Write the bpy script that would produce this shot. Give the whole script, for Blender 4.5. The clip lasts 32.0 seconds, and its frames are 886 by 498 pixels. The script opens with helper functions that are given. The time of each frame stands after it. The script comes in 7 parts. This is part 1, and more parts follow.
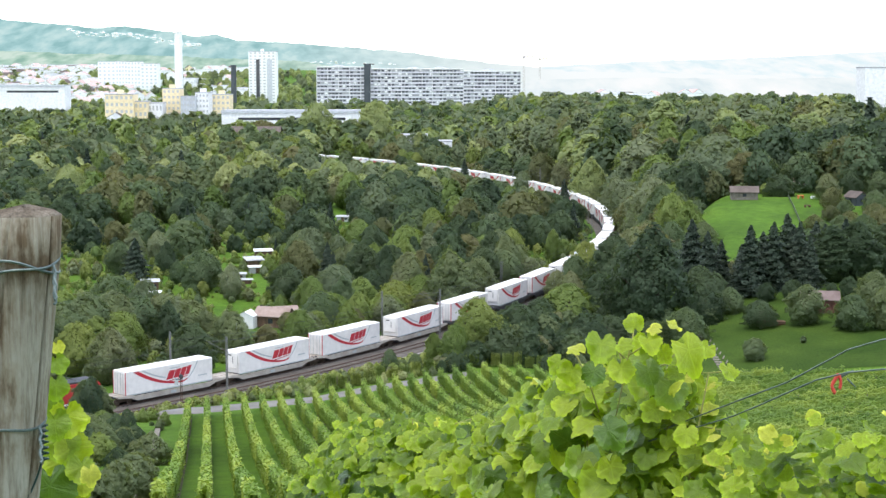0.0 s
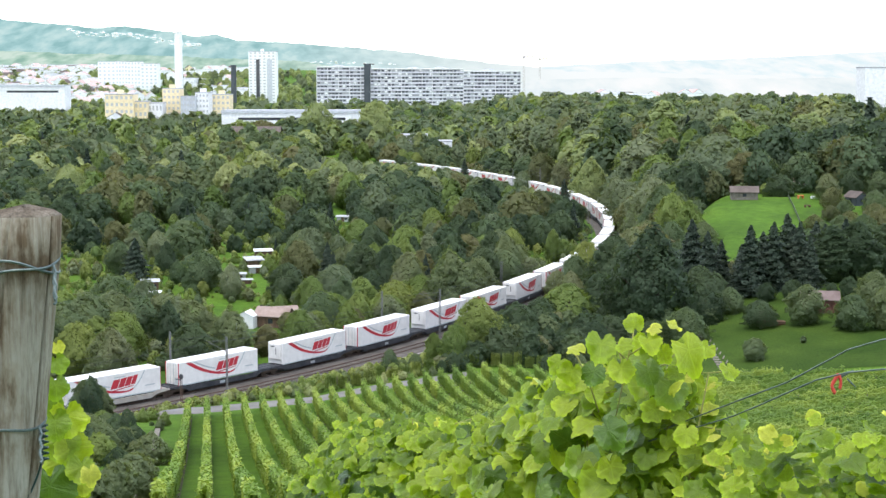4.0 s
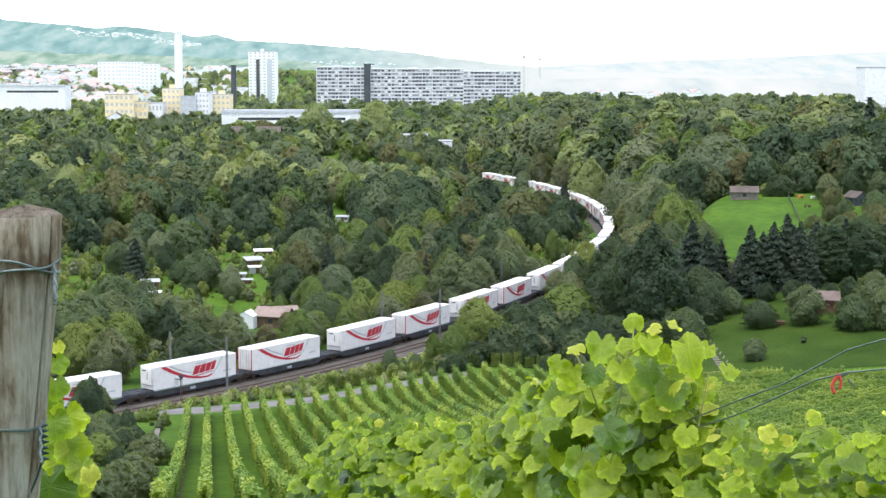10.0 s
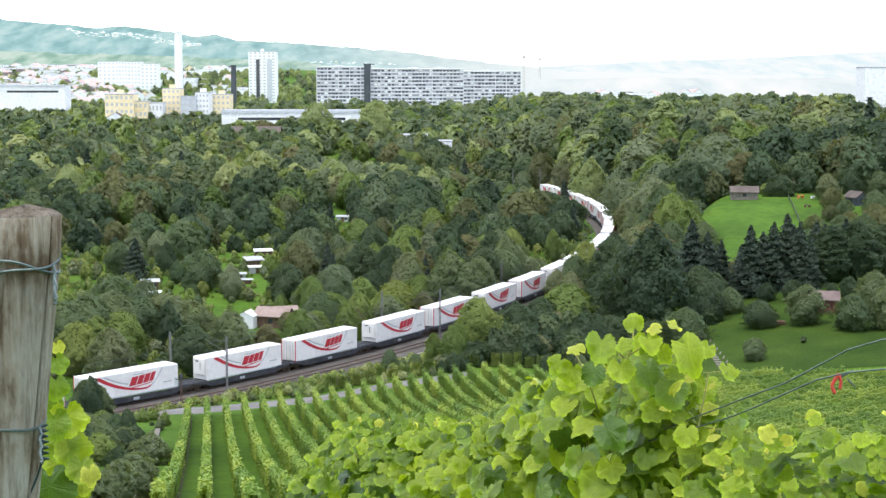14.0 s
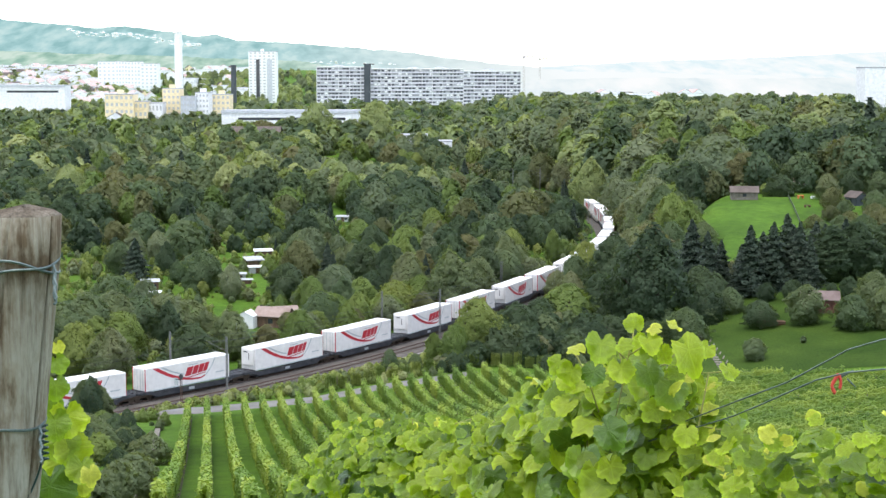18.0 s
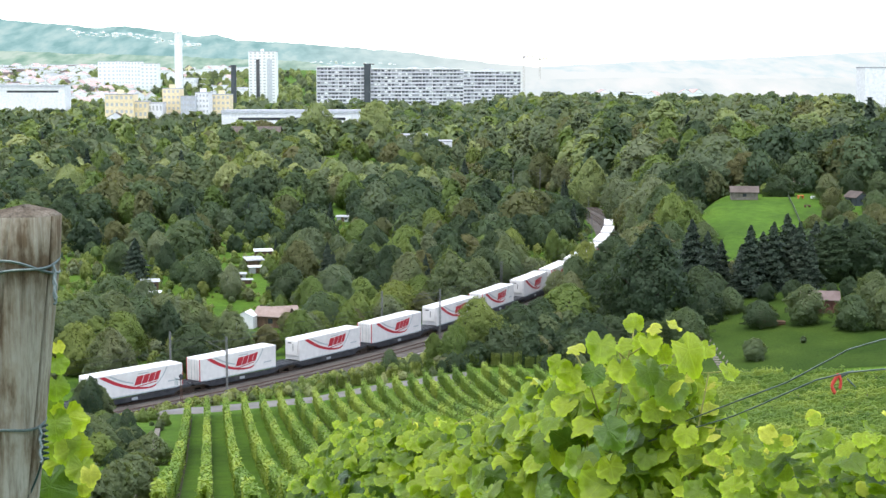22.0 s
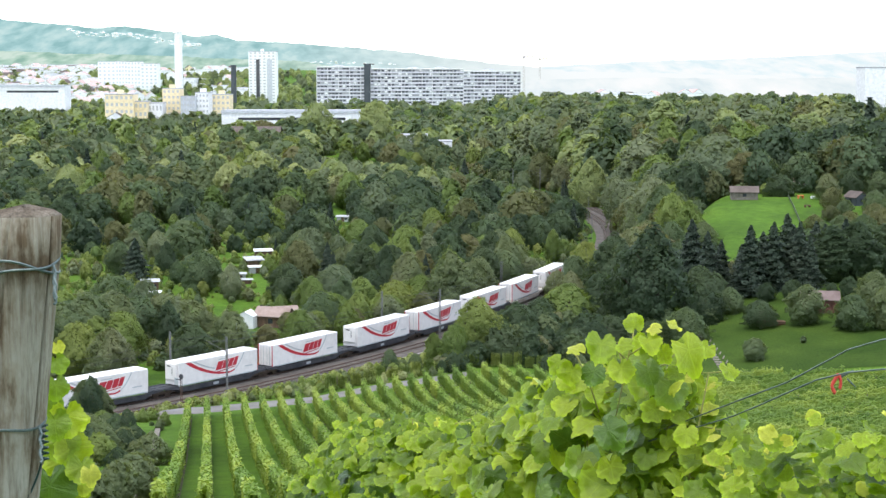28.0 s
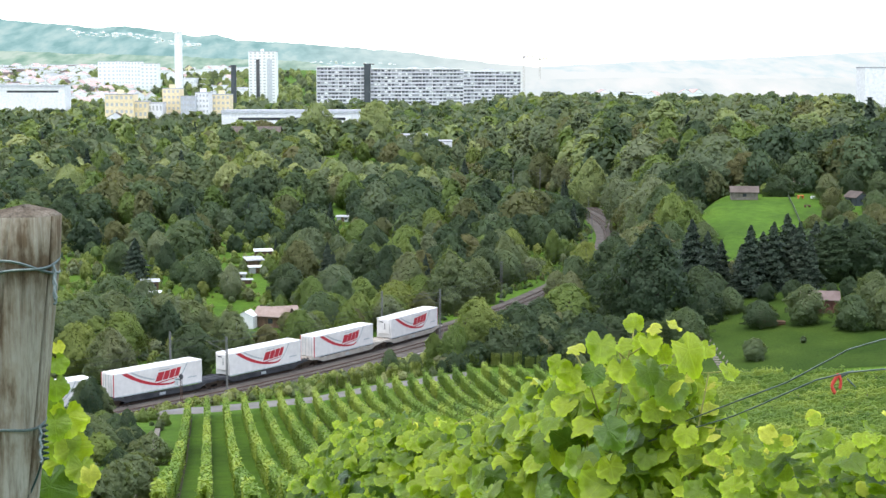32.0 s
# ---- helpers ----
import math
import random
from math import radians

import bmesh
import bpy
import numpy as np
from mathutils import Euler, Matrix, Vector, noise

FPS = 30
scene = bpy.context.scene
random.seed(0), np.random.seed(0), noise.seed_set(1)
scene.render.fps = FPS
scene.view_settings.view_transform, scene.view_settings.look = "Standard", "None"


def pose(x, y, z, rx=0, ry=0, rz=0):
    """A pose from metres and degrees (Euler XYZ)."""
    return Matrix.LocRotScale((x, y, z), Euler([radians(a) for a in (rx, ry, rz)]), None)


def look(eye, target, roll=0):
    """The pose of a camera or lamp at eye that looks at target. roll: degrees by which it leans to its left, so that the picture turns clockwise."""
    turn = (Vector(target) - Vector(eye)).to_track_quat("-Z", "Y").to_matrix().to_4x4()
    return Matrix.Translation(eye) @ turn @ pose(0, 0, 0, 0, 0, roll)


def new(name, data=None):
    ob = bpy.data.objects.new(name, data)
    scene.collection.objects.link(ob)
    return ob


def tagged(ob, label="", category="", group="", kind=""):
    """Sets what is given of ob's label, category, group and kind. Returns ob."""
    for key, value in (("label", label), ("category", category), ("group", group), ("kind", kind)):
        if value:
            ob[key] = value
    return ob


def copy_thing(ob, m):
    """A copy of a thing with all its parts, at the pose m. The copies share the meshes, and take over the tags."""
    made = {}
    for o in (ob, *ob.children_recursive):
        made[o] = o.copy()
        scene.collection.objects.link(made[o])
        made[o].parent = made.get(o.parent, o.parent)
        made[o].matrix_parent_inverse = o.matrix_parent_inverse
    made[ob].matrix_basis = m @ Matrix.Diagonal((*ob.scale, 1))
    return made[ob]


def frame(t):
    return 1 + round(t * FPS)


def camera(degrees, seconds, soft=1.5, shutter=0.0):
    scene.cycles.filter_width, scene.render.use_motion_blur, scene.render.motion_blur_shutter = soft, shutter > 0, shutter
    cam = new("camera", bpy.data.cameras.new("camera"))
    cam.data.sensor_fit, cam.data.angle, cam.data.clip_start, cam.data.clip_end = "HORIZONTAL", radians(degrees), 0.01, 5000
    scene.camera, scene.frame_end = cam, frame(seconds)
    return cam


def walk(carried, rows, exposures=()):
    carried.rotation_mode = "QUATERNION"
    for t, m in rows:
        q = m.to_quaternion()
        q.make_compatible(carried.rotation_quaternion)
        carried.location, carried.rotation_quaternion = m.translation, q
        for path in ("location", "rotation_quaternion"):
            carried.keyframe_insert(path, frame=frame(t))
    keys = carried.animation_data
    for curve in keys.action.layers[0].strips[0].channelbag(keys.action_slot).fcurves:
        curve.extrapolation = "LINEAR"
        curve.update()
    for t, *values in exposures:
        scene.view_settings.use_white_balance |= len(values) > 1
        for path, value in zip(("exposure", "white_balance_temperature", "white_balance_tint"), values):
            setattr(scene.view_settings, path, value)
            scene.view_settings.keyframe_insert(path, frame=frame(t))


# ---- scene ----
cam = camera(31.911, 32.0, soft=1.42)
EYE = (0.0, 0.0, 40.55)
STAND = pose(*EYE, 90 - 6.5355, 0, 0)
walk(cam, [(0.0, STAND), (32.0, STAND)], exposures=[(0.0, 0.0), (32.0, 0.0)])

# ---- light ----
world = bpy.data.worlds.new("world")
scene.world = world
world.use_nodes = True
wn, wl = world.node_tree.nodes, world.node_tree.links
wn.clear()
sky = wn.new("ShaderNodeTexSky")
sky.sky_type, sky.sun_disc = "NISHITA", False
sky.sun_elevation, sky.sun_rotation = radians(69), radians(131)
sky.air_density, sky.dust_density, sky.ozone_density = 1.0, 0.6, 1.0
grey_sky = wn.new("ShaderNodeHueSaturation")
grey_sky.inputs["Saturation"].default_value = 0.52
grey_sky.inputs["Value"].default_value = 3.08
backlight = wn.new("ShaderNodeBackground")
backlight.inputs["Strength"].default_value = 0.15
wout = wn.new("ShaderNodeOutputWorld")
wl.new(sky.outputs[0], grey_sky.inputs["Color"])
wl.new(grey_sky.outputs[0], backlight.inputs["Color"])
wl.new(backlight.outputs[0], wout.inputs["Surface"])
sun_data = bpy.data.lights.new("sun", "SUN")
sun_data.energy, sun_data.angle, sun_data.color = 2.7, radians(26), (1.0, 0.95, 0.87)
sun = new("sun", sun_data)
sun.matrix_world = look((-55, -48, 190), (0, 0, 0))

# ---- materials ----


def material(name, rough=0.8, metal=0.0, spec=0.3):
    m = bpy.data.materials.new(name)
    m.use_nodes = True
    b = m.node_tree.nodes["Principled BSDF"]
    b.inputs["Roughness"].default_value = rough
    b.inputs["Metallic"].default_value = metal
    b.inputs["Specular IOR Level"].default_value = spec
    return m, m.node_tree.nodes, m.node_tree.links, b


def noise_node(n, l, scale, detail=4.0, space="Object", rough=0.55, stretch=None):
    tc = n.new("ShaderNodeTexCoord")
    nz = n.new("ShaderNodeTexNoise")
    nz.inputs["Scale"].default_value = scale
    nz.inputs["Detail"].default_value = detail
    nz.inputs["Roughness"].default_value = rough
    if space == "World":
        geo = n.new("ShaderNodeNewGeometry")
        src = geo.outputs["Position"]
    else:
        src = tc.outputs["Object"]
    if stretch:
        mp = n.new("ShaderNodeMapping")
        mp.inputs["Scale"].default_value = stretch
        l.new(src, mp.inputs["Vector"])
        src = mp.outputs[0]
    l.new(src, nz.inputs["Vector"])
    return nz.outputs["Fac"]


def ramp(n, l, fac, stops):
    r = n.new("ShaderNodeValToRGB")
    while len(r.color_ramp.elements) < len(stops):
        r.color_ramp.elements.new(0.5)
    for e, (p, c) in zip(r.color_ramp.elements, stops):
        e.position, e.color = p, (*c, 1)
    l.new(fac, r.inputs[0])
    return r.outputs[0]


def mixed(n, l, fac, a, b, mode="MIX"):
    m = n.new("ShaderNodeMix")
    m.data_type, m.blend_type = "RGBA", mode
    for sock, v in ((m.inputs[0], fac), (m.inputs[6], a), (m.inputs[7], b)):
        if isinstance(v, (int, float)):
            sock.default_value = v
        elif isinstance(v, tuple):
            sock.default_value = (*v, 1)
        else:
            l.new(v, sock)
    return m.outputs[2]


def bump(n, l, b, fac, strength=0.3, dist=0.02):
    bp = n.new("ShaderNodeBump")
    bp.inputs["Strength"].default_value = strength
    bp.inputs["Distance"].default_value = dist
    l.new(fac, bp.inputs["Height"])
    l.new(bp.outputs[0], b.inputs["Normal"])


def plain(name, c0, c1, scale=3.0, rough=0.7, metal=0.0, space="Object", fine=None, bumpy=0.0, dist=0.01, stretch=None, spec=0.3, grain=0.16):
    """A surface of two tones in large patches with fine grain over them."""
    m, n, l, b = material(name, rough, metal, spec)
    big = ramp(n, l, noise_node(n, l, scale, 5, space, stretch=stretch), [(0.32, c0), (0.68, c1)])
    gn = noise_node(n, l, fine or scale * 14, 3, space, stretch=stretch)
    g = ramp(n, l, gn, [(0.3, (1 - grain,) * 3), (0.7, (1 + grain * 0.6,) * 3)])
    l.new(mixed(n, l, 1.0, big, g, "MULTIPLY"), b.inputs["Base Color"])
    if bumpy:
        bump(n, l, b, gn, bumpy, dist)
    return m


def leafy(name, stops, trans=0.46, patch=0.11, rough=0.55, leaf_vary=0.08, tint=(1.25, 1.2, 0.6), island=0.06, spec=0.25):
    """Foliage: colour from plant to plant, in patches, and from leaf to leaf; thin leaves let light through."""
    m, n, l, b = material(name, rough, 0, spec)
    info = n.new("ShaderNodeObjectInfo")
    geo = n.new("ShaderNodeNewGeometry")
    nz = noise_node(n, l, patch, 2, "World")
    add = n.new("ShaderNodeMath")
    add.operation = "MULTIPLY_ADD"
    l.new(info.outputs["Random"], add.inputs[0])
    add.inputs[1].default_value = 0.75
    sub = n.new("ShaderNodeMath")
    sub.operation = "MULTIPLY_ADD"
    l.new(nz, sub.inputs[0])
    sub.inputs[1].default_value, sub.inputs[2].default_value = 0.6, -0.18
    l.new(sub.outputs[0], add.inputs[2])
    each = n.new("ShaderNodeMath")
    each.operation = "MULTIPLY_ADD"
    l.new(geo.outputs["Random Per Island"], each.inputs[0])
    each.inputs[1].default_value = island
    own = n.new("ShaderNodeAttribute")
    own.attribute_name = "tone"
    tone = n.new("ShaderNodeMath")
    tone.operation = "MULTIPLY_ADD"
    l.new(own.outputs["Fac"], tone.inputs[0])
    tone.inputs[1].default_value = 0.75
    l.new(add.outputs[0], tone.inputs[2])
    l.new(tone.outputs[0], each.inputs[2])
    base = ramp(n, l, each.outputs[0], stops)
    per = ramp(n, l, geo.outputs["Random Per Island"], [(0.0, (1 - leaf_vary,) * 3), (1.0, (1 + leaf_vary,) * 3)])
    col = mixed(n, l, 1.0, base, per, "MULTIPLY")
    l.new(col, b.inputs["Base Color"])
    tr = n.new("ShaderNodeBsdfTranslucent")
    l.new(mixed(n, l, 1.0, col, tint, "MULTIPLY"), tr.inputs["Color"])
    mx = n.new("ShaderNodeMixShader")
    mx.inputs[0].default_value = trans
    l.new(b.outputs[0], mx.inputs[1])
    l.new(tr.outputs[0], mx.inputs[2])
    l.new(mx.outputs[0], n["Material Output"].inputs["Surface"])
    return m


M_TREE = leafy("tree_foliage", [(0.0, (0.068, 0.108, 0.057)), (0.3, (0.098, 0.146, 0.071)), (0.55, (0.130, 0.178, 0.084)), (0.8, (0.168, 0.206, 0.098)), (1.0, (0.202, 0.206, 0.112))])
M_OLIVE = leafy("olive_foliage", [(0.0, (0.118, 0.138, 0.060)), (0.5, (0.162, 0.174, 0.075)), (1.0, (0.205, 0.198, 0.095))])
M_WILLOW = leafy("grey_green_foliage", [(0.0, (0.126, 0.170, 0.098)), (0.5, (0.168, 0.212, 0.118)), (1.0, (0.226, 0.260, 0.149))])
M_BRIGHT = leafy("bright_foliage", [(0.0, (0.137, 0.205, 0.057)), (0.5, (0.189, 0.255, 0.071)), (1.0, (0.263, 0.300, 0.088))])
# on distant trees this pale tone stands in for haze
M_PALE = leafy("pale_foliage", [(0.0, (0.247, 0.310, 0.132)), (0.5, (0.294, 0.350, 0.151)), (1.0, (0.357, 0.385, 0.182))])
M_DARK = leafy("dark_foliage", [(0.0, (0.045, 0.076, 0.040)), (0.5, (0.066, 0.104, 0.051)), (1.0, (0.096, 0.134, 0.066))])
M_FIR = leafy("conifer_needles", [(0.0, (0.024, 0.040, 0.026)), (0.5, (0.036, 0.056, 0.035)), (1.0, (0.054, 0.076, 0.048))], trans=0.06)
M_VINE = leafy("vineyard_leaves", [(0.0, (0.108, 0.192, 0.036)), (0.5, (0.188, 0.282, 0.048)), (1.0, (0.335, 0.402, 0.074))], trans=0.25, patch=0.5)
M_SOIL = plain("dry_soil", (0.060, 0.055, 0.028), (0.10, 0.085, 0.045), 0.8, 0.95, space="World", fine=6, bumpy=0.5, dist=0.03, grain=0.3)
M_BARK = plain("bark", (0.06, 0.045, 0.03), (0.13, 0.10, 0.07), 4, 0.9, bumpy=0.5, dist=0.03)


def ground_material():
    m, n, l, b = material("meadow", 0.95, 0, 0.1)
    big = ramp(n, l, noise_node(n, l, 0.035, 5, "World"), [(0.3, (0.045, 0.095, 0.014)), (0.5, (0.075, 0.155, 0.018)), (0.72, (0.115, 0.20, 0.026))])
    mid = ramp(n, l, noise_node(n, l, 0.6, 4, "World"), [(0.3, (0.75, 0.75, 0.75)), (0.7, (1.2, 1.15, 1.1))])
    fine = noise_node(n, l, 7.0, 4, "World")
    f = ramp(n, l, fine, [(0.3, (0.7, 0.72, 0.7)), (0.7, (1.25, 1.2, 1.2))])
    c = mixed(n, l, 1.0, big, mid, "MULTIPLY")
    l.new(mixed(n, l, 1.0, c, f, "MULTIPLY"), b.inputs["Base Color"])
    bump(n, l, b, fine, 0.6, 0.12)
    return m


M_GROUND = ground_material()
M_ROAD = plain("path_asphalt", (0.15, 0.142, 0.135), (0.215, 0.205, 0.195), 0.5, 0.9, space="World", bumpy=0.3)
M_BALLAST = plain("ballast", (0.078, 0.067, 0.059), (0.140, 0.123, 0.108), 0.35, 0.95, space="World", fine=9, bumpy=0.8, dist=0.06)
M_RAIL = plain("rail_steel", (0.070, 0.042, 0.032), (0.11, 0.068, 0.05), 2, 0.6, 0.2)
M_SLEEPER = plain("sleeper_concrete", (0.085, 0.072, 0.063), (0.15, 0.135, 0.12), 2, 0.9)
M_WHITE = plain("white_trailer_paint", (0.66, 0.63, 0.61), (0.77, 0.745, 0.725), 0.5, 0.42, fine=1.5, grain=0.07)
M_ROOF = plain("white_trailer_roof", (0.78, 0.76, 0.745), (0.85, 0.835, 0.82), 0.6, 0.55, fine=2, grain=0.06)
M_RED = plain("red_film", (0.40, 0.025, 0.04), (0.48, 0.035, 0.05), 1.5, 0.4)
M_GREY = plain("grey_film", (0.36, 0.40, 0.41), (0.44, 0.47, 0.48), 1.5, 0.4)
M_DARKSTEEL = plain("dark_wagon_steel", (0.028, 0.032, 0.04), (0.065, 0.065, 0.07), 1.2, 0.6)
M_PALESTEEL = plain("dusty_wagon_steel", (0.34, 0.30, 0.26), (0.46, 0.42, 0.37), 1.2, 0.75)
M_RUBBER = plain("rubber", (0.02, 0.02, 0.02), (0.035, 0.035, 0.035), 6, 0.85)
M_WHEEL = plain("rusty_wheel_steel", (0.06, 0.045, 0.035), (0.11, 0.08, 0.06), 5, 0.6, 0.4)
M_LOCO = plain("red_locomotive_paint", (0.36, 0.03, 0.03), (0.44, 0.045, 0.04), 0.8, 0.4)
M_MAST = plain("galvanised_mast", (0.15, 0.15, 0.145), (0.23, 0.23, 0.22), 3, 0.6, 0.3)
M_RUST = plain("rust_brown_steel", (0.085, 0.050, 0.036), (0.13, 0.08, 0.058), 3, 0.8)

# ---- helpers for building ----


def mesh_object(name, verts, faces, mat, parent=None, label="", smooth=False):
    me = bpy.data.meshes.new(name)
    me.from_pydata([tuple(v) for v in verts], [], faces)
    me.materials.append(mat)
    if smooth:
        me.polygons.foreach_set("use_smooth", [True] * len(me.polygons))
    ob = new(name, me)
    if parent:
        ob.parent = parent
    return tagged(ob, label=label)


def part(name, bm, mat, parent=None, label="", smooth=False):
    me = bpy.data.meshes.new(name)
    bm.to_mesh(me)
    bm.free()
    me.materials.append(mat)
    if smooth:
        me.polygons.foreach_set("use_smooth", [True] * len(me.polygons))
    ob = new(name, me)
    if parent:
        ob.parent = parent
    return tagged(ob, label=label)


def sharing(ob, parent, m):
    """Another object on ob's mesh, under parent at the local pose m."""
    o = new(ob.name.split(".")[0], ob.data)
    o.parent, o.matrix_basis = parent, m
    for key in ("label",):
        if key in ob:
            o[key] = ob[key]
    return o


def thing(name, m, label, category, group="", kind=""):
    e = new(name)
    e.empty_display_size = 0.3
    e.matrix_basis = m
    return tagged(e, label, category, group, kind)


def box(bm, x0, x1, y0, y1, z0, z1, bevel=0.0):
    r = bmesh.ops.create_cube(bm, size=1, matrix=Matrix.Translation(((x0 + x1) / 2, (y0 + y1) / 2, (z0 + z1) / 2)) @ Matrix.Diagonal((x1 - x0, y1 - y0, z1 - z0, 1)))
    if bevel:
        es = {e for v in r["verts"] for e in v.link_edges}
        bmesh.ops.bevel(bm, geom=list(es), offset=bevel, segments=2, affect="EDGES", profile=0.5)
    return r["verts"]


def boxed(x0, x1, y0, y1, z0, z1, bevel=0.0):
    bm = bmesh.new()
    box(bm, x0, x1, y0, y1, z0, z1, bevel)
    return bm


def tube(bm, a, b, r0, r1=None, seg=8):
    a, b = Vector(a), Vector(b)
    d = b - a
    m = Matrix.Translation((a + b) / 2) @ d.to_track_quat("Z", "Y").to_matrix().to_4x4()
    return bmesh.ops.create_cone(bm, cap_ends=True, segments=seg, radius1=r0, radius2=r0 if r1 is None else r1, depth=d.length, matrix=m)["verts"]


def sweep(bm, pts, r, seg=6):
    """One bent round rod through pts; r: a radius, or one for each point."""
    pts = [Vector(q) for q in pts]
    rings = []
    side = Vector((0.31, 0.87, 0.38))
    for i, q in enumerate(pts):
        d = (pts[min(i + 1, len(pts) - 1)] - pts[max(i - 1, 0)]).normalized()
        a = (side - d * side.dot(d)).normalized()
        side = a
        b = d.cross(a)
        k = r if isinstance(r, float) else r[i]
        rings.append([bm.verts.new(q + a * (k * math.cos(6.2832 * j / seg)) + b * (k * math.sin(6.2832 * j / seg))) for j in range(seg)])
    for u, v in zip(rings, rings[1:]):
        for j in range(seg):
            bm.faces.new((u[j], u[(j + 1) % seg], v[(j + 1) % seg], v[j]))
    bm.faces.new(rings[0][::-1])
    bm.faces.new(rings[-1])
    return bm


def extrude_outline(pts, y0, y1):
    """A plate: outline in x and z, between y0 and y1."""
    n = len(pts)
    bm = bmesh.new()
    a = [bm.verts.new((x, y0, z)) for x, z in pts]
    b = [bm.verts.new((x, y1, z)) for x, z in pts]
    bm.faces.new(a)
    bm.faces.new(b[::-1])
    for i in range(n):
        bm.faces.new((a[i], b[i], b[(i + 1) % n], a[(i + 1) % n]))
    bmesh.ops.recalc_face_normals(bm, faces=bm.faces)
    return bm


# ---- plan: the line of the track ----
S_MIN, S_MAX = -640, 720
S_ALL = np.arange(S_MIN, S_MAX + 1, 1.0)
KAPPA = np.interp(S_ALL, [-640, -170, -110, -80, 40, 160, 280, 400, 720], [0.0, 0.0012, 0.0040, 0.004775, 0.002577, 0.002720, 0.002322, 0.002217, 0.0020])
TH = np.concatenate([[0], np.cumsum((KAPPA[1:] + KAPPA[:-1]) / 2)])
TH = TH - TH[-S_MIN] + 1.06786
TX = np.concatenate([[0], np.cumsum((np.cos(TH[1:]) + np.cos(TH[:-1])) / 2)])
TY = np.concatenate([[0], np.cumsum((np.sin(TH[1:]) + np.sin(TH[:-1])) / 2)])
TX, TY = TX - TX[-S_MIN] - 2.019, TY - TY[-S_MIN] + 239.555


def track(s, side=0.0):
    """Place and heading at s metres along the line; side: metres to the right of it."""
    th = np.interp(s, S_ALL, TH)
    return np.interp(s, S_ALL, TX) + side * np.sin(th), np.interp(s, S_ALL, TY) - side * np.cos(th), th


def from_track(x, y):
    """How far beside the line (x, y) lies (right of it: positive), and where along it."""
    x, y = np.atleast_1d(x).astype(float), np.atleast_1d(y).astype(float)
    best, off, at = np.full(x.shape, 1e18), np.zeros(x.shape), np.zeros(x.shape)
    for i in range(0, len(S_ALL), 5):
        dx, dy = x - TX[i], y - TY[i]
        d = dx * dx + dy * dy
        hit = d < best
        best = np.where(hit, d, best)
        off = np.where(hit, dx * math.sin(TH[i]) - dy * math.cos(TH[i]), off)
        at = np.where(hit, S_ALL[i], at)
    return np.sign(off) * np.sqrt(best), at


def sm(a, b, v):
    t = np.clip((v - a) / (b - a), 0, 1)
    return t * t * (3 - 2 * t)


def ground_z(x, y):
    x, y = np.atleast_1d(x).astype(float), np.atleast_1d(y).astype(float)
    off, along_s = from_track(x, y)
    hill = np.interp(y, [-400, -60, 0, 20, 50, 75, 95, 125, 165, 190, 215, 260, 400, 1200, 2600], [95, 56, 38.8, 33.0, 24.6, 18.5, 14.1, 8.7, 3.25, 2.5, 1.8, 1.0, 1.0, 7, 17])
    right = np.interp(y, [-400, -60, 0, 20, 50, 75, 95, 125, 150, 178, 214, 285, 330, 500, 900, 2600], [95, 56, 38.8, 33.0, 24.6, 18.5, 14.1, 9.3, 6.7, 5.3, 6.8, 10.0, 13.4, 13.6, 10.5, 14])
    w = sm(15, 62, x)
    z = hill * (1 - w) + right * w
    z = z * sm(-300, -110, x) + np.interp(y, [-400, 0, 1200, 2600], [3, 0, 7, 17]) * (1 - sm(-300, -110, x))
    left = np.interp(y, [0, 250, 700, 1000, 2600], [-1, -0.8, 3.5, 8.5, 17])
    near = -0.35 + (z + 0.35) * sm(7.5, 20 + 9 * sm(60, 120, along_s), off)
    far = -0.35 + (left + 0.35) * sm(4.0, 12, -off)
    out = np.where(off > 0, near, far)
    wob = 0.35 * np.sin(x * 0.045 + 1.3) * np.sin(y * 0.037) * sm(12, 40, np.abs(off)) * sm(150, 260, y)
    rise = 26 * sm(1300, 2600, y) * sm(60, -260, x)
    return out + wob + rise


def gz(x, y):
    return float(ground_z(x, y)[0])


def build_ground():
    ang = np.radians(np.concatenate([np.arange(-180, -24, 6.0), np.arange(-24, 24.01, 0.4), np.arange(30, 180, 6.0)]))
    rad = np.concatenate([np.arange(0.8, 12, 0.8), np.arange(12, 330, 2.4), 330 * 1.025 ** np.arange(0, 110)])
    rad = rad[rad < 4900]
    A, R = np.meshgrid(ang, rad)
    X, Y = R * np.sin(A), R * np.cos(A)
    Z = ground_z(X.ravel(), Y.ravel())
    na, nr = len(ang), len(rad)
    verts = np.stack([X.ravel(), Y.ravel(), Z], 1).tolist() + [(0, 0, gz(0, 0))]
    c = len(verts) - 1
    faces = [(i * na + j, i * na + (j + 1) % na, (i + 1) * na + (j + 1) % na, (i + 1) * na + j) for i in range(nr - 1) for j in range(na)]
    faces += [(c, (j + 1) % na, j) for j in range(na)]
    faces = [f[::-1] for f in faces]
    tagged(mesh_object("ground", verts, faces, M_GROUND, smooth=True), "grassy vineyard slope and wooded valley floor", "ground", kind="structure")


build_ground()


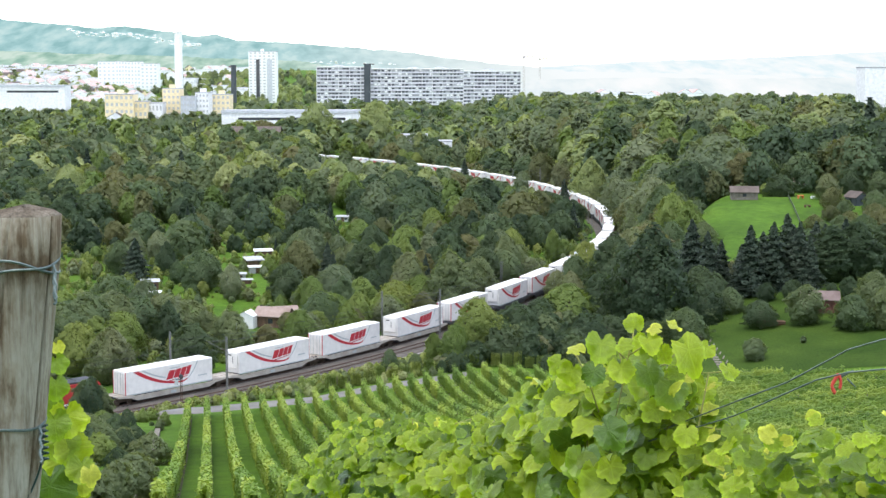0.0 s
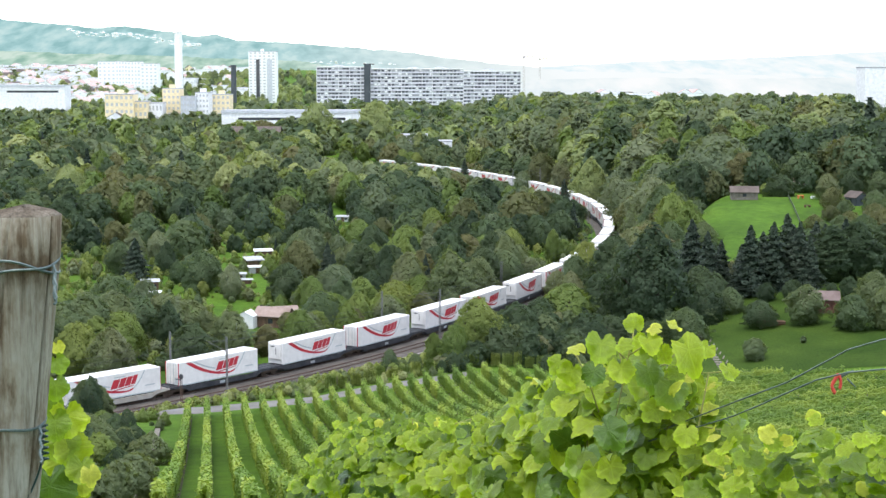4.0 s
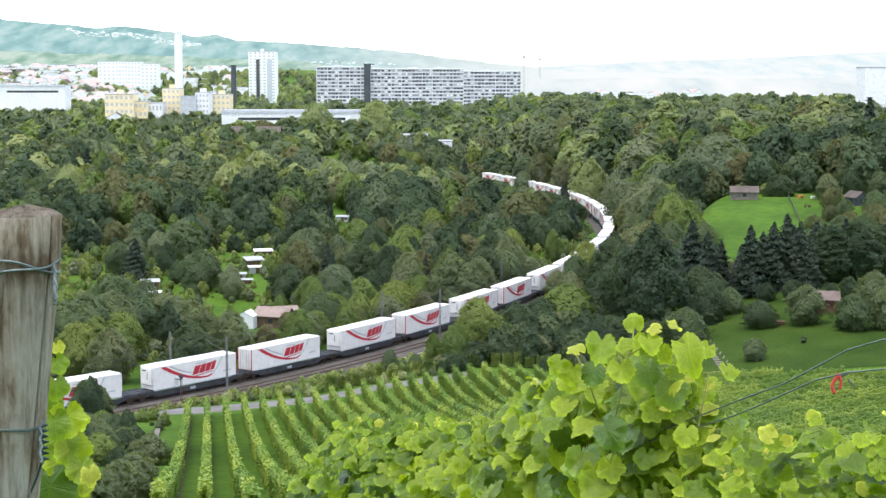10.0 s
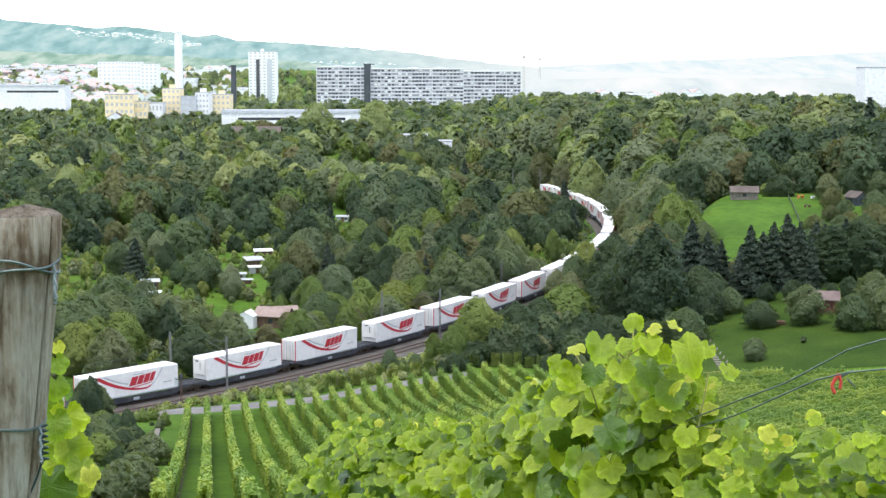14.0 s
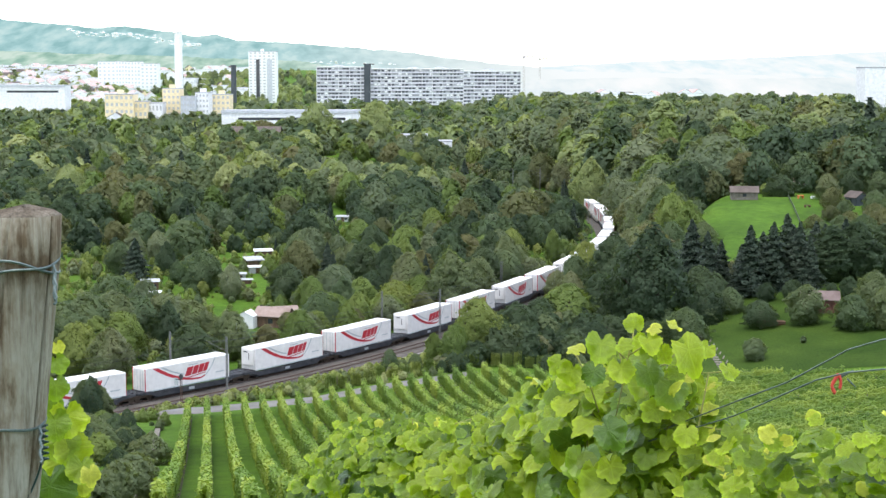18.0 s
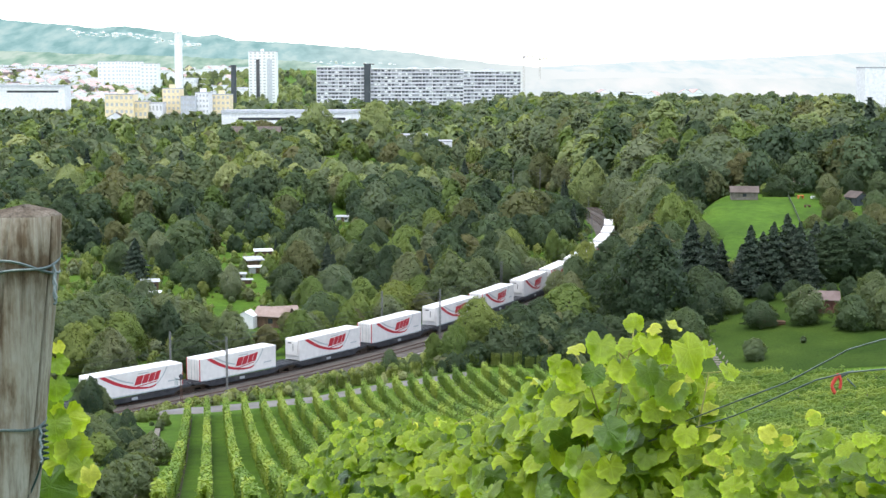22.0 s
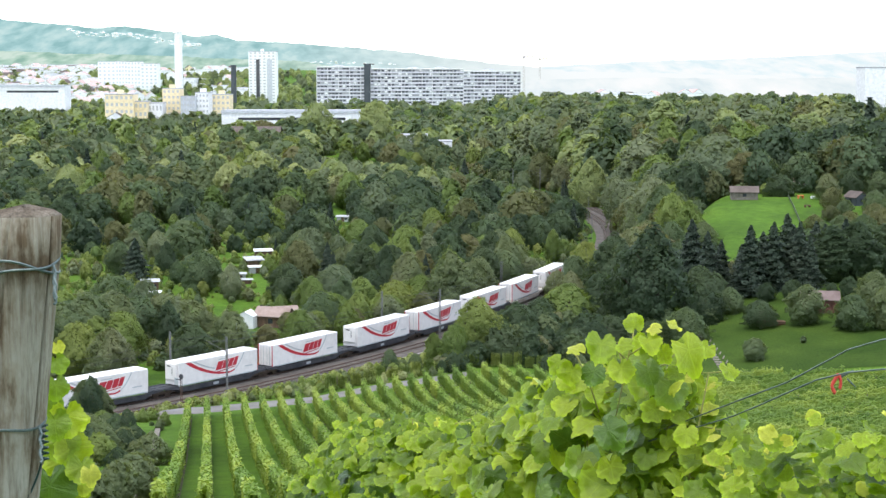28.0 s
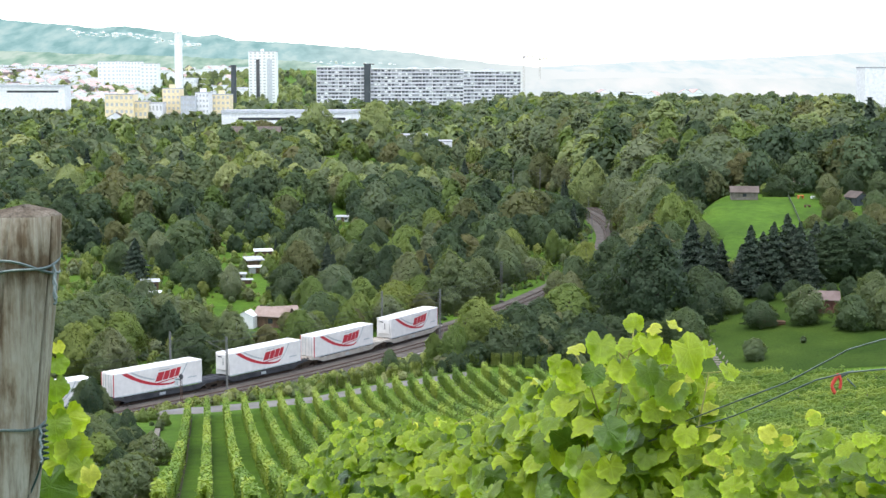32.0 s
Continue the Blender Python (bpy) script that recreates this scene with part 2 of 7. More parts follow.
def ribbon(name, s0, s1, step, section, mat, side=0.0, label="", smooth=False):
    """A profile (offset, height) drawn along the line."""
    ss = np.arange(s0, s1 + step, step)
    k = len(section)
    verts, faces = [], []
    for s in ss:
        for o, h in section:
            x, y, _ = track(s, side + o)
            verts.append((x, y, h))
    for i in range(len(ss) - 1):
        for j in range(k - 1):
            faces.append((i * k + j, i * k + j + 1, (i + 1) * k + j + 1, (i + 1) * k + j))
    return mesh_object(name, verts, faces, mat, smooth=smooth, label=label)


def build_railway():
    b = ribbon("ballast_bed", S_MIN, S_MAX, 5, [(-4.2, -0.6), (-2.6, -0.17), (1.6, -0.17), (2.3, -0.25), (3.0, -0.17), (6.4, -0.17), (8.2, -0.7)], M_BALLAST)
    tagged(b, "brown-grey gravel bed under the double railway track", "track bed", kind="structure")
    for side in (0.0, 4.2):
        for g in (-0.75, 0.75):
            r = ribbon("rail", S_MIN, S_MAX, 5, [(-0.07, -0.15), (-0.036, -0.02), (-0.036, 0.0), (0.036, 0.0), (0.036, -0.02), (0.07, -0.15)], M_RAIL, side + g)
            tagged(r, "long steel rail with a worn top", "rail", "rails of the double track")
        V, F = [], []
        for s in np.arange(-140, 520, 0.62):
            x, y, th = track(s, side)
            c, sn = math.cos(th), math.sin(th)
            for u, v, h in ((-.13, -1.3, -.2), (.13, -1.3, -.2), (.13, 1.3, -.2), (-.13, 1.3, -.2), (-.1, -1.28, -.11), (.1, -1.28, -.11), (.1, 1.28, -.11), (-.1, 1.28, -.11)):
                V.append((x + u * c - v * sn, y + u * sn + v * c, h))
            k = len(V) - 8
            F += [(k + 4, k + 5, k + 6, k + 7), (k, k + 1, k + 5, k + 4), (k + 1, k + 2, k + 6, k + 5), (k + 2, k + 3, k + 7, k + 6), (k + 3, k, k + 4, k + 7)]
        tagged(mesh_object("sleepers", V, F, M_SLEEPER), "grey concrete sleepers bedded in gravel", "sleepers", kind="stuff")


build_railway()

# ---- the train ----
LENGTH, WIDTH, ROOF, FLOOR = 13.6, 2.55, 4.05, 1.17
PERIOD = 34.705


def band(f_top, f_low, x0, x1, y, n=22):
    """A curved stripe of film on a side wall: between two lines z(x), standing 6 mm proud."""
    xs = [x0 + (x1 - x0) * i / n for i in range(n + 1)]
    bm = bmesh.new()
    t = 0.006 if y > 0 else -0.006
    rows = [[bm.verts.new((x, y + o, z)) for x in xs for z in (f_top(x), f_low(x))] for o in (0, t)]
    for i in range(n):
        bm.faces.new((rows[1][2 * i], rows[1][2 * i + 2], rows[1][2 * i + 3], rows[1][2 * i + 1]))
        bm.faces.new((rows[0][2 * i], rows[0][2 * i + 2], rows[1][2 * i + 2], rows[1][2 * i]))
        bm.faces.new((rows[0][2 * i + 1], rows[0][2 * i + 3], rows[1][2 * i + 3], rows[1][2 * i + 1]))
    bmesh.ops.recalc_face_normals(bm, faces=bm.faces)
    return bm


def sag(x):
    """Height of the swung line on the side: falls from the front top, turns low behind the middle, climbs to the rear."""
    u = (x + LENGTH / 2) / LENGTH
    if u < 0.62:
        k = (u - 0.08) / 0.54
        return 3.92 - 2.32 * (1 - (1 - k) ** 2.0)
    k = (u - 0.62) / 0.21
    return 1.60 + 2.30 * max(k, 0) ** 2.3


def block(pts, y):
    """A slanted patch of film."""
    t = 0.008 if y > 0 else -0.008
    return extrude_outline(pts, y, y + t)


def build_trailer(doors_first, steel):
    e = thing("semi_trailer", Matrix.Identity(4), "white refrigerated semi-trailer with red and grey swooshes, riding a wagon", "trailer", "trailers on the train")
    h = LENGTH / 2
    part("box_body", boxed(-h, h, -WIDTH / 2, WIDTH / 2, FLOOR, ROOF - 0.03, 0.04), M_WHITE, e)
    bm = boxed(-h + .02, h - .02, -WIDTH / 2 + .03, WIDTH / 2 - .03, ROOF - 0.06, ROOF, 0.02)
    for i in range(1, 6):
        x = -h + LENGTH * i / 6
        box(bm, x - .03, x + .03, -WIDTH / 2 + .1, WIDTH / 2 - .1, ROOF - .01, ROOF + .012)
    part("roof", bm, M_ROOF, e)
    for sy in (-1, 1):
        y = sy * WIDTH / 2
        part("floor_rail", boxed(-h, h, y - .03, y + .03, FLOOR - .12, FLOOR + .03, .01), M_GREY, e, "grey edge rail")
        part("top_rail", boxed(-h, h, y - .02, y + .02, ROOF - .16, ROOF - .04, .008), M_ROOF, e)
        part("red_swoosh", band(lambda x: min(sag(x) + .16 + .40 * max(0, 1 - (x + h) / (0.62 * LENGTH)), 3.86), lambda x: sag(x) - .05, -h + .085 * LENGTH, -h + .70 * LENGTH, y), M_RED, e, "red curved stripe")
        part("grey_swoosh", band(lambda x: min(sag(x) + .98 - .035 * (x + h), 3.84), lambda x: sag(x) + .70 - .02 * (x + h), -h + .175 * LENGTH, -h + .45 * LENGTH, y), M_GREY, e, "grey curved stripe")
        part("rear_line", band(lambda x: sag(x) + .10 + 1.6 * max(0, (x + h) / LENGTH - .70), lambda x: sag(x), -h + .70 * LENGTH, -h + .828 * LENGTH, y), M_GREY, e, "thin grey line")
        # plain slanted shapes in place of the lettering
        x = -h + .455 * LENGTH
        shapes = [[(0, 0), (1.0, 0), (1.5, 1.08), (.5, 1.08)], [(1.10, 0.02), (1.96, .03), (2.44, 1.10), (1.60, 1.09)], [(2.06, .05), (2.86, .07), (3.34, 1.14), (2.54, 1.12)], [(2.96, .1), (3.62, .12), (4.1, 1.20), (3.44, 1.17)],
                  [(-.25, -.34), (3.4, -.1), (3.46, .0), (-.19, -.2)]]
        bm = bmesh.new()
        for sh in shapes:
            t = block([(x + a, 2.18 + .115 * a * 0.4 + b) for a, b in sh], y)
            me = bpy.data.meshes.new("shape")
            t.to_mesh(me)
            t.free()
            bm.from_mesh(me)
        part("emblem", bm, M_RED, e, "red slanted emblem shapes")
        part("small_bar", block([(x + .6, 3.5), (x + 2.2, 3.5), (x + 2.26, 3.62), (x + .66, 3.62)], y), M_GREY, e, "small grey bar")
        part("rear_mark", block([(h - 2.3, 1.95), (h - .9, 1.95), (h - .9, 2.08), (h - 2.3, 2.08)], y), M_GREY, e, "small grey bar")
    d, f = (-1, 1) if doors_first else (1, -1)
    for sy in (-1, 1):
        a, b = sorted((0.015 * sy, sy * (WIDTH / 2 - .13)))
        x0, x1 = sorted((d * h, d * (h + .05)))
        door = part("rear_door", boxed(x0, x1, a, b, FLOOR + .08, ROOF - .18, .015), M_WHITE, e)
        for yy in (sy * .32, sy * .78):
            bm = bmesh.new()
            tube(bm, (d * (h + .08), yy, FLOOR + .05), (d * (h + .08), yy, ROOF - .2), .028)
            part("locking_bar", bm, M_GREY, door, "grey steel bar")
        a, b = sorted((sy * (WIDTH / 2 - .13), sy * WIDTH / 2))
        part("door_post", boxed(x0, x1, a, b, FLOOR - .05, ROOF - .05, .01), M_RED, e, "red corner post")
    a, b = sorted((d * h, d * (h + .08)))
    part("rear_bumper", boxed(a, b, -1.2, 1.2, FLOOR - .45, FLOOR - .1, .02), M_DARKSTEEL, e)
    a, b = sorted((f * h, f * (h + .22)))
    unit = part("cooling_unit", boxed(a, b, -1.08, 1.08, 1.75, 3.9, .1), M_WHITE, e, "white cooling unit")
    a, b = sorted((f * (h + .21), f * (h + .23)))
    part("grille", boxed(a, b, .3 * -f - .32, .3 * -f + .32, 3.45, 3.6, .005), M_DARKSTEEL, unit, "dark grille")
    part("vent_slot", boxed(a, b, .28 * f - .05, .28 * f + .05, 2.45, 3.4, .005), M_DARKSTEEL, unit, "dark slot")
    part("chassis_beam", boxed(-h + .6, h - .3, -.5, .5, FLOOR - .3, FLOOR - .02), M_DARKSTEEL, e)
    wheel = None
    for i in range(3):
        for sy in (-1, 1):
            m = pose(d * (h - 2.2 - 1.31 * i), sy * 1.02, .78)
            if wheel is None:
                bm = bmesh.new()
                tube(bm, (0, -.19, 0), (0, .19, 0), .5, seg=18)
                wheel = part("wheel", bm, M_RUBBER, e)
                wheel.matrix_basis = m
            else:
                sharing(wheel, e, m)
    return e


def build_wagon(first, mat):
    """Half of an articulated pocket wagon, 17.2 m long."""
    e = thing("pocket_wagon", Matrix.Identity(4), "pale dusty steel pocket wagon on the rails" if mat is M_PALESTEEL else "dark grey steel pocket wagon on the rails", "railway wagon", "wagons of the train")
    L0, L1 = (-8.62, 8.62)
    o = -1 if first else 1
    prof = [(L0, .95), (L0, 1.16), (L0 + 1.9, 1.16), (L0 + 2.6, .92), (L1 - 2.6, .92), (L1 - 1.9, 1.16), (L1, 1.16), (L1, .95), (L1 - 2.0, .72), (L1 - 2.9, .34), (L0 + 2.9, .34), (L0 + 2.0, .72)]
    for sy in (-1, 1):
        part("side_beam", extrude_outline(prof, sy * 1.3, sy * 1.42), mat, e)
        part("beam_flange", boxed(L0 + 2.6, L1 - 2.6, min(sy * 1.28, sy * 1.5), max(sy * 1.28, sy * 1.5), .90, .95), mat, e)
    part("pocket_floor", boxed(L0 + 2.6, L1 - 2.6, -1.28, 1.28, .24, .30), M_DARKSTEEL, e)
    for x0, x1 in ((L0, L0 + 2.2), (L1 - 2.2, L1)):
        bm = boxed(x0, x1, -1.3, 1.3, .98, 1.10, .02)
        for yy in (-.9, 0, .9):
            box(bm, x0 + .2, x1 - .2, yy - .08, yy + .08, 1.09, 1.16)
        part("end_platform", bm, mat, e)
    ends = (L0 + 1.2, L1 - .0) if first else (L1 - 1.2,)
    wheel = None
    for bx in ends:
        bm = boxed(bx - 1.5, bx + 1.5, -1.05, -.92, .45, .75, .03)
        box(bm, bx - 1.5, bx + 1.5, .92, 1.05, .45, .75, .03)
        box(bm, bx - .25, bx + .25, -1.0, 1.0, .5, .8, .02)
        bogie = part("bogie", bm, M_WHEEL, e, "rusty two-axle bogie")
        for ax in (-.9, .9):
            for sy in (-.75, .75):
                m = pose(bx + ax, sy, .46)
                if wheel is None:
                    w = bmesh.new()
                    tube(w, (0, -.065, 0), (0, .065, 0), .46, seg=20)
                    wheel = part("wheel", w, M_WHEEL, bogie)
                    wheel.matrix_basis = m
                else:
                    sharing(wheel, bogie, m)
    for sy in (-.88, .88):
        bm = bmesh.new()
        x = o * 8.62
        tube(bm, (x, sy, 1.05), (x + o * .45, sy, 1.05), .09)
        tube(bm, (x + o * .45, sy, 1.05), (x + o * .5, sy, 1.05), .23, seg=14)
        part("buffer", bm, M_DARKSTEEL, e)
    part("sill_plate", boxed(-.6, .3, -1.435, -1.42, .45, .8), M_GREY, e, "pale plate")
    return e


def build_locomotive():
    e = thing("locomotive", Matrix.Identity(4), "red electric locomotive with a grey roof, leading the train", "locomotive")
    h = 9.4
    prof = [(-h, 1.1), (-h, 2.0), (-h + .9, 3.6), (h - .9, 3.6), (h, 2.0), (h, 1.1)]
    part("body", extrude_outline(prof, -1.48, 1.48), M_LOCO, e)
    part("white_stripe", boxed(-h + .3, h - .3, -1.49, 1.49, 1.2, 1.42), M_WHITE, e, "pale grey stripe")
    part("roof", boxed(-h + 1.0, h - 1.0, -1.25, 1.25, 3.6, 3.86, .1), M_DARKSTEEL, e, "dark grey roof")
    part("underframe", boxed(-h + .6, h - .6, -1.4, 1.4, .5, 1.1, .05), M_DARKSTEEL, e)
    for sx in (-1, 1):
        part("windscreen", extrude_outline([(sx * (h - .02), 2.1), (sx * (h - .80), 3.5), (sx * (h - .86), 3.5), (sx * (h - .1), 2.1)], -1.2, 1.2), M_RUBBER, e)
        bm = bmesh.new()
        tube(bm, (sx * 6, -.5, 3.86), (sx * 5, -.4, 4.3), .03)
        tube(bm, (sx * 6, .5, 3.86), (sx * 5, .4, 4.3), .03)
        tube(bm, (sx * 5, -.9, 4.32), (sx * 5, .9, 4.32), .04)
        part("pantograph", bm, M_DARKSTEEL, e)
        bm = boxed(sx * 5.2 - 1.9, sx * 5.2 + 1.9, -1.2, 1.2, .35, .8, .05)
        part("bogie", bm, M_DARKSTEEL, e)
        for ax in (-1.4, 1.4):
            bm = bmesh.new()
            tube(bm, (sx * 5.2 + ax, -.82, .6), (sx * 5.2 + ax, .82, .6), .6, seg=20)
            part("wheel_set", bm, M_WHEEL, e)
    return e


def along(s, z=0.0, half=6.0):
    """Pose of a vehicle centred at s, on two points of the curve."""
    ax, ay, _ = track(s - half)
    bx, by, _ = track(s + half)
    return pose((ax + bx) / 2, (ay + by) / 2, z, 0, 0, math.degrees(math.atan2(by - ay, bx - ax)))


def tail_at(t):
    u = 32.0 - t
    return 15.2288 * u - 0.0032365 * u * u + 0.000109 * u ** 3


MOVERS = []


def build_train():
    kinds = {}
    for w in range(16):
        steel = M_PALESTEEL if w in (0, 1, 15) else M_DARKSTEEL
        base = -31.79 - PERIOD * (15 - w)
        for k, left in enumerate((base, base + 18.275)):
            c = left + LENGTH / 2
            kt = ("t", k)
            if kt not in kinds:
                kinds[kt] = build_trailer(k == 0, steel)
                tr = kinds[kt]
            else:
                tr = copy_thing(kinds[kt], Matrix.Identity(4))
            MOVERS.append((tr, c))
            kw = ("w", k, steel.name)
            if kw not in kinds:
                kinds[kw] = build_wagon(k == 0, steel)
                wg = kinds[kw]
            else:
                wg = copy_thing(kinds[kw], Matrix.Identity(4))
            mid = base + 13.6 + 2.34
            MOVERS.append((wg, mid - 8.62 if k == 0 else mid + 8.62))
    MOVERS.append((build_locomotive(), -31.79 - PERIOD * 15 - 12.4))


build_train()

# ---- plants ----


def fast_mesh(name, verts, k, mat, mids=None, mats=(), normals=None):
    """A mesh of loose faces of k corners each, verts in order; normals: the soft shading of each corner."""
    verts = np.asarray(verts, dtype=np.float32).reshape(-1, 3)
    nv = len(verts)
    me = bpy.data.meshes.new(name)
    me.vertices.add(nv)
    me.vertices.foreach_set("co", verts.ravel())
    me.loops.add(nv)
    me.loops.foreach_set("vertex_index", np.arange(nv, dtype=np.int32))
    me.polygons.add(nv // k)
    me.polygons.foreach_set("loop_start", np.arange(0, nv, k, dtype=np.int32))
    if mids is not None:
        for m in mats:
            me.materials.append(m)
        me.polygons.foreach_set("material_index", np.asarray(mids, dtype=np.int32))
    else:
        me.materials.append(mat)
    me.update(calc_edges=True)
    if normals is not None:
        me.attributes.new("custom_normal", "FLOAT_VECTOR", "POINT").data.foreach_set("vector", np.asarray(normals, dtype=np.float32).ravel())
    return me


def unit(v):
    return v / np.maximum(np.linalg.norm(v, axis=-1, keepdims=True), 1e-9)


def leaf_faces(rng, pts, nrm, size, k=4, slim=0.62):
    """Small leaf blades at pts, facing roughly along nrm."""
    n = len(pts)
    r = unit(rng.normal(size=(n, 3)))
    a = unit(np.cross(nrm, r))
    b = np.cross(nrm, a)
    s = (size * rng.uniform(0.6, 1.35, n))[:, None]
    if k == 4:
        c = np.stack([pts + a * s, pts + b * s * slim + nrm * s * 0.15, pts - a * s, pts - b * s * slim - nrm * s * 0.15], 1)
    else:
        c = np.stack([pts + a * s, pts - a * s * 0.55 + b * s * 0.85, pts - a * s * 0.55 - b * s * 0.85], 1)
    return c.reshape(-1, 3)


PROFILES = {  # heights and radii of a crown, 1 m high in all
    "round": ((0.03, 0.10, 0.25, 0.45, 0.62, 0.78, 0.90, 0.97, 1.0), (0.17, 0.27, 0.36, 0.39, 0.365, 0.285, 0.175, 0.08, 0.0)),
    "dome": ((0.0, 0.06, 0.20, 0.38, 0.56, 0.72, 0.86, 0.95, 1.0), (0.27, 0.36, 0.41, 0.385, 0.315, 0.235, 0.145, 0.065, 0.0)),
    "tall": ((0.03, 0.10, 0.25, 0.45, 0.65, 0.80, 0.91, 0.97, 1.0), (0.09, 0.15, 0.205, 0.235, 0.225, 0.17, 0.10, 0.045, 0.0)),
    "wide": ((0.08, 0.16, 0.30, 0.48, 0.64, 0.78, 0.89, 0.96, 1.0), (0.20, 0.34, 0.44, 0.48, 0.45, 0.37, 0.245, 0.12, 0.0)),
    "bush": ((0.0, 0.08, 0.22, 0.42, 0.60, 0.76, 0.88, 0.96, 1.0), (0.36, 0.44, 0.49, 0.485, 0.43, 0.335, 0.215, 0.10, 0.0)),
    "open": ((0.05, 0.14, 0.28, 0.45, 0.60, 0.76, 0.89, 0.97, 1.0), (0.14, 0.26, 0.36, 0.40, 0.39, 0.31, 0.19, 0.08, 0.0)),
}


def crown_points(rng, n, form, m, cores):
    """Points and normals on an uneven crown of m sprays, 1 m high in all, trunk foot at the origin."""
    if form == "fir":
        t = rng.uniform(0, 1, n) ** 0.7
        z = 1.0 - t * 0.95
        a = rng.uniform(0, 2 * math.pi, n)
        ragged = 1 + 0.22 * np.sin(a * 3 + z * 13 + rng.uniform(0, 6)) + 0.16 * np.sin(a * 7 - z * 37)
        tier = 0.80 + 0.20 * np.cos(z * 62 + 1.6 * np.sin(a * 2))
        out = rng.uniform(0.25, 1.0, n) ** 0.6
        r = (0.006 + 0.215 * t ** 0.9) * tier * ragged * out
        p = np.stack([r * np.cos(a), r * np.sin(a), z - 0.30 * r], 1)
        q = unit(np.stack([np.cos(a) * 0.7, np.sin(a) * 0.7, np.full(n, 0.6)], 1) + rng.normal(size=(n, 3)) * 0.5)
        return p, q, q
    hs, rs = PROFILES[form]
    fine = np.linspace(hs[0], 1.0, 200)
    wt = np.interp(fine, hs, rs) + 0.03
    cz = rng.choice(fine, m, p=wt / wt.sum())
    ca = (np.arange(m) * 2.39996 + rng.normal(size=m) * 0.4) % 6.2832
    p1, p2, p3 = rng.uniform(0, 6.28, 3)

    def swell(a, z):
        return 1 + 0.16 * np.sin(2 * a + p1 + 3 * z) + 0.13 * np.sin(3 * a + p2 - 8 * z) + 0.11 * np.sin(5 * a + 14 * z + p3)

    reach = np.interp(cz, hs, rs) * swell(ca, cz)
    deep = 1.15 - (0.44 if form == "open" else 0.32) * rng.uniform(0, 1, m) ** 1.1
    cr = rng.uniform(0.5, 1.5, m) * 0.62 / math.sqrt(m)
    shoot = rng.uniform(size=m) < 0.16
    deep, cr = np.where(shoot, deep + 0.17, deep), np.where(shoot, cr * 0.55, cr)
    rad = np.maximum(reach * deep - cr * 0.4, 0)
    cen = np.stack([rad * np.cos(ca), rad * np.sin(ca), np.minimum(cz, 0.985 - 0.5 * cr) - np.where(shoot, 0.02, 0.16) * rad], 1)
    cen[:, 2] = np.maximum(cen[:, 2], cr * 0.6)
    # the shaded inside: larger blades, turned all ways
    f = n // 2
    fz = rng.choice(fine, f, p=wt / wt.sum())
    fa = rng.uniform(0, 6.2832, f)
    fr = np.interp(fz, hs, rs) * swell(fa, fz) * rng.uniform(0.70, 0.93, f)
    cores.append((np.stack([fr * np.cos(fa), fr * np.sin(fa), np.minimum(fz, 0.93)], 1), unit(np.stack([np.cos(fa), np.sin(fa), 0.5 + 0 * fa], 1) + rng.normal(size=(f, 3)) * 0.45)))
    w = cr ** 2
    pick = rng.choice(m, n, p=w / w.sum())
    outward = np.stack([np.cos(ca), np.sin(ca), (cz - 0.45) * 1.6], 1)
    q = unit(rng.normal(size=(n, 3)) + unit(outward)[pick] * 0.7 + np.array([0, 0, 0.35]))
    p = cen[pick] + q * (cr[pick] * rng.uniform(0.35, 1.15, n) ** 0.6)[:, None] * np.array([1.0, 1.0, 0.8])
    # leaves between the sprays, over the whole outline
    even = rng.uniform(size=n) < (0.2 if form == "open" else 0.34)
    ez = rng.choice(fine, n, p=wt / wt.sum())
    ea = rng.uniform(0, 6.2832, n)
    er = np.interp(ez, hs, rs) * swell(ea, ez) * rng.normal(0.92, 0.06, n)
    p = np.where(even[:, None], np.stack([er * np.cos(ea), er * np.sin(ea), ez - 0.12 * er], 1) + rng.normal(size=(n, 3)) * 0.008, p)
    q = np.where(even[:, None], unit(np.stack([np.cos(ea), np.sin(ea), (ez - 0.4) * 1.8], 1)), q)
    p[:, 2] = np.maximum(p[:, 2], 0.02)
    whole = unit(p - np.array([0, 0, 0.36]))
    soft = unit(q * 0.50 + whole * 0.75 + np.array([0, 0, 0.22]) + rng.normal(size=q.shape) * 0.22)
    return p, unit(q * 0.45 + whole * 0.65 + np.array([0, 0, 0.30]) + rng.normal(size=q.shape) * 0.38), soft


def crown(rng, form, n, size, k=4, sprays=60):
    """Leaf blades in sprays over the inner mass of foliage that fills the crown: corners and their soft normals."""
    cores = []
    p, q, soft = crown_points(rng, n, form, sprays, cores)
    out, nrm = [leaf_faces(rng, p, q, size, k)], [np.repeat(soft, k, axis=0)]
    for fp, fq in cores:
        out.append(leaf_faces(rng, fp, fq, size * 1.3, k, 0.8))
        nrm.append(np.repeat(unit(fp - np.array([0, 0, 0.30]) + rng.normal(size=fp.shape) * 0.05), k, axis=0))
    V, N = np.concatenate(out).reshape(-1, k, 3), np.concatenate(nrm).reshape(-1, k, 3)
    away = (np.cross(V[:, 1] - V[:, 0], V[:, 2] - V[:, 0]) * N[:, 0]).sum(1) < 0
    V[away] = V[away][:, ::-1]
    return V.reshape(-1, 3), N.reshape(-1, 3)


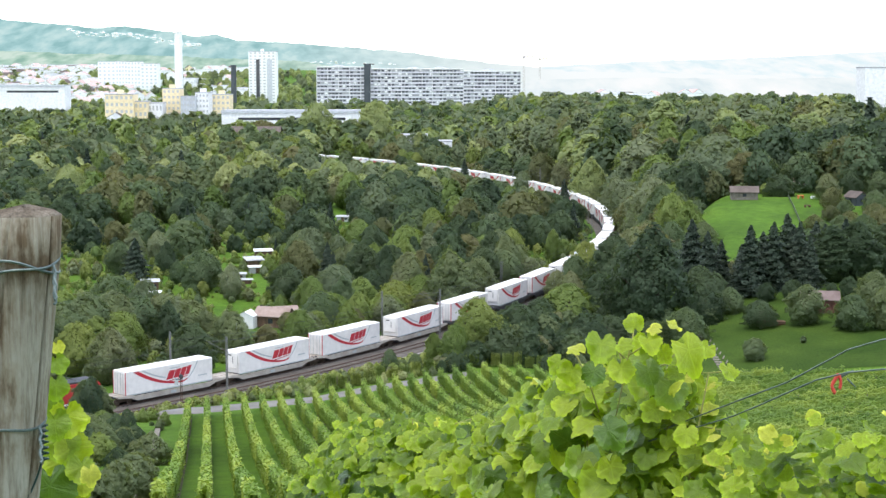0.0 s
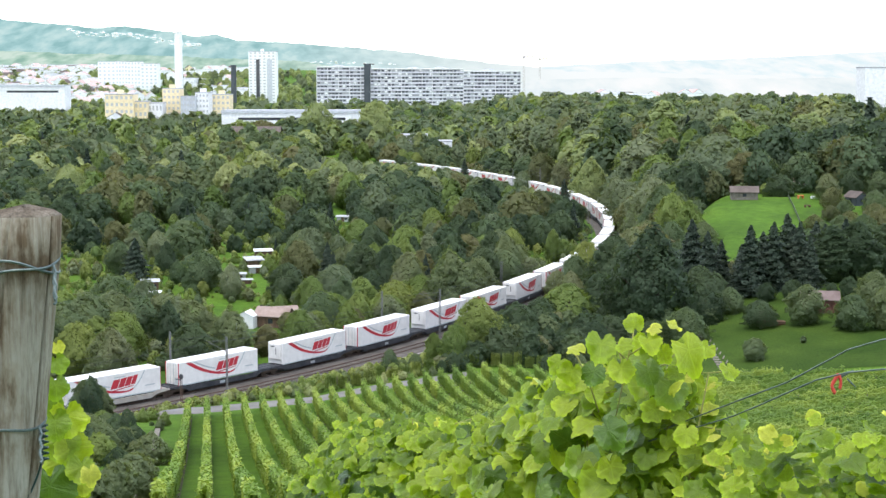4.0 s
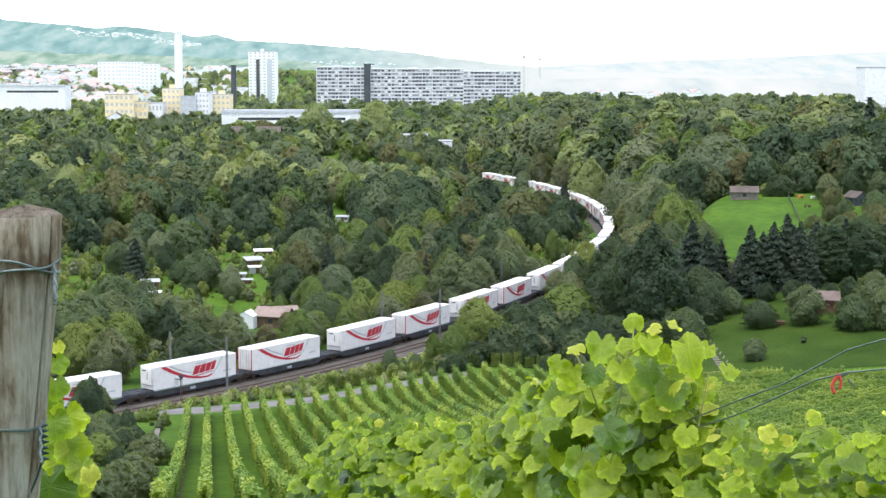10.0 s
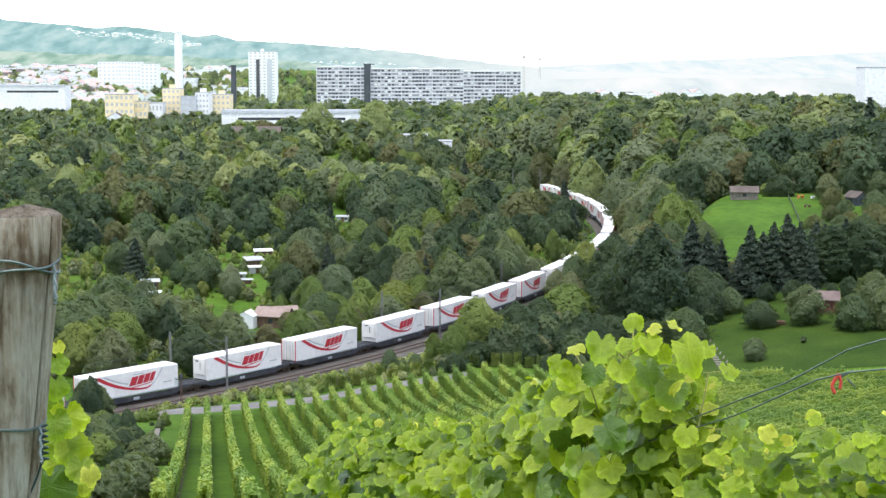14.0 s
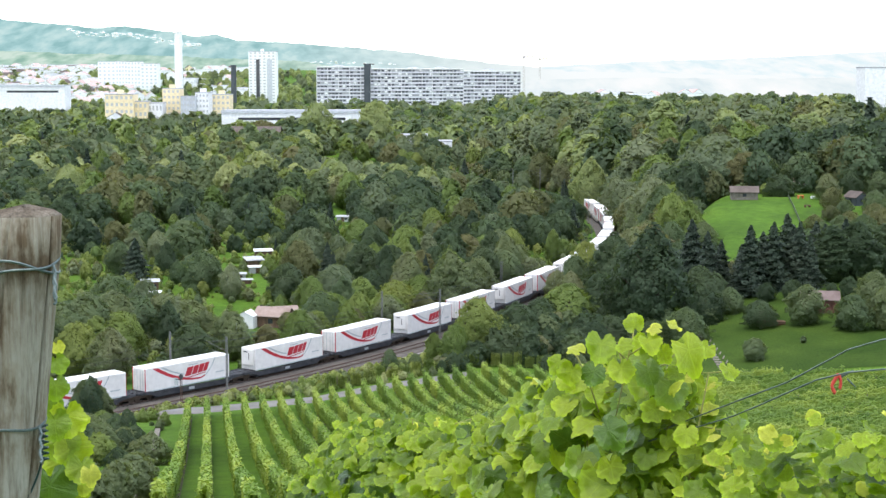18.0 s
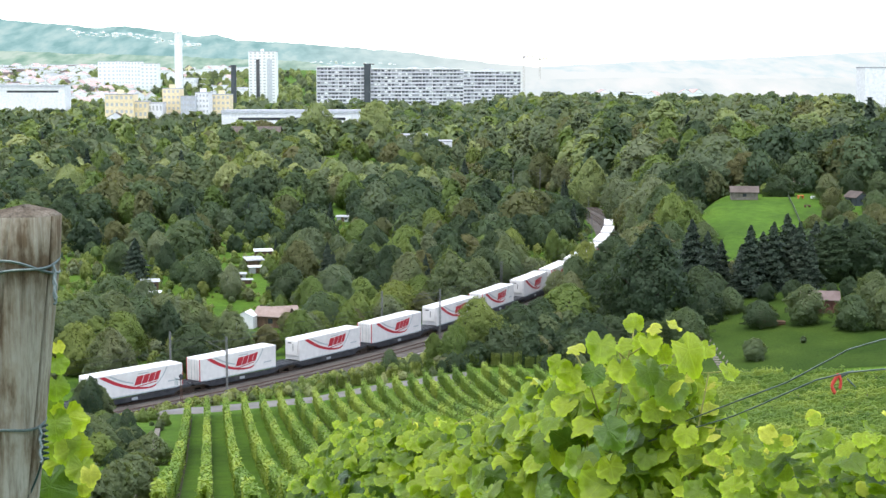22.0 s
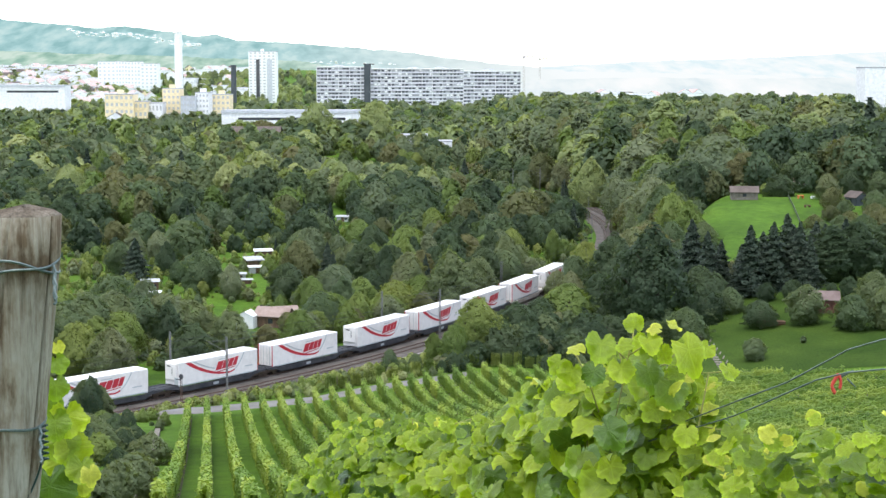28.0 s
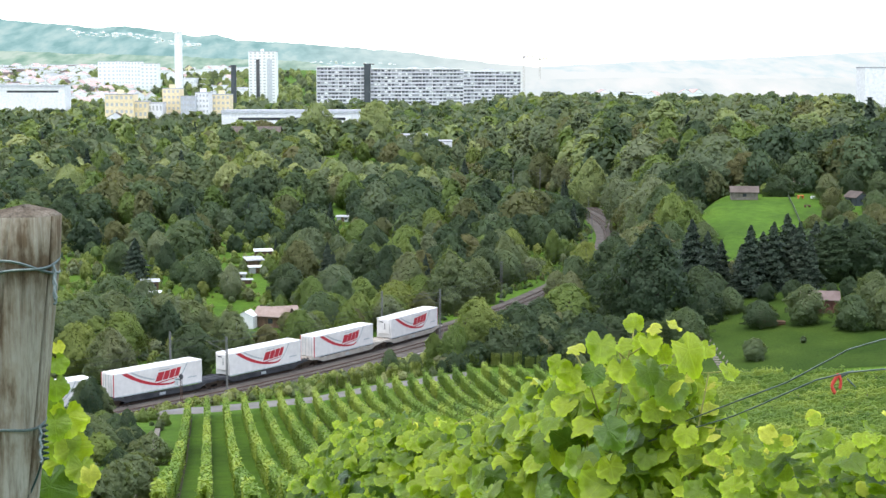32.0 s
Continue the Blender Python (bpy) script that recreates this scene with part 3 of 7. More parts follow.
def trunk_mesh(seed, form, hi=True):
    rng = random.Random(seed)
    bm = bmesh.new()
    top = 0.9 if form == "fir" else 0.62
    w = 0.016 if form == "fir" else 0.021
    z, x, y = -0.03, 0.0, 0.0
    steps = 4
    for i in range(steps):
        nx, ny = x + rng.uniform(-.02, .02), y + rng.uniform(-.02, .02)
        nz = z + (top + .03) / steps
        tube(bm, (x, y, z), (nx, ny, nz), w * (1 - i / steps * 0.8), w * (1 - (i + 1) / steps * 0.8), 6)
        x, y, z = nx, ny, nz
    if form != "fir":
        for i in range(7):
            a, h0 = rng.uniform(0, 6.28), rng.uniform(.16, .5)
            r = rng.uniform(.18, .32)
            tube(bm, (0, 0, h0), (r * math.cos(a), r * math.sin(a), h0 + rng.uniform(.12, .3)), w * .5, w * .12, 5)
    me = bpy.data.meshes.new("trunk")
    bm.to_mesh(me)
    bm.free()
    me.materials.append(M_BARK)
    return me


FORMS = ("round", "tall", "wide", "bush", "open", "dome", "fir")
CROWNS, MID, TRUNKS, LOW, FAR = {}, {}, {}, {}, {}
for fi, form in enumerate(FORMS):
    fir = form == "fir"
    for v in range(3):
        r = np.random.default_rng(100 * fi + v)
        CROWNS[form, v] = crown(r, form, 10500, 0.0150 if not fir else 0.0115, 3, 150)
        MID[form, v] = crown(r, form, 2500, 0.032 if not fir else 0.026, 3, 85)
        LOW[form, v] = crown(r, form, 880, 0.052 if not fir else 0.046, 3, 48)
        FAR[form, v] = crown(r, form, 200, 0.094 if not fir else 0.056, 3, 30)
    TRUNKS[form] = trunk_mesh(fi, form)
CROWN_MESH = {}


def crown_mesh(form, v, mat):
    key = (form, v, mat.name)
    if key not in CROWN_MESH:
        CROWN_MESH[key] = fast_mesh("crown", CROWNS[form, v][0], 3, mat, normals=CROWNS[form, v][1])
    return CROWN_MESH[key]


TREE_LABELS = {M_PALE.name: "pale yellow-green leafy", M_OLIVE.name: "olive-brown leafy", M_WILLOW.name: "pale grey-green leafy", M_TREE.name: "mid-green leafy", M_BRIGHT.name: "bright yellow-green leafy", M_DARK.name: "dark green dense", M_FIR.name: "dark green needled"}
tree_count = [0]


def tree(x, y, h, form="round", mat=None, wide=1.0, where="in the valley", name=None):
    mat = mat or (M_FIR if form == "fir" else M_TREE)
    tree_count[0] += 1
    v = tree_count[0] * 7 % 3
    name = name or {"bush": "bush", "fir": "spruce"}.get(form, "tree")
    word = {"bush": "rounded bush", "fir": "pointed spruce"}.get(form, "%s tree" % {"round": "broad", "tall": "slender", "wide": "spreading", "open": "loose-crowned", "dome": "broad-based"}.get(form))
    m = pose(x, y, gz(x, y) - 0.05, 0, 0, tree_count[0] * 77 % 360) @ Matrix.Diagonal((h * wide, h * wide, h, 1))
    e = thing(name, m, "%s %s %s" % (TREE_LABELS[mat.name], word, where), "bush" if form == "bush" else "tree")
    for n, me in (("trunk", TRUNKS[form]), ("crown", crown_mesh(form, v, mat))):
        o = new(n, me)
        o.parent = e
    return e


def at(px, d, _=0):
    """Sideways place, at a distance d, of column px of the camera's view."""
    return (px - 784) / 2742 * (d * 0.9935 + 4.5)


# trees that stand out, grouped by stretch, placed and sized to fit the camera's view
NEAR_BANK = [(845, 206, 8.6, "round", M_BRIGHT, 0.85), (805, 201, 5.6, "bush", M_BRIGHT, 0.7), (768, 203, 4.0, "tall", M_BRIGHT, 1.1), (690, 196, 3.0, "bush", M_TREE, 0.8), (735, 197, 2.2, "bush", M_TREE, 1.0),
             (1003, 226, 7.9, "round", M_BRIGHT, 1.45), (1010, 246, 7.7, "round", M_TREE, 0.80), (915, 216, 6.6, "bush", M_DARK, 1.1), (958, 222, 6.5, "bush", M_DARK, 1.0), (880, 210, 5.4, "bush", M_TREE, .9)]
BIG_GROUP = [(1150, 224, 15.6, "dome", M_DARK, 0.98), (1085, 250, 12.3, "dome", M_DARK, 1.10), (1120, 262, 11.0, "wide", M_TREE, 0.95), (1036, 284, 10.2, "round", M_BRIGHT, 0.75), (1016, 277, 8.1, "round", M_TREE, 0.90), (985, 270, 6.4, "round", M_TREE, 0.90),
             (1062, 242, 7.3, "round", M_DARK, 1.00), (1188, 296, 10.0, "round", M_BRIGHT, 0.95), (1218, 290, 8.6, "dome", M_BRIGHT, 0.95), (1243, 284, 5.2, "bush", M_TREE, 1.00), (1172, 318, 13.5, "round", M_TREE, 0.80), (1225, 310, 2.8, "round", M_OLIVE, 1.00), (1222, 246, 12.2, "fir", M_FIR, 1.60), (1250, 240, 10.6, "fir", M_FIR, 1.60),
             (1274, 243, 8.4, "fir", M_FIR, 1.60), (1222, 221, 4.1, "round", M_DARK, 1.10), (1235, 229, 7.5, "round", M_DARK, 1.10), (1262, 234, 5.3, "round", M_DARK, 1.10), (1195, 212, 3.7, "bush", M_DARK, 1.10), (1235, 226, 5.1, "round", M_TREE, 1.00),
             (1140, 206, 4.0, "bush", M_DARK, 1.10), (1085, 212, 4.7, "bush", M_DARK, 1.10), (1052, 210, 4.5, "bush", M_DARK, 1.10), (1295, 250, 3.5, "round", M_OLIVE, 1.10), (1200, 256, 7.7, "round", M_TREE, 0.90), (1212, 210, 5.0, "bush", M_TREE, 1.20),
             (1245, 222, 3.6, "bush", M_TREE, 1.20), (1245, 268, 3.1, "round", M_DARK, 1.20), (1232, 285, 2.2, "round", M_TREE, 1.20), (1250, 300, 0.8, "round", M_TREE, 0.80), (1232, 330, 3.4, "bush", M_TREE, 1.00)]
SPRUCES = [(1325, 236, 11.0, "fir", M_FIR, 1.63), (1347, 240, 9.0, "fir", M_FIR, 1.83), (1366, 238, 10.6, "fir", M_FIR, 1.75), (1389, 242, 11.0, "fir", M_FIR, 1.80), (1412, 238, 10.2, "fir", M_FIR, 1.55), (1440, 246, 8.8, "fir", M_FIR, 1.75),
           (1335, 244, 6.4, "fir", M_FIR, 1.83), (1402, 250, 7.7, "fir", M_FIR, 1.66), (1456, 250, 7.7, "fir", M_FIR, 1.76), (1310, 240, 7.6, "fir", M_FIR, 1.89), (1470, 240, 9.0, "tall", M_DARK, 1.45), (1492, 243, 9.6, "fir", M_FIR, 1.80),
           (1515, 241, 9.4, "tall", M_DARK, 1.40), (1535, 244, 8.6, "tall", M_TREE, 1.30), (1560, 246, 8.4, "tall", M_DARK, 1.45), (1430, 236, 8.0, "fir", M_FIR, 1.55), (1335, 252, 1.5, "round", M_DARK, 1.10), (1380, 258, 1.2, "round", M_DARK, 1.10),
           (1425, 256, 1.7, "round", M_DARK, 1.10), (1460, 258, 1.4, "round", M_DARK, 1.10), (1505, 258, 1.8, "round", M_DARK, 1.10), (1545, 258, 2.3, "round", M_DARK, 1.10), (1585, 252, 5.2, "round", M_DARK, 1.10), (1355, 230, 3.0, "round", M_DARK, 1.10),
           (1400, 228, 3.4, "round", M_DARK, 1.10), (1500, 228, 3.2, "round", M_DARK, 1.10), (1540, 228, 4.0, "round", M_DARK, 1.10), (1470, 229, 2.2, "round", M_DARK, 1.10)]
UPPER = [(1438, 292, 3.0, "bush", M_OLIVE, 1.20), (1466, 300, 3.4, "open", M_OLIVE, 1.20), (1484, 284, 4.2, "bush", M_TREE, 1.10), (1452, 280, 3.6, "open", M_TREE, 1.10), (1470, 318, 4.4, "bush", M_OLIVE, 1.00), (1428, 278, 2.6, "bush", M_TREE, 1.10), (1492, 306, 3.6, "open", M_TREE, 1.10), (1500, 288, 4.3, "bush", M_OLIVE, 1.20), (1525, 280, 4.9, "bush", M_TREE, 1.20), (1560, 282, 5.8, "bush", M_OLIVE, 1.20), (1262, 275, 2.5, "round", M_DARK, 1.10), (1252, 292, 2.0, "round", M_TREE, 1.00), (1254, 318, 0.3, "round", M_TREE, 0.90), (1258, 262, 3.4, "round", M_DARK, 1.20), (1545, 312, 4.6, "bush", M_TREE, 1.20), (1575, 318, 4.4, "round", M_TREE, 1.20),
         (1318, 352, 9.4, "round", M_OLIVE, 1.20), (1350, 358, 8.4, "round", M_TREE, 1.00), (1225, 345, 13.4, "round", M_DARK, 0.80), (1190, 350, 16.5, "round", M_DARK, 1.00), (1378, 338, 5.1, "bush", M_DARK, 1.30),
         (1460, 328, 5.9, "round", M_TREE, 1.10), (1515, 372, 10.6, "round", M_BRIGHT, 0.90), (1545, 292, 5.1, "bush", M_OLIVE, 1.20), (1575, 300, 5.3, "bush", M_TREE, 1.20), (1550, 345, 5.4, "bush", M_TREE, 1.20),
         (1430, 365, 9.9, "round", M_TREE, 1.00), (1152, 330, 18.3, "round", M_WILLOW, 0.70), (1270, 350, 6.2, "round", M_DARK, 1.10), (1500, 345, 5.4, "bush", M_DARK, 1.00)]
GARDEN = [(1333, 193, 3.0, "open", M_TREE, 1.35), (1343, 213, 4.0, "wide", M_DARK, 1.25), (1424, 211, 5.8, "open", M_TREE, 1.05), (1506, 205, 5.2, "open", M_TREE, 1.15), (1545, 216, 6.2, "bush", M_TREE, 0.9), (1420, 200, 1.1, "open", M_TREE, 1.0), (1568, 205, 6.0, "round", M_TREE, 1.0), (1250, 222, 5.0, "bush", M_DARK, 1.1), (1290, 226, 4.0, "bush", M_TREE, 1.1)]
FAR_BANK = [(998, 456, 9.4, "fir", M_FIR, 1.5), (852, 502, 4.6, "bush", M_TREE, 1.3), (925, 492, 3.2, "bush", M_TREE, 1.5), (962, 478, 3.6, "open", M_TREE, 1.0), (822, 562, 8.2, "fir", M_FIR, 1.6), (885, 505, 3.5, "bush", M_TREE, 1.5),
            (1025, 430, 4.4, "bush", M_TREE, 1.2), (712, 628, 7.0, "round", M_DARK, 1.1), (728, 600, 4.6, "bush", M_TREE, 1.3), (790, 590, 5.0, "bush", M_TREE, 1.3)]
LARGE = [(455, 640, 12.8, "round", M_TREE, 1.15), (515, 620, 12.4, "round", M_BRIGHT, 1.10), (612, 600, 8.0, "round", M_TREE, 1.00), (365, 520, 6.1, "round", M_DARK, 1.00), (320, 540, 9.3, "round", M_TREE, 1.00), (205, 470, 8.3, "round", M_TREE, 1.15),
         (160, 485, 5.5, "round", M_OLIVE, 1.00), (180, 560, 10.1, "round", M_BRIGHT, 1.00), (700, 500, 3.5, "round", M_OLIVE, 1.00), (775, 480, 8.5, "round", M_TREE, 1.20), (868, 460, 7.5, "round", M_OLIVE, 1.20), (930, 450, 4.8, "round", M_TREE, 1.20),
         (825, 380, 9.3, "round", M_OLIVE, 1.00), (765, 370, 7.7, "round", M_BRIGHT, 1.00), (905, 330, 7.5, "round", M_BRIGHT, 1.00), (950, 350, 8.6, "round", M_TREE, 1.00), (640, 400, 5.0, "round", M_TREE, 1.00), (60, 430, 7.9, "round", M_TREE, 1.10),
         (110, 380, 9.3, "round", M_DARK, 1.10), (300, 420, 6.4, "tall", M_DARK, 1.00), (420, 440, 6.8, "round", M_DARK, 1.00), (560, 470, 6.4, "round", M_TREE, 1.00), (200, 360, 4.7, "round", M_OLIVE, 1.00), (350, 350, 8.9, "wide", M_OLIVE, 1.00),
         (470, 390, 8.5, "round", M_TREE, 1.00), (808, 645, 9.1, "fir", M_FIR, 1.40), (818, 640, 8.5, "fir", M_FIR, 1.40), (829, 645, 9.3, "fir", M_FIR, 1.40), (838, 640, 7.9, "fir", M_FIR, 1.40), (596, 370, 3.6, "fir", M_FIR, 1.50),
         (580, 300, 8.1, "fir", M_FIR, 1.50)]
VALLEY = [(640, 300, 8.0, "round", M_DARK, 1.0), (692, 292, 8.5, "tall", M_DARK, 1.6), (732, 302, 9.0, "dome", M_DARK, 0.9), (770, 296, 8.0, "round", M_DARK, 1.0), (803, 306, 9.0, "tall", M_DARK, 1.5), (660, 334, 8.0, "round", M_DARK, 1.0), (530, 300, 8.6, "round", M_OLIVE, 1.0), (125, 442, 13.5, "wide", M_PALE, 0.85), (208, 428, 12.5, "round", M_OLIVE, 1.1), (170, 418, 9.5, "round", M_DARK, 1.1), (205, 352, 6.8, "round", M_OLIVE, 1.0),
          (590, 285, 8.0, "fir", M_FIR, 1.15), (240, 300, 8.4, "fir", M_FIR, 2.1), (585, 372, 9.0, "fir", M_FIR, 1.2), (530, 322, 7.8, "round", M_TREE, 1.0), (640, 262, 6.6, "bush", M_BRIGHT, 1.1), (700, 258, 6.6, "bush", M_BRIGHT, 1.1), (585, 246, 6.4, "bush", M_BRIGHT, 1.2),
          (745, 264, 6.8, "bush", M_BRIGHT, 1.0), (668, 250, 5.0, "bush", M_BRIGHT, 1.2), (855, 292, 8.2, "round", M_DARK, 1.0), (825, 283, 6.2, "open", M_TREE, 1.2), (509, 243, 3.6, "open", M_OLIVE, 1.2), (155, 510, 9.0, "tall", M_BRIGHT, 1.5), (250, 235, 7.6, "open", M_TREE, 1.3),
          (200, 226, 9.6, "round", M_TREE, 1.1), (155, 220, 10.2, "round", M_TREE, 1.1), (110, 216, 9.4, "wide", M_TREE, 1.0), (285, 236, 7.6, "round", M_TREE, 1.2), (335, 238, 6.6, "bush", M_TREE, 1.1), (366, 238, 4.6, "bush", M_TREE, 1.0), (60, 212, 9.0, "round", M_TREE, 1.1), (20, 210, 8.0, "round", M_TREE, 1.1)]
WALLSIDE = [(140, 122, 3.7, "bush", M_TREE, 1.20), (182, 126, 3.3, "bush", M_TREE, 1.20), (222, 130, 2.2, "bush", M_DARK, 1.10), (214, 114, 1.9, "bush", M_DARK, 1.00), (105, 118, 3.4, "bush", M_TREE, 1.20), (242, 136, 2.0, "bush", M_DARK, 1.10), (235, 120, 1.5, "bush", M_DARK, 1.00), (195, 100, 1.3, "bush", M_WILLOW, 1.20), (160, 138, 2.9, "bush", M_TREE, 1.20), (210, 142, 2.4, "bush", M_TREE, 1.20),
            (150, 176, 5.6, "tall", M_TREE, 1.05), (163, 175, 6.3, "open", M_DARK, 0.55), (177, 176, 4.9, "tall", M_TREE, 1.15), (140, 175, 4.2, "open", M_TREE, 0.9), (228, 142, 3.0, "bush", M_DARK, .75), (190, 150, 1.9, "bush", M_TREE, 1.0), (150, 156, 1.4, "bush", M_TREE, 1.0), (205, 168, 0.9, "bush", M_TREE, 1.2), (250, 160, 1.0, "bush", M_TREE, 1.2),
            (130, 140, 2.7, "bush", M_TREE, 1.1), (205, 128, 1.6, "bush", M_TREE, 1.1), (110, 172, 2.5, "bush", M_TREE, 1.0)]
TOWNSIDE = [(560, 753, 22.5, "round", M_PALE, 0.95), (664, 754, 23.5, "round", M_PALE, 0.92), (742, 676, 11.5, "tall", M_PALE, 1.0), (607, 930, 16, "round", M_DARK, 0.8), (235, 800, 13, "round", M_DARK, 1.0), (262, 820, 12, "round", M_TREE, 1.0), (205, 830, 9, "round", M_TREE, 1.1), (300, 850, 9, "bush", M_TREE, 1.2), (360, 850, 9, "bush", M_TREE, 1.2), (730, 940, 14, "round", M_DARK, 1.0), (790, 930, 13, "round", M_TREE, 1.0)]
TOWNSIDE += [(396, 761, 12.8, "tall", M_TREE, 1.2), (406, 767, 13.0, "bush", M_TREE, 1.1), (416, 757, 13.6, "round", M_TREE, 1.2), (426, 761, 14.0, "tall", M_BRIGHT, 1.1), (437, 770, 12.6, "round", M_BRIGHT, 1.1), (450, 759, 13.0, "tall", M_OLIVE, 1.0), (463, 765, 13.3, "round", M_OLIVE, 1.1),
             (475, 758, 13.3, "round", M_OLIVE, 0.9), (487, 762, 11.4, "tall", M_TREE, 1.2), (501, 765, 13.2, "round", M_TREE, 1.0), (514, 768, 13.8, "tall", M_TREE, 1.1), (525, 770, 12.5, "round", M_DARK, 1.0), (539, 771, 11.6, "bush", M_DARK, 1.1), (548, 760, 13.9, "round", M_BRIGHT, 1.1),
             (559, 767, 12.1, "round", M_TREE, 1.1), (571, 763, 12.2, "tall", M_TREE, 1.1), (583, 766, 13.7, "round", M_TREE, 1.0), (595, 772, 13.6, "round", M_TREE, 1.1), (609, 768, 11.7, "round", M_TREE, 0.9), (623, 772, 13.7, "round", M_TREE, 1.2), (634, 768, 11.9, "round", M_OLIVE, 1.1),
             (705, 656, 5.7, "bush", M_DARK, 1.0), (712, 659, 7.6, "bush", M_BRIGHT, 1.1), (719, 659, 6.1, "bush", M_TREE, 1.0), (727, 653, 7.0, "bush", M_BRIGHT, 0.9), (737, 650, 6.6, "round", M_BRIGHT, 1.1), (744, 658, 5.9, "tall", M_TREE, 1.0), (755, 661, 6.3, "round", M_TREE, 1.1),
             (766, 653, 5.2, "round", M_TREE, 1.0), (775, 649, 5.5, "round", M_TREE, 1.0), (784, 656, 5.4, "round", M_BRIGHT, 0.9), (791, 659, 5.8, "tall", M_OLIVE, 1.0), (802, 660, 6.0, "round", M_BRIGHT, 1.0), (180, 845, 10.9, "tall", M_TREE, 1.2), (191, 846, 10.9, "bush", M_OLIVE, 1.1),
             (205, 845, 10.3, "bush", M_TREE, 1.0), (218, 842, 9.9, "round", M_OLIVE, 1.1), (232, 845, 10.6, "round", M_TREE, 1.1), (241, 844, 10.7, "round", M_OLIVE, 1.1), (250, 846, 10.9, "round", M_DARK, 1.0), (259, 847, 10.4, "round", M_TREE, 1.1), (272, 843, 11.1, "round", M_BRIGHT, 1.0),
             (284, 839, 9.2, "round", M_TREE, 1.2), (297, 851, 9.8, "round", M_TREE, 1.2), (308, 846, 10.0, "round", M_TREE, 1.1), (319, 843, 10.1, "round", M_TREE, 1.2), (331, 843, 10.1, "tall", M_TREE, 1.1), (344, 839, 10.7, "round", M_OLIVE, 0.9), (356, 843, 9.7, "bush", M_OLIVE, 1.0),
             (369, 842, 9.6, "round", M_DARK, 1.2), (380, 847, 9.3, "tall", M_BRIGHT, 1.1), (391, 843, 11.5, "round", M_TREE, 1.0), (402, 849, 9.5, "round", M_TREE, 1.1), (-20, 987, 11.7, "round", M_BRIGHT, 1.1), (-8, 982, 9.4, "round", M_DARK, 1.0), (2, 981, 11.4, "round", M_DARK, 1.1),
             (16, 981, 9.8, "tall", M_DARK, 0.9), (29, 987, 11.4, "round", M_OLIVE, 1.2), (39, 981, 9.9, "tall", M_DARK, 1.0), (52, 982, 10.0, "tall", M_DARK, 1.1), (63, 984, 10.2, "bush", M_DARK, 1.2), (77, 981, 9.0, "bush", M_BRIGHT, 1.1), (91, 990, 12.0, "bush", M_DARK, 1.0),
             (102, 990, 11.8, "bush", M_BRIGHT, 1.1), (112, 988, 11.5, "tall", M_DARK, 1.1), (124, 985, 9.9, "tall", M_TREE, 1.0)]
# paler foliage colours on this slope stand in for haze
SLOPE_WOOD = [(1045, 470, 15.5, "dome", M_PALE, 0.85), (1155, 540, 13.5, "round", M_WILLOW, 0.80), (1095, 560, 16.5, "round", M_TREE, 1.00), (1245, 560, 17.0, "round", M_WILLOW, 1.05), (1340, 600, 19.0, "round", M_WILLOW, 1.00), (1298, 610, 16.0, "round", M_TREE, 0.95),
              (1425, 600, 17.0, "wide", M_OLIVE, 0.95), (1518, 440, 11.5, "dome", M_BRIGHT, 0.95), (1228, 400, 11.5, "dome", M_WILLOW, 1.05), (1272, 430, 12.5, "tall", M_OLIVE, 1.20), (1128, 372, 12.0, "wide", M_OLIVE, 0.95), (1110, 392, 14.0, "round", M_WILLOW, 0.95),
              (1150, 640, 17.0, "round", M_WILLOW, 0.90), (1538, 560, 15.0, "round", M_TREE, 1.00), (1192, 520, 12.0, "tall", M_TREE, 1.40), (1480, 520, 13.0, "dome", M_TREE, 1.00), (1385, 470, 12.0, "round", M_TREE, 1.00), (1440, 450, 11.0, "tall", M_TREE, 1.50), (958, 540, 13.0, "round", M_OLIVE, 0.95),
              (1000, 520, 12.0, "round", M_TREE, 0.90), (925, 520, 8.0, "round", M_WILLOW, 1.00), (1185, 455, 9.0, "open", M_OLIVE, 1.00), (1345, 430, 9.5, "dome", M_OLIVE, 0.95), (1140, 345, 8.5, "round", M_WILLOW, 1.00), (1090, 430, 12.0, "round", M_WILLOW, 0.80)]
LISTED = []
for rows, where in ((NEAR_BANK, "on the bank below the railway"), (BIG_GROUP, "beside the railway bend"), (SPRUCES, "in a dark row above the garden"), (UPPER, "around the upper meadow"), (GARDEN, "on the garden lawn"), (FAR_BANK, "beside the far railway curve"), (VALLEY, "in the allotment valley"), (LARGE, "standing out over the valley woods"), (WALLSIDE, "below the vineyard wall"), (TOWNSIDE, "at the edge of the town"), (SLOPE_WOOD, "in the wood on the slope")):
    for px, d, h, form, mat, wide in rows:
        tree(at(px, d), d, h, form, mat, wide, where)
        LISTED.append((at(px, d), d))


for k in range(2, 13):
    bx, by, _ = track(-35 + 4.1 * k, -8.8 - 1.5 * (k % 3))
    tree(float(bx), float(by), (5.4, 6.3, 4.8, 6.8, 5.8)[k % 5], ("open", "dome", "tall", "round", "open")[k % 5], (M_BRIGHT, M_BRIGHT, M_OLIVE, M_BRIGHT, M_WILLOW)[k % 5], (0.9, 0.85, 1.5, 0.85, 1.0)[k % 5], "in the hedge behind the railway")


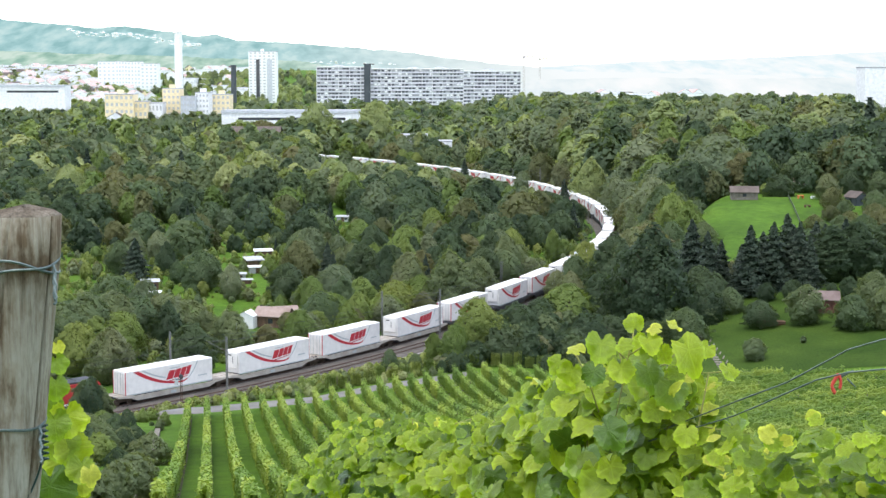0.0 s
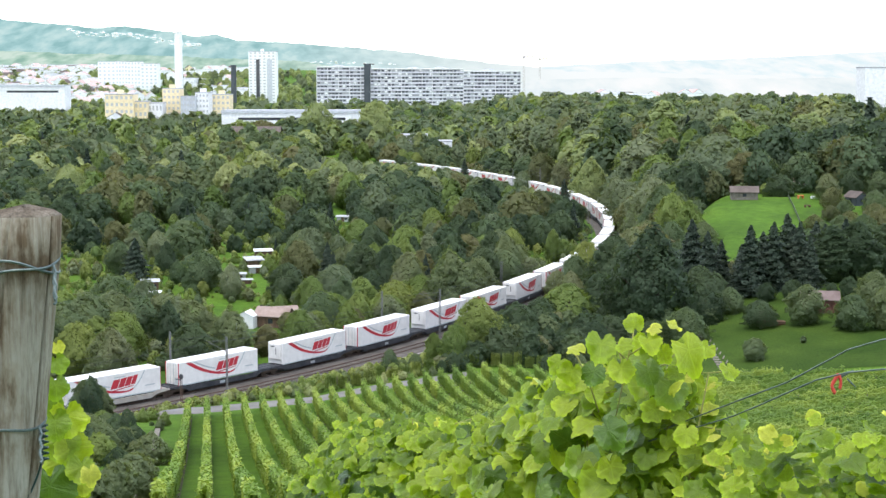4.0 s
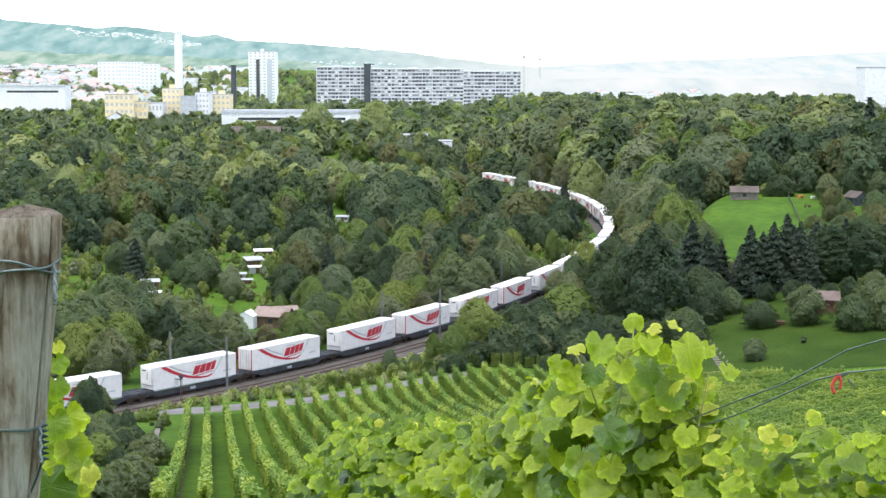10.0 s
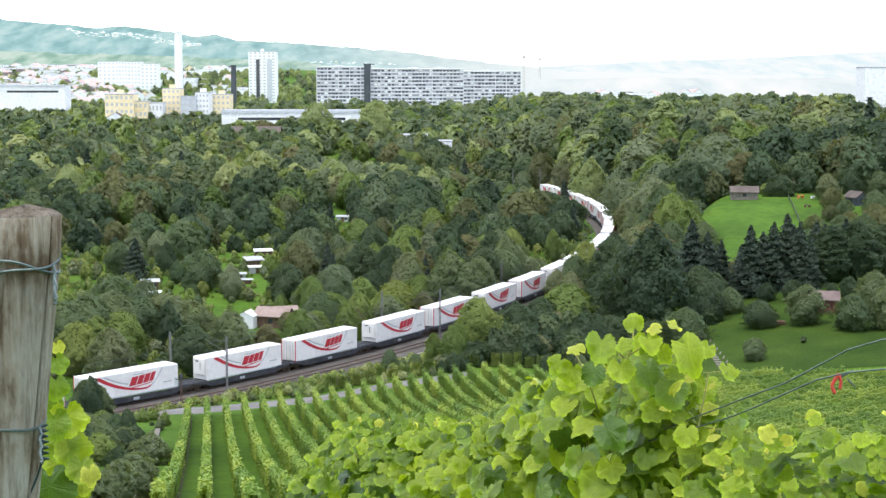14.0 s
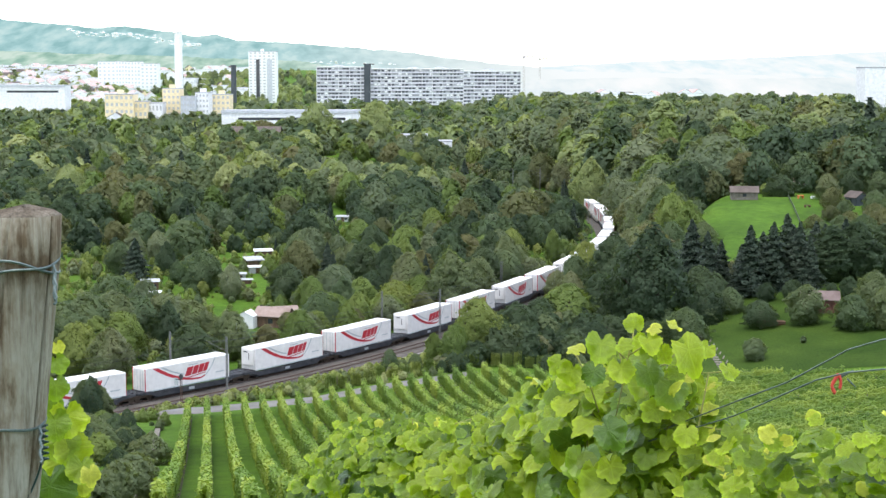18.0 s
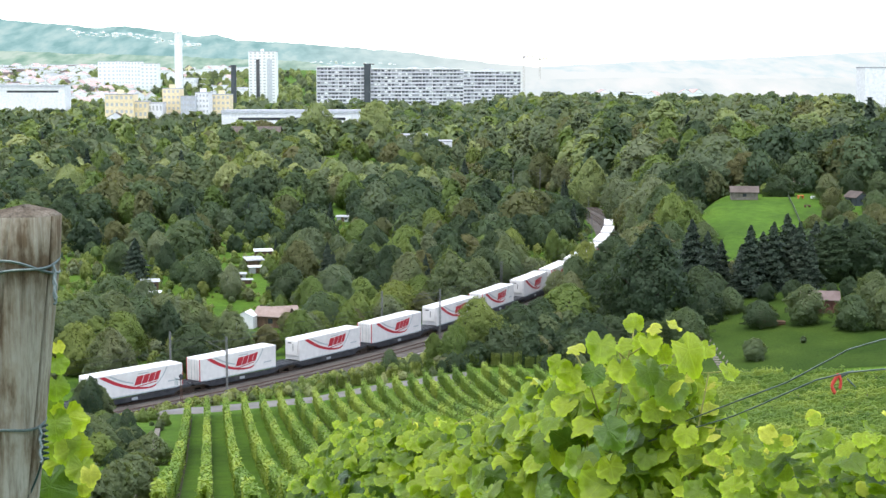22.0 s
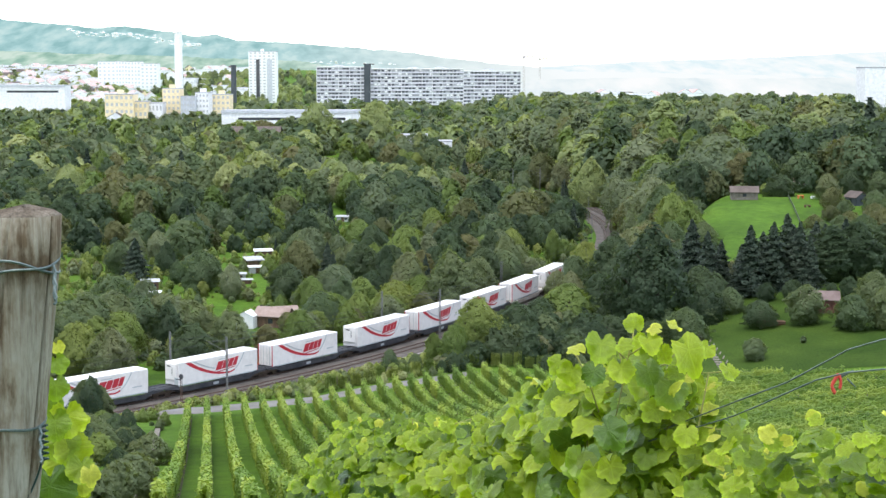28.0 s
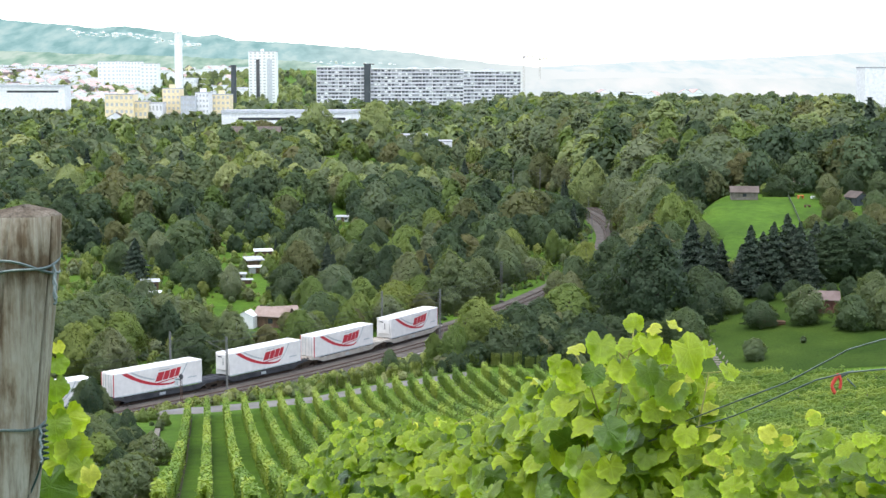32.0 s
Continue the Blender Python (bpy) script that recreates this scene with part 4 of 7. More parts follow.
def scatter(y0, y1, cell, rng, spread=0.305):
    xs, ys = [], []
    y = y0
    while y < y1:
        w = spread * y + 12
        n = int(2 * w / cell)
        xs.append(-w + (np.arange(n) + rng.uniform(0.0, 1.0, n)) * cell)
        ys.append(y + rng.uniform(-0.5, 0.5, n) * cell)
        y += cell
    return np.concatenate(xs), np.concatenate(ys)


def wood_rules(x, y, h):
    """Where trees may stand, and how high they may grow beside the line; the camera's sight lines set both."""
    off, s = from_track(x, y)
    ok = (off < -6.5) | (off > 11.5)
    ok &= ~((s > -36) & (s < 16) & (off < 0) & (off > -13))      # the hedge behind the train
    ok &= ~((off > 0) & (y < 262))                       # vineyard, bank and garden
    slant = x / y
    ok &= ~((slant > np.where(y > 300, 0.163, 0.172)) & (slant < 0.226) & (y > 262) & (y < 343))     # meadow
    ok &= ~((slant > 0.215) & (slant < 0.31) & (y > 258) & (y < 348))     # upper garden
    # inside the far curve, heights are capped by the camera's sight line to the train
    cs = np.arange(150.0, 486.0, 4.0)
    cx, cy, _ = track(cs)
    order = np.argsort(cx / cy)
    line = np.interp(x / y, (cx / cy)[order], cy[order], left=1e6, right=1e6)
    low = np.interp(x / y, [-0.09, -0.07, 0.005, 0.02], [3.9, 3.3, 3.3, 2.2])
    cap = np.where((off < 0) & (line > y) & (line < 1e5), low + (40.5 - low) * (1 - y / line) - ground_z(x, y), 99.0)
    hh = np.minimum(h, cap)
    ok &= hh > 1.3
    return ok, hh


def clear_of(x, y, spots):
    ok = np.ones(len(x), bool)
    for sx, sy, r in spots:
        ok &= (x - sx) ** 2 + (y - sy) ** 2 > r * r
    return ok


CLEARINGS = [(at(455, 236), 236, 8.5), (at(440, 240), 240, 6), (at(420, 234), 234, 5), (-33, 247, 7.5), (-33, 238, 8), (-29, 231, 5), (-31, 244, 6.5), (-30.5, 236, 5), (-37, 300, 9), (-36, 288, 6), (-53, 275, 6), (-62, 252, 5), (-32, 252, 7), (-38, 262, 8), (-26, 250, 6), (-40, 322, 11), (-44, 335, 10), (-62, 292, 7), (-60, 285, 8), (-30, 415, 9), (-58, 270, 6), (-72, 290, 9), (-85, 318, 9), (72, 330, 14), (92, 338, 9), (110, 345, 12)]


KIND_LIST = (M_TREE, M_BRIGHT, M_DARK, M_FIR, M_OLIVE, M_WILLOW, M_PALE)


def stamp(protos, k, name, x, y, h, rng, label, kinds=(0, 0, 0, 1, 2, 4, 5), forms=("round", "tall", "wide", "bush", "open", "dome"), firs=0.03):
    """Many trees as one mass."""
    z = ground_z(x, y)
    V, N, I, T = [], [], [], []
    for i in range(len(x)):
        form = forms[int(rng.integers(0, len(forms)))] if rng.uniform() > firs else "fir"
        p, q = (MID if h[i] > 8 and y[i] < 480 else protos)[form, int(rng.integers(0, 3))]
        a, w = rng.uniform(0, 6.28), rng.uniform(0.85, 1.2)
        c, s = math.cos(a) * h[i] * w, math.sin(a) * h[i] * w
        V.append(np.stack([p[:, 0] * c - p[:, 1] * s + x[i], p[:, 0] * s + p[:, 1] * c + y[i], p[:, 2] * h[i] + z[i] - 0.1], 1))
        c, s = math.cos(a), math.sin(a)
        N.append(np.stack([q[:, 0] * c - q[:, 1] * s, q[:, 0] * s + q[:, 1] * c, q[:, 2]], 1))
        I.append(np.full(len(p) // k, 3 if form == "fir" else int(rng.choice(kinds))))
        T.append(np.full(len(p), rng.uniform(-0.42, 0.42)))
    me = fast_mesh(name, np.concatenate(V), k, None, np.concatenate(I), KIND_LIST, np.concatenate(N))
    me.attributes.new("tone", "FLOAT", "POINT").data.foreach_set("value", np.concatenate(T).astype(np.float32))
    tagged(new(name, me), label, "woods", kind="stuff")


def view_column(x, y):
    return 784 + 2742 * x / (y * 0.9935 + 4.5)


def build_woods():
    rng = np.random.default_rng(5)
    x, y = scatter(207, 452, 7.6, rng)
    patch = np.sin(x * 0.06 + 1.1) * np.sin(y * 0.05 + .4) + 0.5 * np.sin(x * .017 - y * .023)
    small = rng.uniform(size=len(x)) < 0.25
    h = np.where(small, rng.uniform(2.8, 5.0, len(x)), np.clip(rng.normal(7.6, 1.6, len(x)) + patch * 1.5, 4.5, 12))
    px = view_column(x, y)
    plots = (px > 60) & (px < 600) & (y > 258) & (y < 405) & (rng.uniform(size=len(x)) < 0.6)
    h = np.where(plots, rng.uniform(2.6, 5.0, len(x)), h)
    h = np.where(y < 262, np.minimum(h, 7.6), h) + sm(25, 60, x) * rng.uniform(2.5, 6.5, len(x))
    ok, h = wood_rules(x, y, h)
    ok &= clear_of(x, y, CLEARINGS) & clear_of(x, y, [(a, b, 3.6) for a, b in LISTED])
    x, y, h = x[ok], y[ok], h[ok]
    order = np.argsort(np.hypot(x, y))
    one, rest = order[:170], order[170:]
    for i in one:
        hi = float(h[i])
        u, v = rng.uniform(), rng.uniform()
        form = ("bush", "dome", "bush", "open")[int(u * 4)] if hi < 4.6 else ("round", "wide", "open", "tall", "round", "dome")[int(u * 6)]
        mat = M_DARK if v < 0.14 else M_BRIGHT if v < (0.42 if hi < 4.6 else 0.28) else M_OLIVE if 0.45 < v < 0.57 else M_WILLOW if 0.6 < v < 0.72 else M_TREE
        if 0.26 < v < 0.30 and hi > 5:
            form, mat = "fir", M_FIR
        tree(float(x[i]), float(y[i]), hi, form, mat, 0.8 + 0.32 * float(rng.uniform()) if form != "fir" else 1.2, "in the wooded allotments" if x[i] < 40 else "on the wooded slope")
    stamp(MID, 3, "valley_woods", x[rest], y[rest], h[rest], rng, "dense mixed green trees and bushes filling the valley", (0, 0, 0, 0, 1, 2, 4, 5))
    # undergrowth between the trees
    x, y = scatter(207, 400, 4.2, rng)
    h = rng.uniform(0.7, 2.6, len(x)) ** 1.1
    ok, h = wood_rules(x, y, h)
    px = view_column(x, y)
    ok &= ~((px > 60) & (px < 600) & (y > 258) & (rng.uniform(size=len(x)) < 0.12))
    ok &= clear_of(x, y, [(a, b, r * (0.6 if b < 262 else 0.3)) for a, b, r in CLEARINGS])
    stamp(FAR, 3, "undergrowth", x[ok], y[ok], h[ok], rng, "low green undergrowth between the trees", (0, 1, 1, 1, 5), ("bush", "dome", "open"), 0.0)
    # weeds and beds of the allotments
    x, y = scatter(256, 410, 2.9, rng)
    px = view_column(x, y)
    h = rng.uniform(0.4, 1.7, len(x))
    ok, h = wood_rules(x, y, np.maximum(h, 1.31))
    ok &= (px > 40) & (px < 620) & (rng.uniform(size=len(x)) < 0.62) & clear_of(x, y, [(at(438, 249), 249, 3.2)])
    stamp(FAR, 3, "allotment_weeds", x[ok], y[ok], h[ok] * rng.uniform(0.35, 1.1, ok.sum()), rng, "rough grass, weeds and low shrubs on the allotments", (0, 1, 1, 1, 6), ("bush", "open"), 0.0)
    # brush on the bank between vineyard and track
    x, y = scatter(160, 262, 1.45, rng)
    off, s = from_track(x, y)
    end = np.interp(x, [-40, -27, -15, -8, 5, 30, 60], [164, 165.5, 172, 180, 191, 182, 173])
    ok = (off > 11.0) & (y > end + 6.2) & (x < 34)
    big = sm(-4, 8, x)
    ok &= (big < .5) | (rng.uniform(size=len(x)) < .22)
    h = rng.uniform(0.5, 1.5, len(x)) * (1 - big) + rng.uniform(2.2, 5.0, len(x)) * big
    ok &= ~((x > 22) & (y < 214))
    low, high = ok & (h < 1.8), ok & (h >= 1.8)
    stamp(FAR, 3, "bank_brush", x[low], y[low], h[low], rng, "low green brush on the railway bank", (0, 1, 1, 1, 6), ("bush", "open", "dome"), 0.0)
    stamp(MID, 3, "bank_thicket", x[high], y[high], h[high], rng, "dark green thicket on the railway bank", (0, 2, 2, 2, 2), ("bush", "open", "dome", "round"), 0.0)
    x, y = scatter(70, 168, 3.4, rng)
    ok = (x < -16.6 - 0.153 * (y - 93) - 2.2) & (x > -70)
    h = rng.uniform(1.0, 3.4, len(x)) * np.where(y > 138, 0.5, np.where(y > 120, 0.75, 1.0))
    ok &= ~((x > -32) & (y < 116) & (y > 96))
    stamp(MID, 3, "slope_brush", x[ok], y[ok], h[ok], rng, "green bushes beside the vineyard wall", (0, 0, 0, 1, 1, 5), ("bush", "open", "dome", "round"), 0.0)
    # brush on the outer bank of the far curve
    x, y = scatter(265, 640, 3.4, rng)
    off, s = from_track(x, y)
    ok = (off > 8.5) & (off < 27) & (s > 80) & ~((x / y > 0.166) & (y < 340))
    stamp(FAR, 3, "curve_brush", x[ok], y[ok], rng.uniform(1.5, 4.6, ok.sum()), rng, "green brush on the bank of the railway curve")
    x, y = scatter(232, 420, 2.1, rng)
    off, s = from_track(x, y)
    ok = (off < -4.6) & (off > -11) & (s > 8) & (s < 230)
    stamp(FAR, 3, "verge_brush", x[ok], y[ok], rng.uniform(0.5, 1.3, ok.sum()), rng, "low rough brush on the inside of the railway curve", (0, 0, 1, 4), ("bush", "open"), 0.0)
    # farther off, the woods are one mass
    for name, y0, y1, cell, hm in (("far_woods", 455, 700, 10.4, 9.2), ("distant_woods", 700, 960, 10.3, 10.6), ("outer_woods", 960, 1180, 15.0, 12.0), ("remote_woods", 1290, 2300, 25.0, 9.0)):
        x, y = scatter(y0, y1, cell, rng)
        h = np.clip(rng.normal(hm, 2.0, len(x)), 3, 14) + sm(15, 60, x) * (rng.uniform(1, 7, len(x)) if y0 < 600 else 0.5)
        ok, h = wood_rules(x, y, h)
        ok &= clear_of(x, y, TOWN_CLEAR)
        ok &= (y < 1250) | (x < 0.03 * y)
        # kinds get paler with distance: haze is put into the foliage colours
        stamp(LOW if y0 < 600 else FAR, 3, name, x[ok], y[ok], h[ok], rng, "dense mixed green woods filling the valley", (5, 6, 6) if y0 > 1200 else (0, 0, 1, 5, 5, 5, 5, 6) if y0 > 600 else (0, 0, 0, 1, 2, 4, 5, 5, 5, 6))

# ---- town and distance ----
M_PLASTER = plain("white_render", (0.80, 0.80, 0.80), (0.87, 0.865, 0.86), 0.08, 0.8, space="World", fine=0.8)
M_YELLOW = plain("yellow_render", (0.80, 0.67, 0.41), (0.86, 0.73, 0.48), 0.08, 0.8, space="World", fine=0.8)
M_GREYWALL = plain("grey_render", (0.50, 0.52, 0.55), (0.58, 0.60, 0.63), 0.08, 0.8, space="World", fine=0.8)
M_CONCRETE = plain("pale_concrete", (0.42, 0.42, 0.45), (0.50, 0.50, 0.53), 0.1, 0.85, space="World", fine=1)
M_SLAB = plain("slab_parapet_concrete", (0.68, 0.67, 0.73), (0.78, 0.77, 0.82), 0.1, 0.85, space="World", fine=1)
# slab windows lightened: haze is put into the glass colour
M_SLABGLASS = plain("haze_lightened_window_glass", (0.11, 0.115, 0.14), (0.19, 0.19, 0.22), 0.3, 0.2, spec=0.5)
M_DARKWALL = plain("dark_cladding", (0.05, 0.06, 0.07), (0.08, 0.09, 0.10), 0.1, 0.6, space="World")
# red tiles paled: distance haze is put into the roof colour
M_TILE = plain("haze_paled_red_roof_tiles", (0.46, 0.34, 0.31), (0.58, 0.45, 0.42), 0.6, 0.85, fine=6)
M_BROWNROOF = plain("brown_roof_tiles", (0.095, 0.075, 0.065), (0.155, 0.125, 0.108), 0.6, 0.85, fine=6)
M_WOOD = plain("brown_shed_wood", (0.10, 0.06, 0.04), (0.18, 0.11, 0.07), 1.5, 0.85, stretch=(1, 1, 0.2))
M_GLASSDARK = plain("dark_window_glass", (0.035, 0.04, 0.05), (0.07, 0.075, 0.09), 0.5, 0.15, spec=0.6)
# far panes paled towards the walls, haze put into their colour
M_PALEGLASS = plain("haze_paled_window_glass", (0.46, 0.46, 0.46), (0.58, 0.58, 0.57), 0.3, 0.2, spec=0.5)
M_TARP = plain("white_tent_cloth", (0.72, 0.72, 0.73), (0.8, 0.8, 0.8), 1, 0.7)
M_STEEL = plain("grey_sheet_metal", (0.38, 0.39, 0.40), (0.5, 0.5, 0.5), 1, 0.5)
M_CRANE = plain("crane_paint", (0.45, 0.42, 0.40), (0.55, 0.5, 0.48), 1, 0.6)

TOWN_CLEAR = [(-182, 860, 9), (-12, 697, 8), (-2, 687, 8), (-35, 790, 5), (31, 752, 7)]


def block_house(name, px0, px1, top, d, depth, wall, label, category, storeys, bays, base=None, group="", winmat=None, roofbits=0, strip=False):
    """A flat-roofed block between two columns of the camera's view at distance d; storeys with rows of recessed windows
    on all sides that face the valley.
    """
    x0, x1 = at(px0, d), at(px1, d)
    w = x1 - x0
    xc = (x0 + x1) / 2
    g = gz(xc, d) - 0.5 if base is None else base
    h = top - g
    e = thing(name, pose(xc, d + depth / 2, g, 0, 0, 0), label, category, group)
    part("wall", boxed(-w / 2, w / 2, -depth / 2, depth / 2, 0, h, 0.05), wall, e)
    part("roof", boxed(-w / 2 - .15, w / 2 + .15, -depth / 2 - .15, depth / 2 + .15, h, h + .5, 0.05), M_CONCRETE, e, "flat roof edge")
    for i in range(roofbits):
        rx = -w / 2 + w * (i + .6) / (roofbits + .3)
        part("roof_house", boxed(rx - 1.6, rx + 1.6, -2, 2, h + .5, h + 2.6, .05), wall, e)
    fh = h / storeys
    win = None
    if strip:
        part("window_strip", boxed(-w * .38, w * .40, -depth / 2 - .04, -depth / 2 + .06, h - 4.6, h - 3.2), M_GLASSDARK, e, "window paled as by haze strip")
        part("roof_edge", boxed(-w / 2 - .3, w / 2 + .3, -depth / 2 - .4, -depth / 2 - .1, h - .9, h + .6), M_GREYWALL, e, "grey roof edge")
        return e
    for s in range(storeys):
        for b in range(bays):
            bx = -w / 2 + w * (b + .5) / bays
            m = pose(bx, -depth / 2, fh * (s + .55))
            if win is None:
                ww, wh = w / bays * .5, fh * .45
                bm = boxed(-ww / 2, ww / 2, -.03, .05, -wh / 2, wh / 2)
                win = part("window", bm, winmat or M_PALEGLASS, e, "window paled as by haze")
                win.matrix_basis = m
            else:
                sharing(win, e, m)
    return e


def gable_house(name, x, y, w, dep, h, roof_h, turn, wall, roofm, label, category, group="", windows=2, base=None):
    g = gz(x, y) if base is None else base
    e = thing(name, pose(x, y, g, 0, 0, turn), label, category, group)
    part("wall", extrude_outline([(-w / 2, -.4), (w / 2, -.4), (w / 2, h), (0, h + roof_h), (-w / 2, h)], -dep / 2, dep / 2), wall, e)
    t = .12
    for sx in (-1, 1):
        k = roof_h / (w / 2)
        part("roof_slope", extrude_outline([(0, h + roof_h + .02), (sx * (w / 2 + .35), h - .35 * k + .02), (sx * (w / 2 + .35), h - .35 * k + t + .02), (0, h + roof_h + t + .02)], -dep / 2 - .3, dep / 2 + .3), roofm, e)
    for i in range(windows):
        wx = -w / 2 + w * (i + .5) / windows
        part("window", boxed(wx - .45, wx + .45, -dep / 2 - .03, -dep / 2 + .05, h * .35, h * .75), M_GLASSDARK, e)
        part("side_window", boxed(-w / 2 - .03, -w / 2 + .05, -dep / 2 + dep * (i + .5) / windows - .4, -dep / 2 + dep * (i + .5) / windows + .4, h * .35, h * .75), M_GLASSDARK, e)
    return e


def build_slab():
    """The long balcony slab: storeys of parapets and recessed dark window bands, a dark stair tower in it."""
    d, depth, fh = 1230, 14, 2.78
    for px0, px1, top, label in ((561, 645, 43.7, "north"), (656, 820, 42.2, "middle"), (820, 921, 40.4, "south")):
        x0, x1 = at(px0, d), at(px1, d)
        w, g = x1 - x0, gz((x0 + x1) / 2, d) - 1
        n = int((top - g) / fh)
        e = thing("apartment_slab", pose((x0 + x1) / 2, d + depth / 2, g), "long pale concrete apartment slab with balcony bands above trees", "apartment building", "sections of the long slab")
        part("wall", boxed(-w / 2, w / 2, -depth / 2 + 1.3, depth / 2, 0, top - g), M_CONCRETE, e)
        part("roof", boxed(-w / 2, w / 2, -depth / 2 - .1, depth / 2, top - g, top - g + .9), M_PLASTER, e, "pale roof edge")
        rng = random.Random(px0)
        bays = max(4, int(w / 2.7))
        for s in range(n):
            z = top - g - (s + 1) * fh
            part("balcony", boxed(-w / 2, w / 2, -depth / 2, -depth / 2 + .18, z, z + 1.05), M_SLAB, e, "pale balcony parapet")
            part("balcony_floor", boxed(-w / 2, w / 2, -depth / 2 + .18, -depth / 2 + 1.3, z, z + .18), M_CONCRETE, e)
            bm, bd = bmesh.new(), bmesh.new()
            for b in range(bays):
                bx = -w / 2 + w * (b + .5) / bays
                q = rng.uniform(.26, .45) * w / bays
                if rng.random() < .68:
                    box(bm, bx - q, bx + q, -depth / 2 + 1.2, -depth / 2 + 1.32, z + .3, z + fh - .35)
                if b % 3 == 0:
                    box(bd, bx - w / bays * .55, bx - w / bays * .42, -depth / 2 + .2, -depth / 2 + 1.3, z + .18, z + fh)
                elif rng.random() < .22:
                    box(bd, bx - q, bx + q, -depth / 2 + .19, -depth / 2 + .25, z + 1.25, z + fh - .1)
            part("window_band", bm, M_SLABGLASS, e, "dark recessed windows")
            part("party_wall", bd, M_PLASTER, e)
        for i in range(2 if w > 60 else 1):
            rx = -w / 2 + w * (.45 + .3 * i)
            part("roof_house", boxed(rx - 4, rx + 4, -3, 3, top - g + .9, top - g + 2.0), M_GREYWALL, e)
    x0, x1 = at(645, d), at(656, d)
    g = gz(x0, d) - 1
    e = thing("stair_tower", pose((x0 + x1) / 2, d + 6, g), "dark clad stair tower between the pale slab sections", "building")
    part("shaft", boxed(-(x1 - x0) / 2, (x1 - x0) / 2, -7.5, 7, 0, 46.0 - g, .1), M_DARKWALL, e)
    part("cap", boxed(-(x1 - x0) / 2 - .5, (x1 - x0) / 2 + 2.5, -7.6, 7, 46.0 - g, 46.7 - g, .1), M_DARKWALL, e)


def build_blocks():
    B = block_house
    tower = B("tower_block", 441, 489, 59.4, 1500, 22, M_PLASTER, "tall pale residential tower block above trees", "apartment building", 17, 6, roofbits=1)
    # balcony columns as flat strips on the wall, in darker colours
    for px, w, mat in ((457.5, 3.4, M_GLASSDARK), (478, 5.0, M_GREYWALL)):
        part("balcony_column", boxed(at(px, 1500) - at(465, 1500) - w / 2, at(px, 1500) - at(465, 1500) + w / 2, -11.25, -10.9, 2, 42), mat, tower, "flat balcony column, darker than the wall")
    B("yellow_block", 187, 238, 27.6, 880, 14, M_YELLOW, "yellow rendered apartment block with a roof house", "apartment building", 6, 6, roofbits=1)
    B("yellow_annex", 238, 262, 23.4, 884, 12, M_YELLOW, "lower yellow annex of an apartment block", "building", 4, 3)
    B("white_annex", 263, 289, 22.4, 890, 12, M_PLASTER, "low white building between apartment blocks", "building", 3, 4)
    B("yellow_tower", 289, 320, 30.4, 905, 14, M_YELLOW, "yellow rendered apartment tower with a roof house", "apartment building", 8, 4, roofbits=1)
    B("grey_tower", 321, 347, 26.2, 880, 14, M_GREYWALL, "grey rendered apartment tower with small windows", "apartment building", 7, 5)
    B("white_tower", 347, 371, 28.3, 885, 14, M_PLASTER, "white rendered apartment tower", "apartment building", 8, 4, roofbits=1)
    B("yellow_tower", 376, 408, 27.1, 900, 14, M_YELLOW, "yellow rendered apartment tower above trees", "apartment building", 7, 4, roofbits=1)
    for i, (a, b, t) in enumerate(((175, 206, 46.0), (206, 227, 46.5), (227, 250, 46.0), (250, 280, 44.0))):
        B("white_block", a, b, t + 5.2, 1750, 18, M_PLASTER, "pale high-rise block of a stepped group", "apartment building", 8, 4, group="stepped white blocks", winmat=M_GREYWALL)
    B("long_hall", 393, 636, 20.2, 800, 20, M_PLASTER, "long low white hall with a window band", "hall", 2, 30, strip=True)
    B("factory", 0, 117, 31.5, 1010, 16, M_PLASTER, "wide white factory hall with a window paled as by haze strip", "factory", 3, 16, strip=True)
    B("white_hall", 709, 756, 12.2, 690, 12, M_PLASTER, "low white hall behind bushes", "hall", 1, 8)
    B("white_hall", 752, 800, 9.9, 680, 12, M_PLASTER, "low white hall with a flat roof", "hall", 1, 8)
    B("green_block", 1496, 1512, 26.8, 560, 12, M_GREYWALL, "pale building end among trees", "building", 3, 2)
    # panes take the wall colour, washed out as by haze
    B("white_block", 1526, 1564, 42.0, 640, 14, M_PLASTER, "tall white building above the trees", "building", 9, 4, winmat=M_PLASTER)
    for px, dd, top, r, mat, lab in ((318, 1480, 77.8, 3.9, M_PLASTER, "tall white factory chimney"), (414.5, 1480, 46.4, 2.6, M_DARKWALL, "short black factory chimney")):
        x = at(px, dd)
        g = gz(x, dd)
        e = thing("chimney", pose(x, dd, g), lab, "chimney")
        bm = bmesh.new()
        tube(bm, (0, 0, -1), (0, 0, top - g), r * 1.06, r * .94, 20)
        part("shaft", bm, mat, e)
        bm = bmesh.new()
        tube(bm, (0, 0, top - g - 1.2), (0, 0, top - g + .3), r * 1.04, r * 1.04, 20)
        part("rim", bm, mat, e)
    gable_house("house", at(207, 852), 852, 11.5, 12, 10.4, 3.4, 8, M_PLASTER, M_BROWNROOF, "white gabled house among trees", "house")
    gable_house("house", at(662, 790), 790, 5.0, 7, 5.0, 3.2, 10, M_PLASTER, M_PLASTER, "small white gabled house among trees", "house", windows=1)
    gable_house("house", at(896, 752), 752, 7.5, 8, 6.2, 2.8, 70, M_PLASTER, M_GREYWALL, "white house with a grey roof among trees", "house")
    gable_house("house", at(470, 790), 752, 10, 24, 9.2, 3.0, 88, M_BROWNROOF, M_BROWNROOF, "long brown roofed house with white dormers", "house")
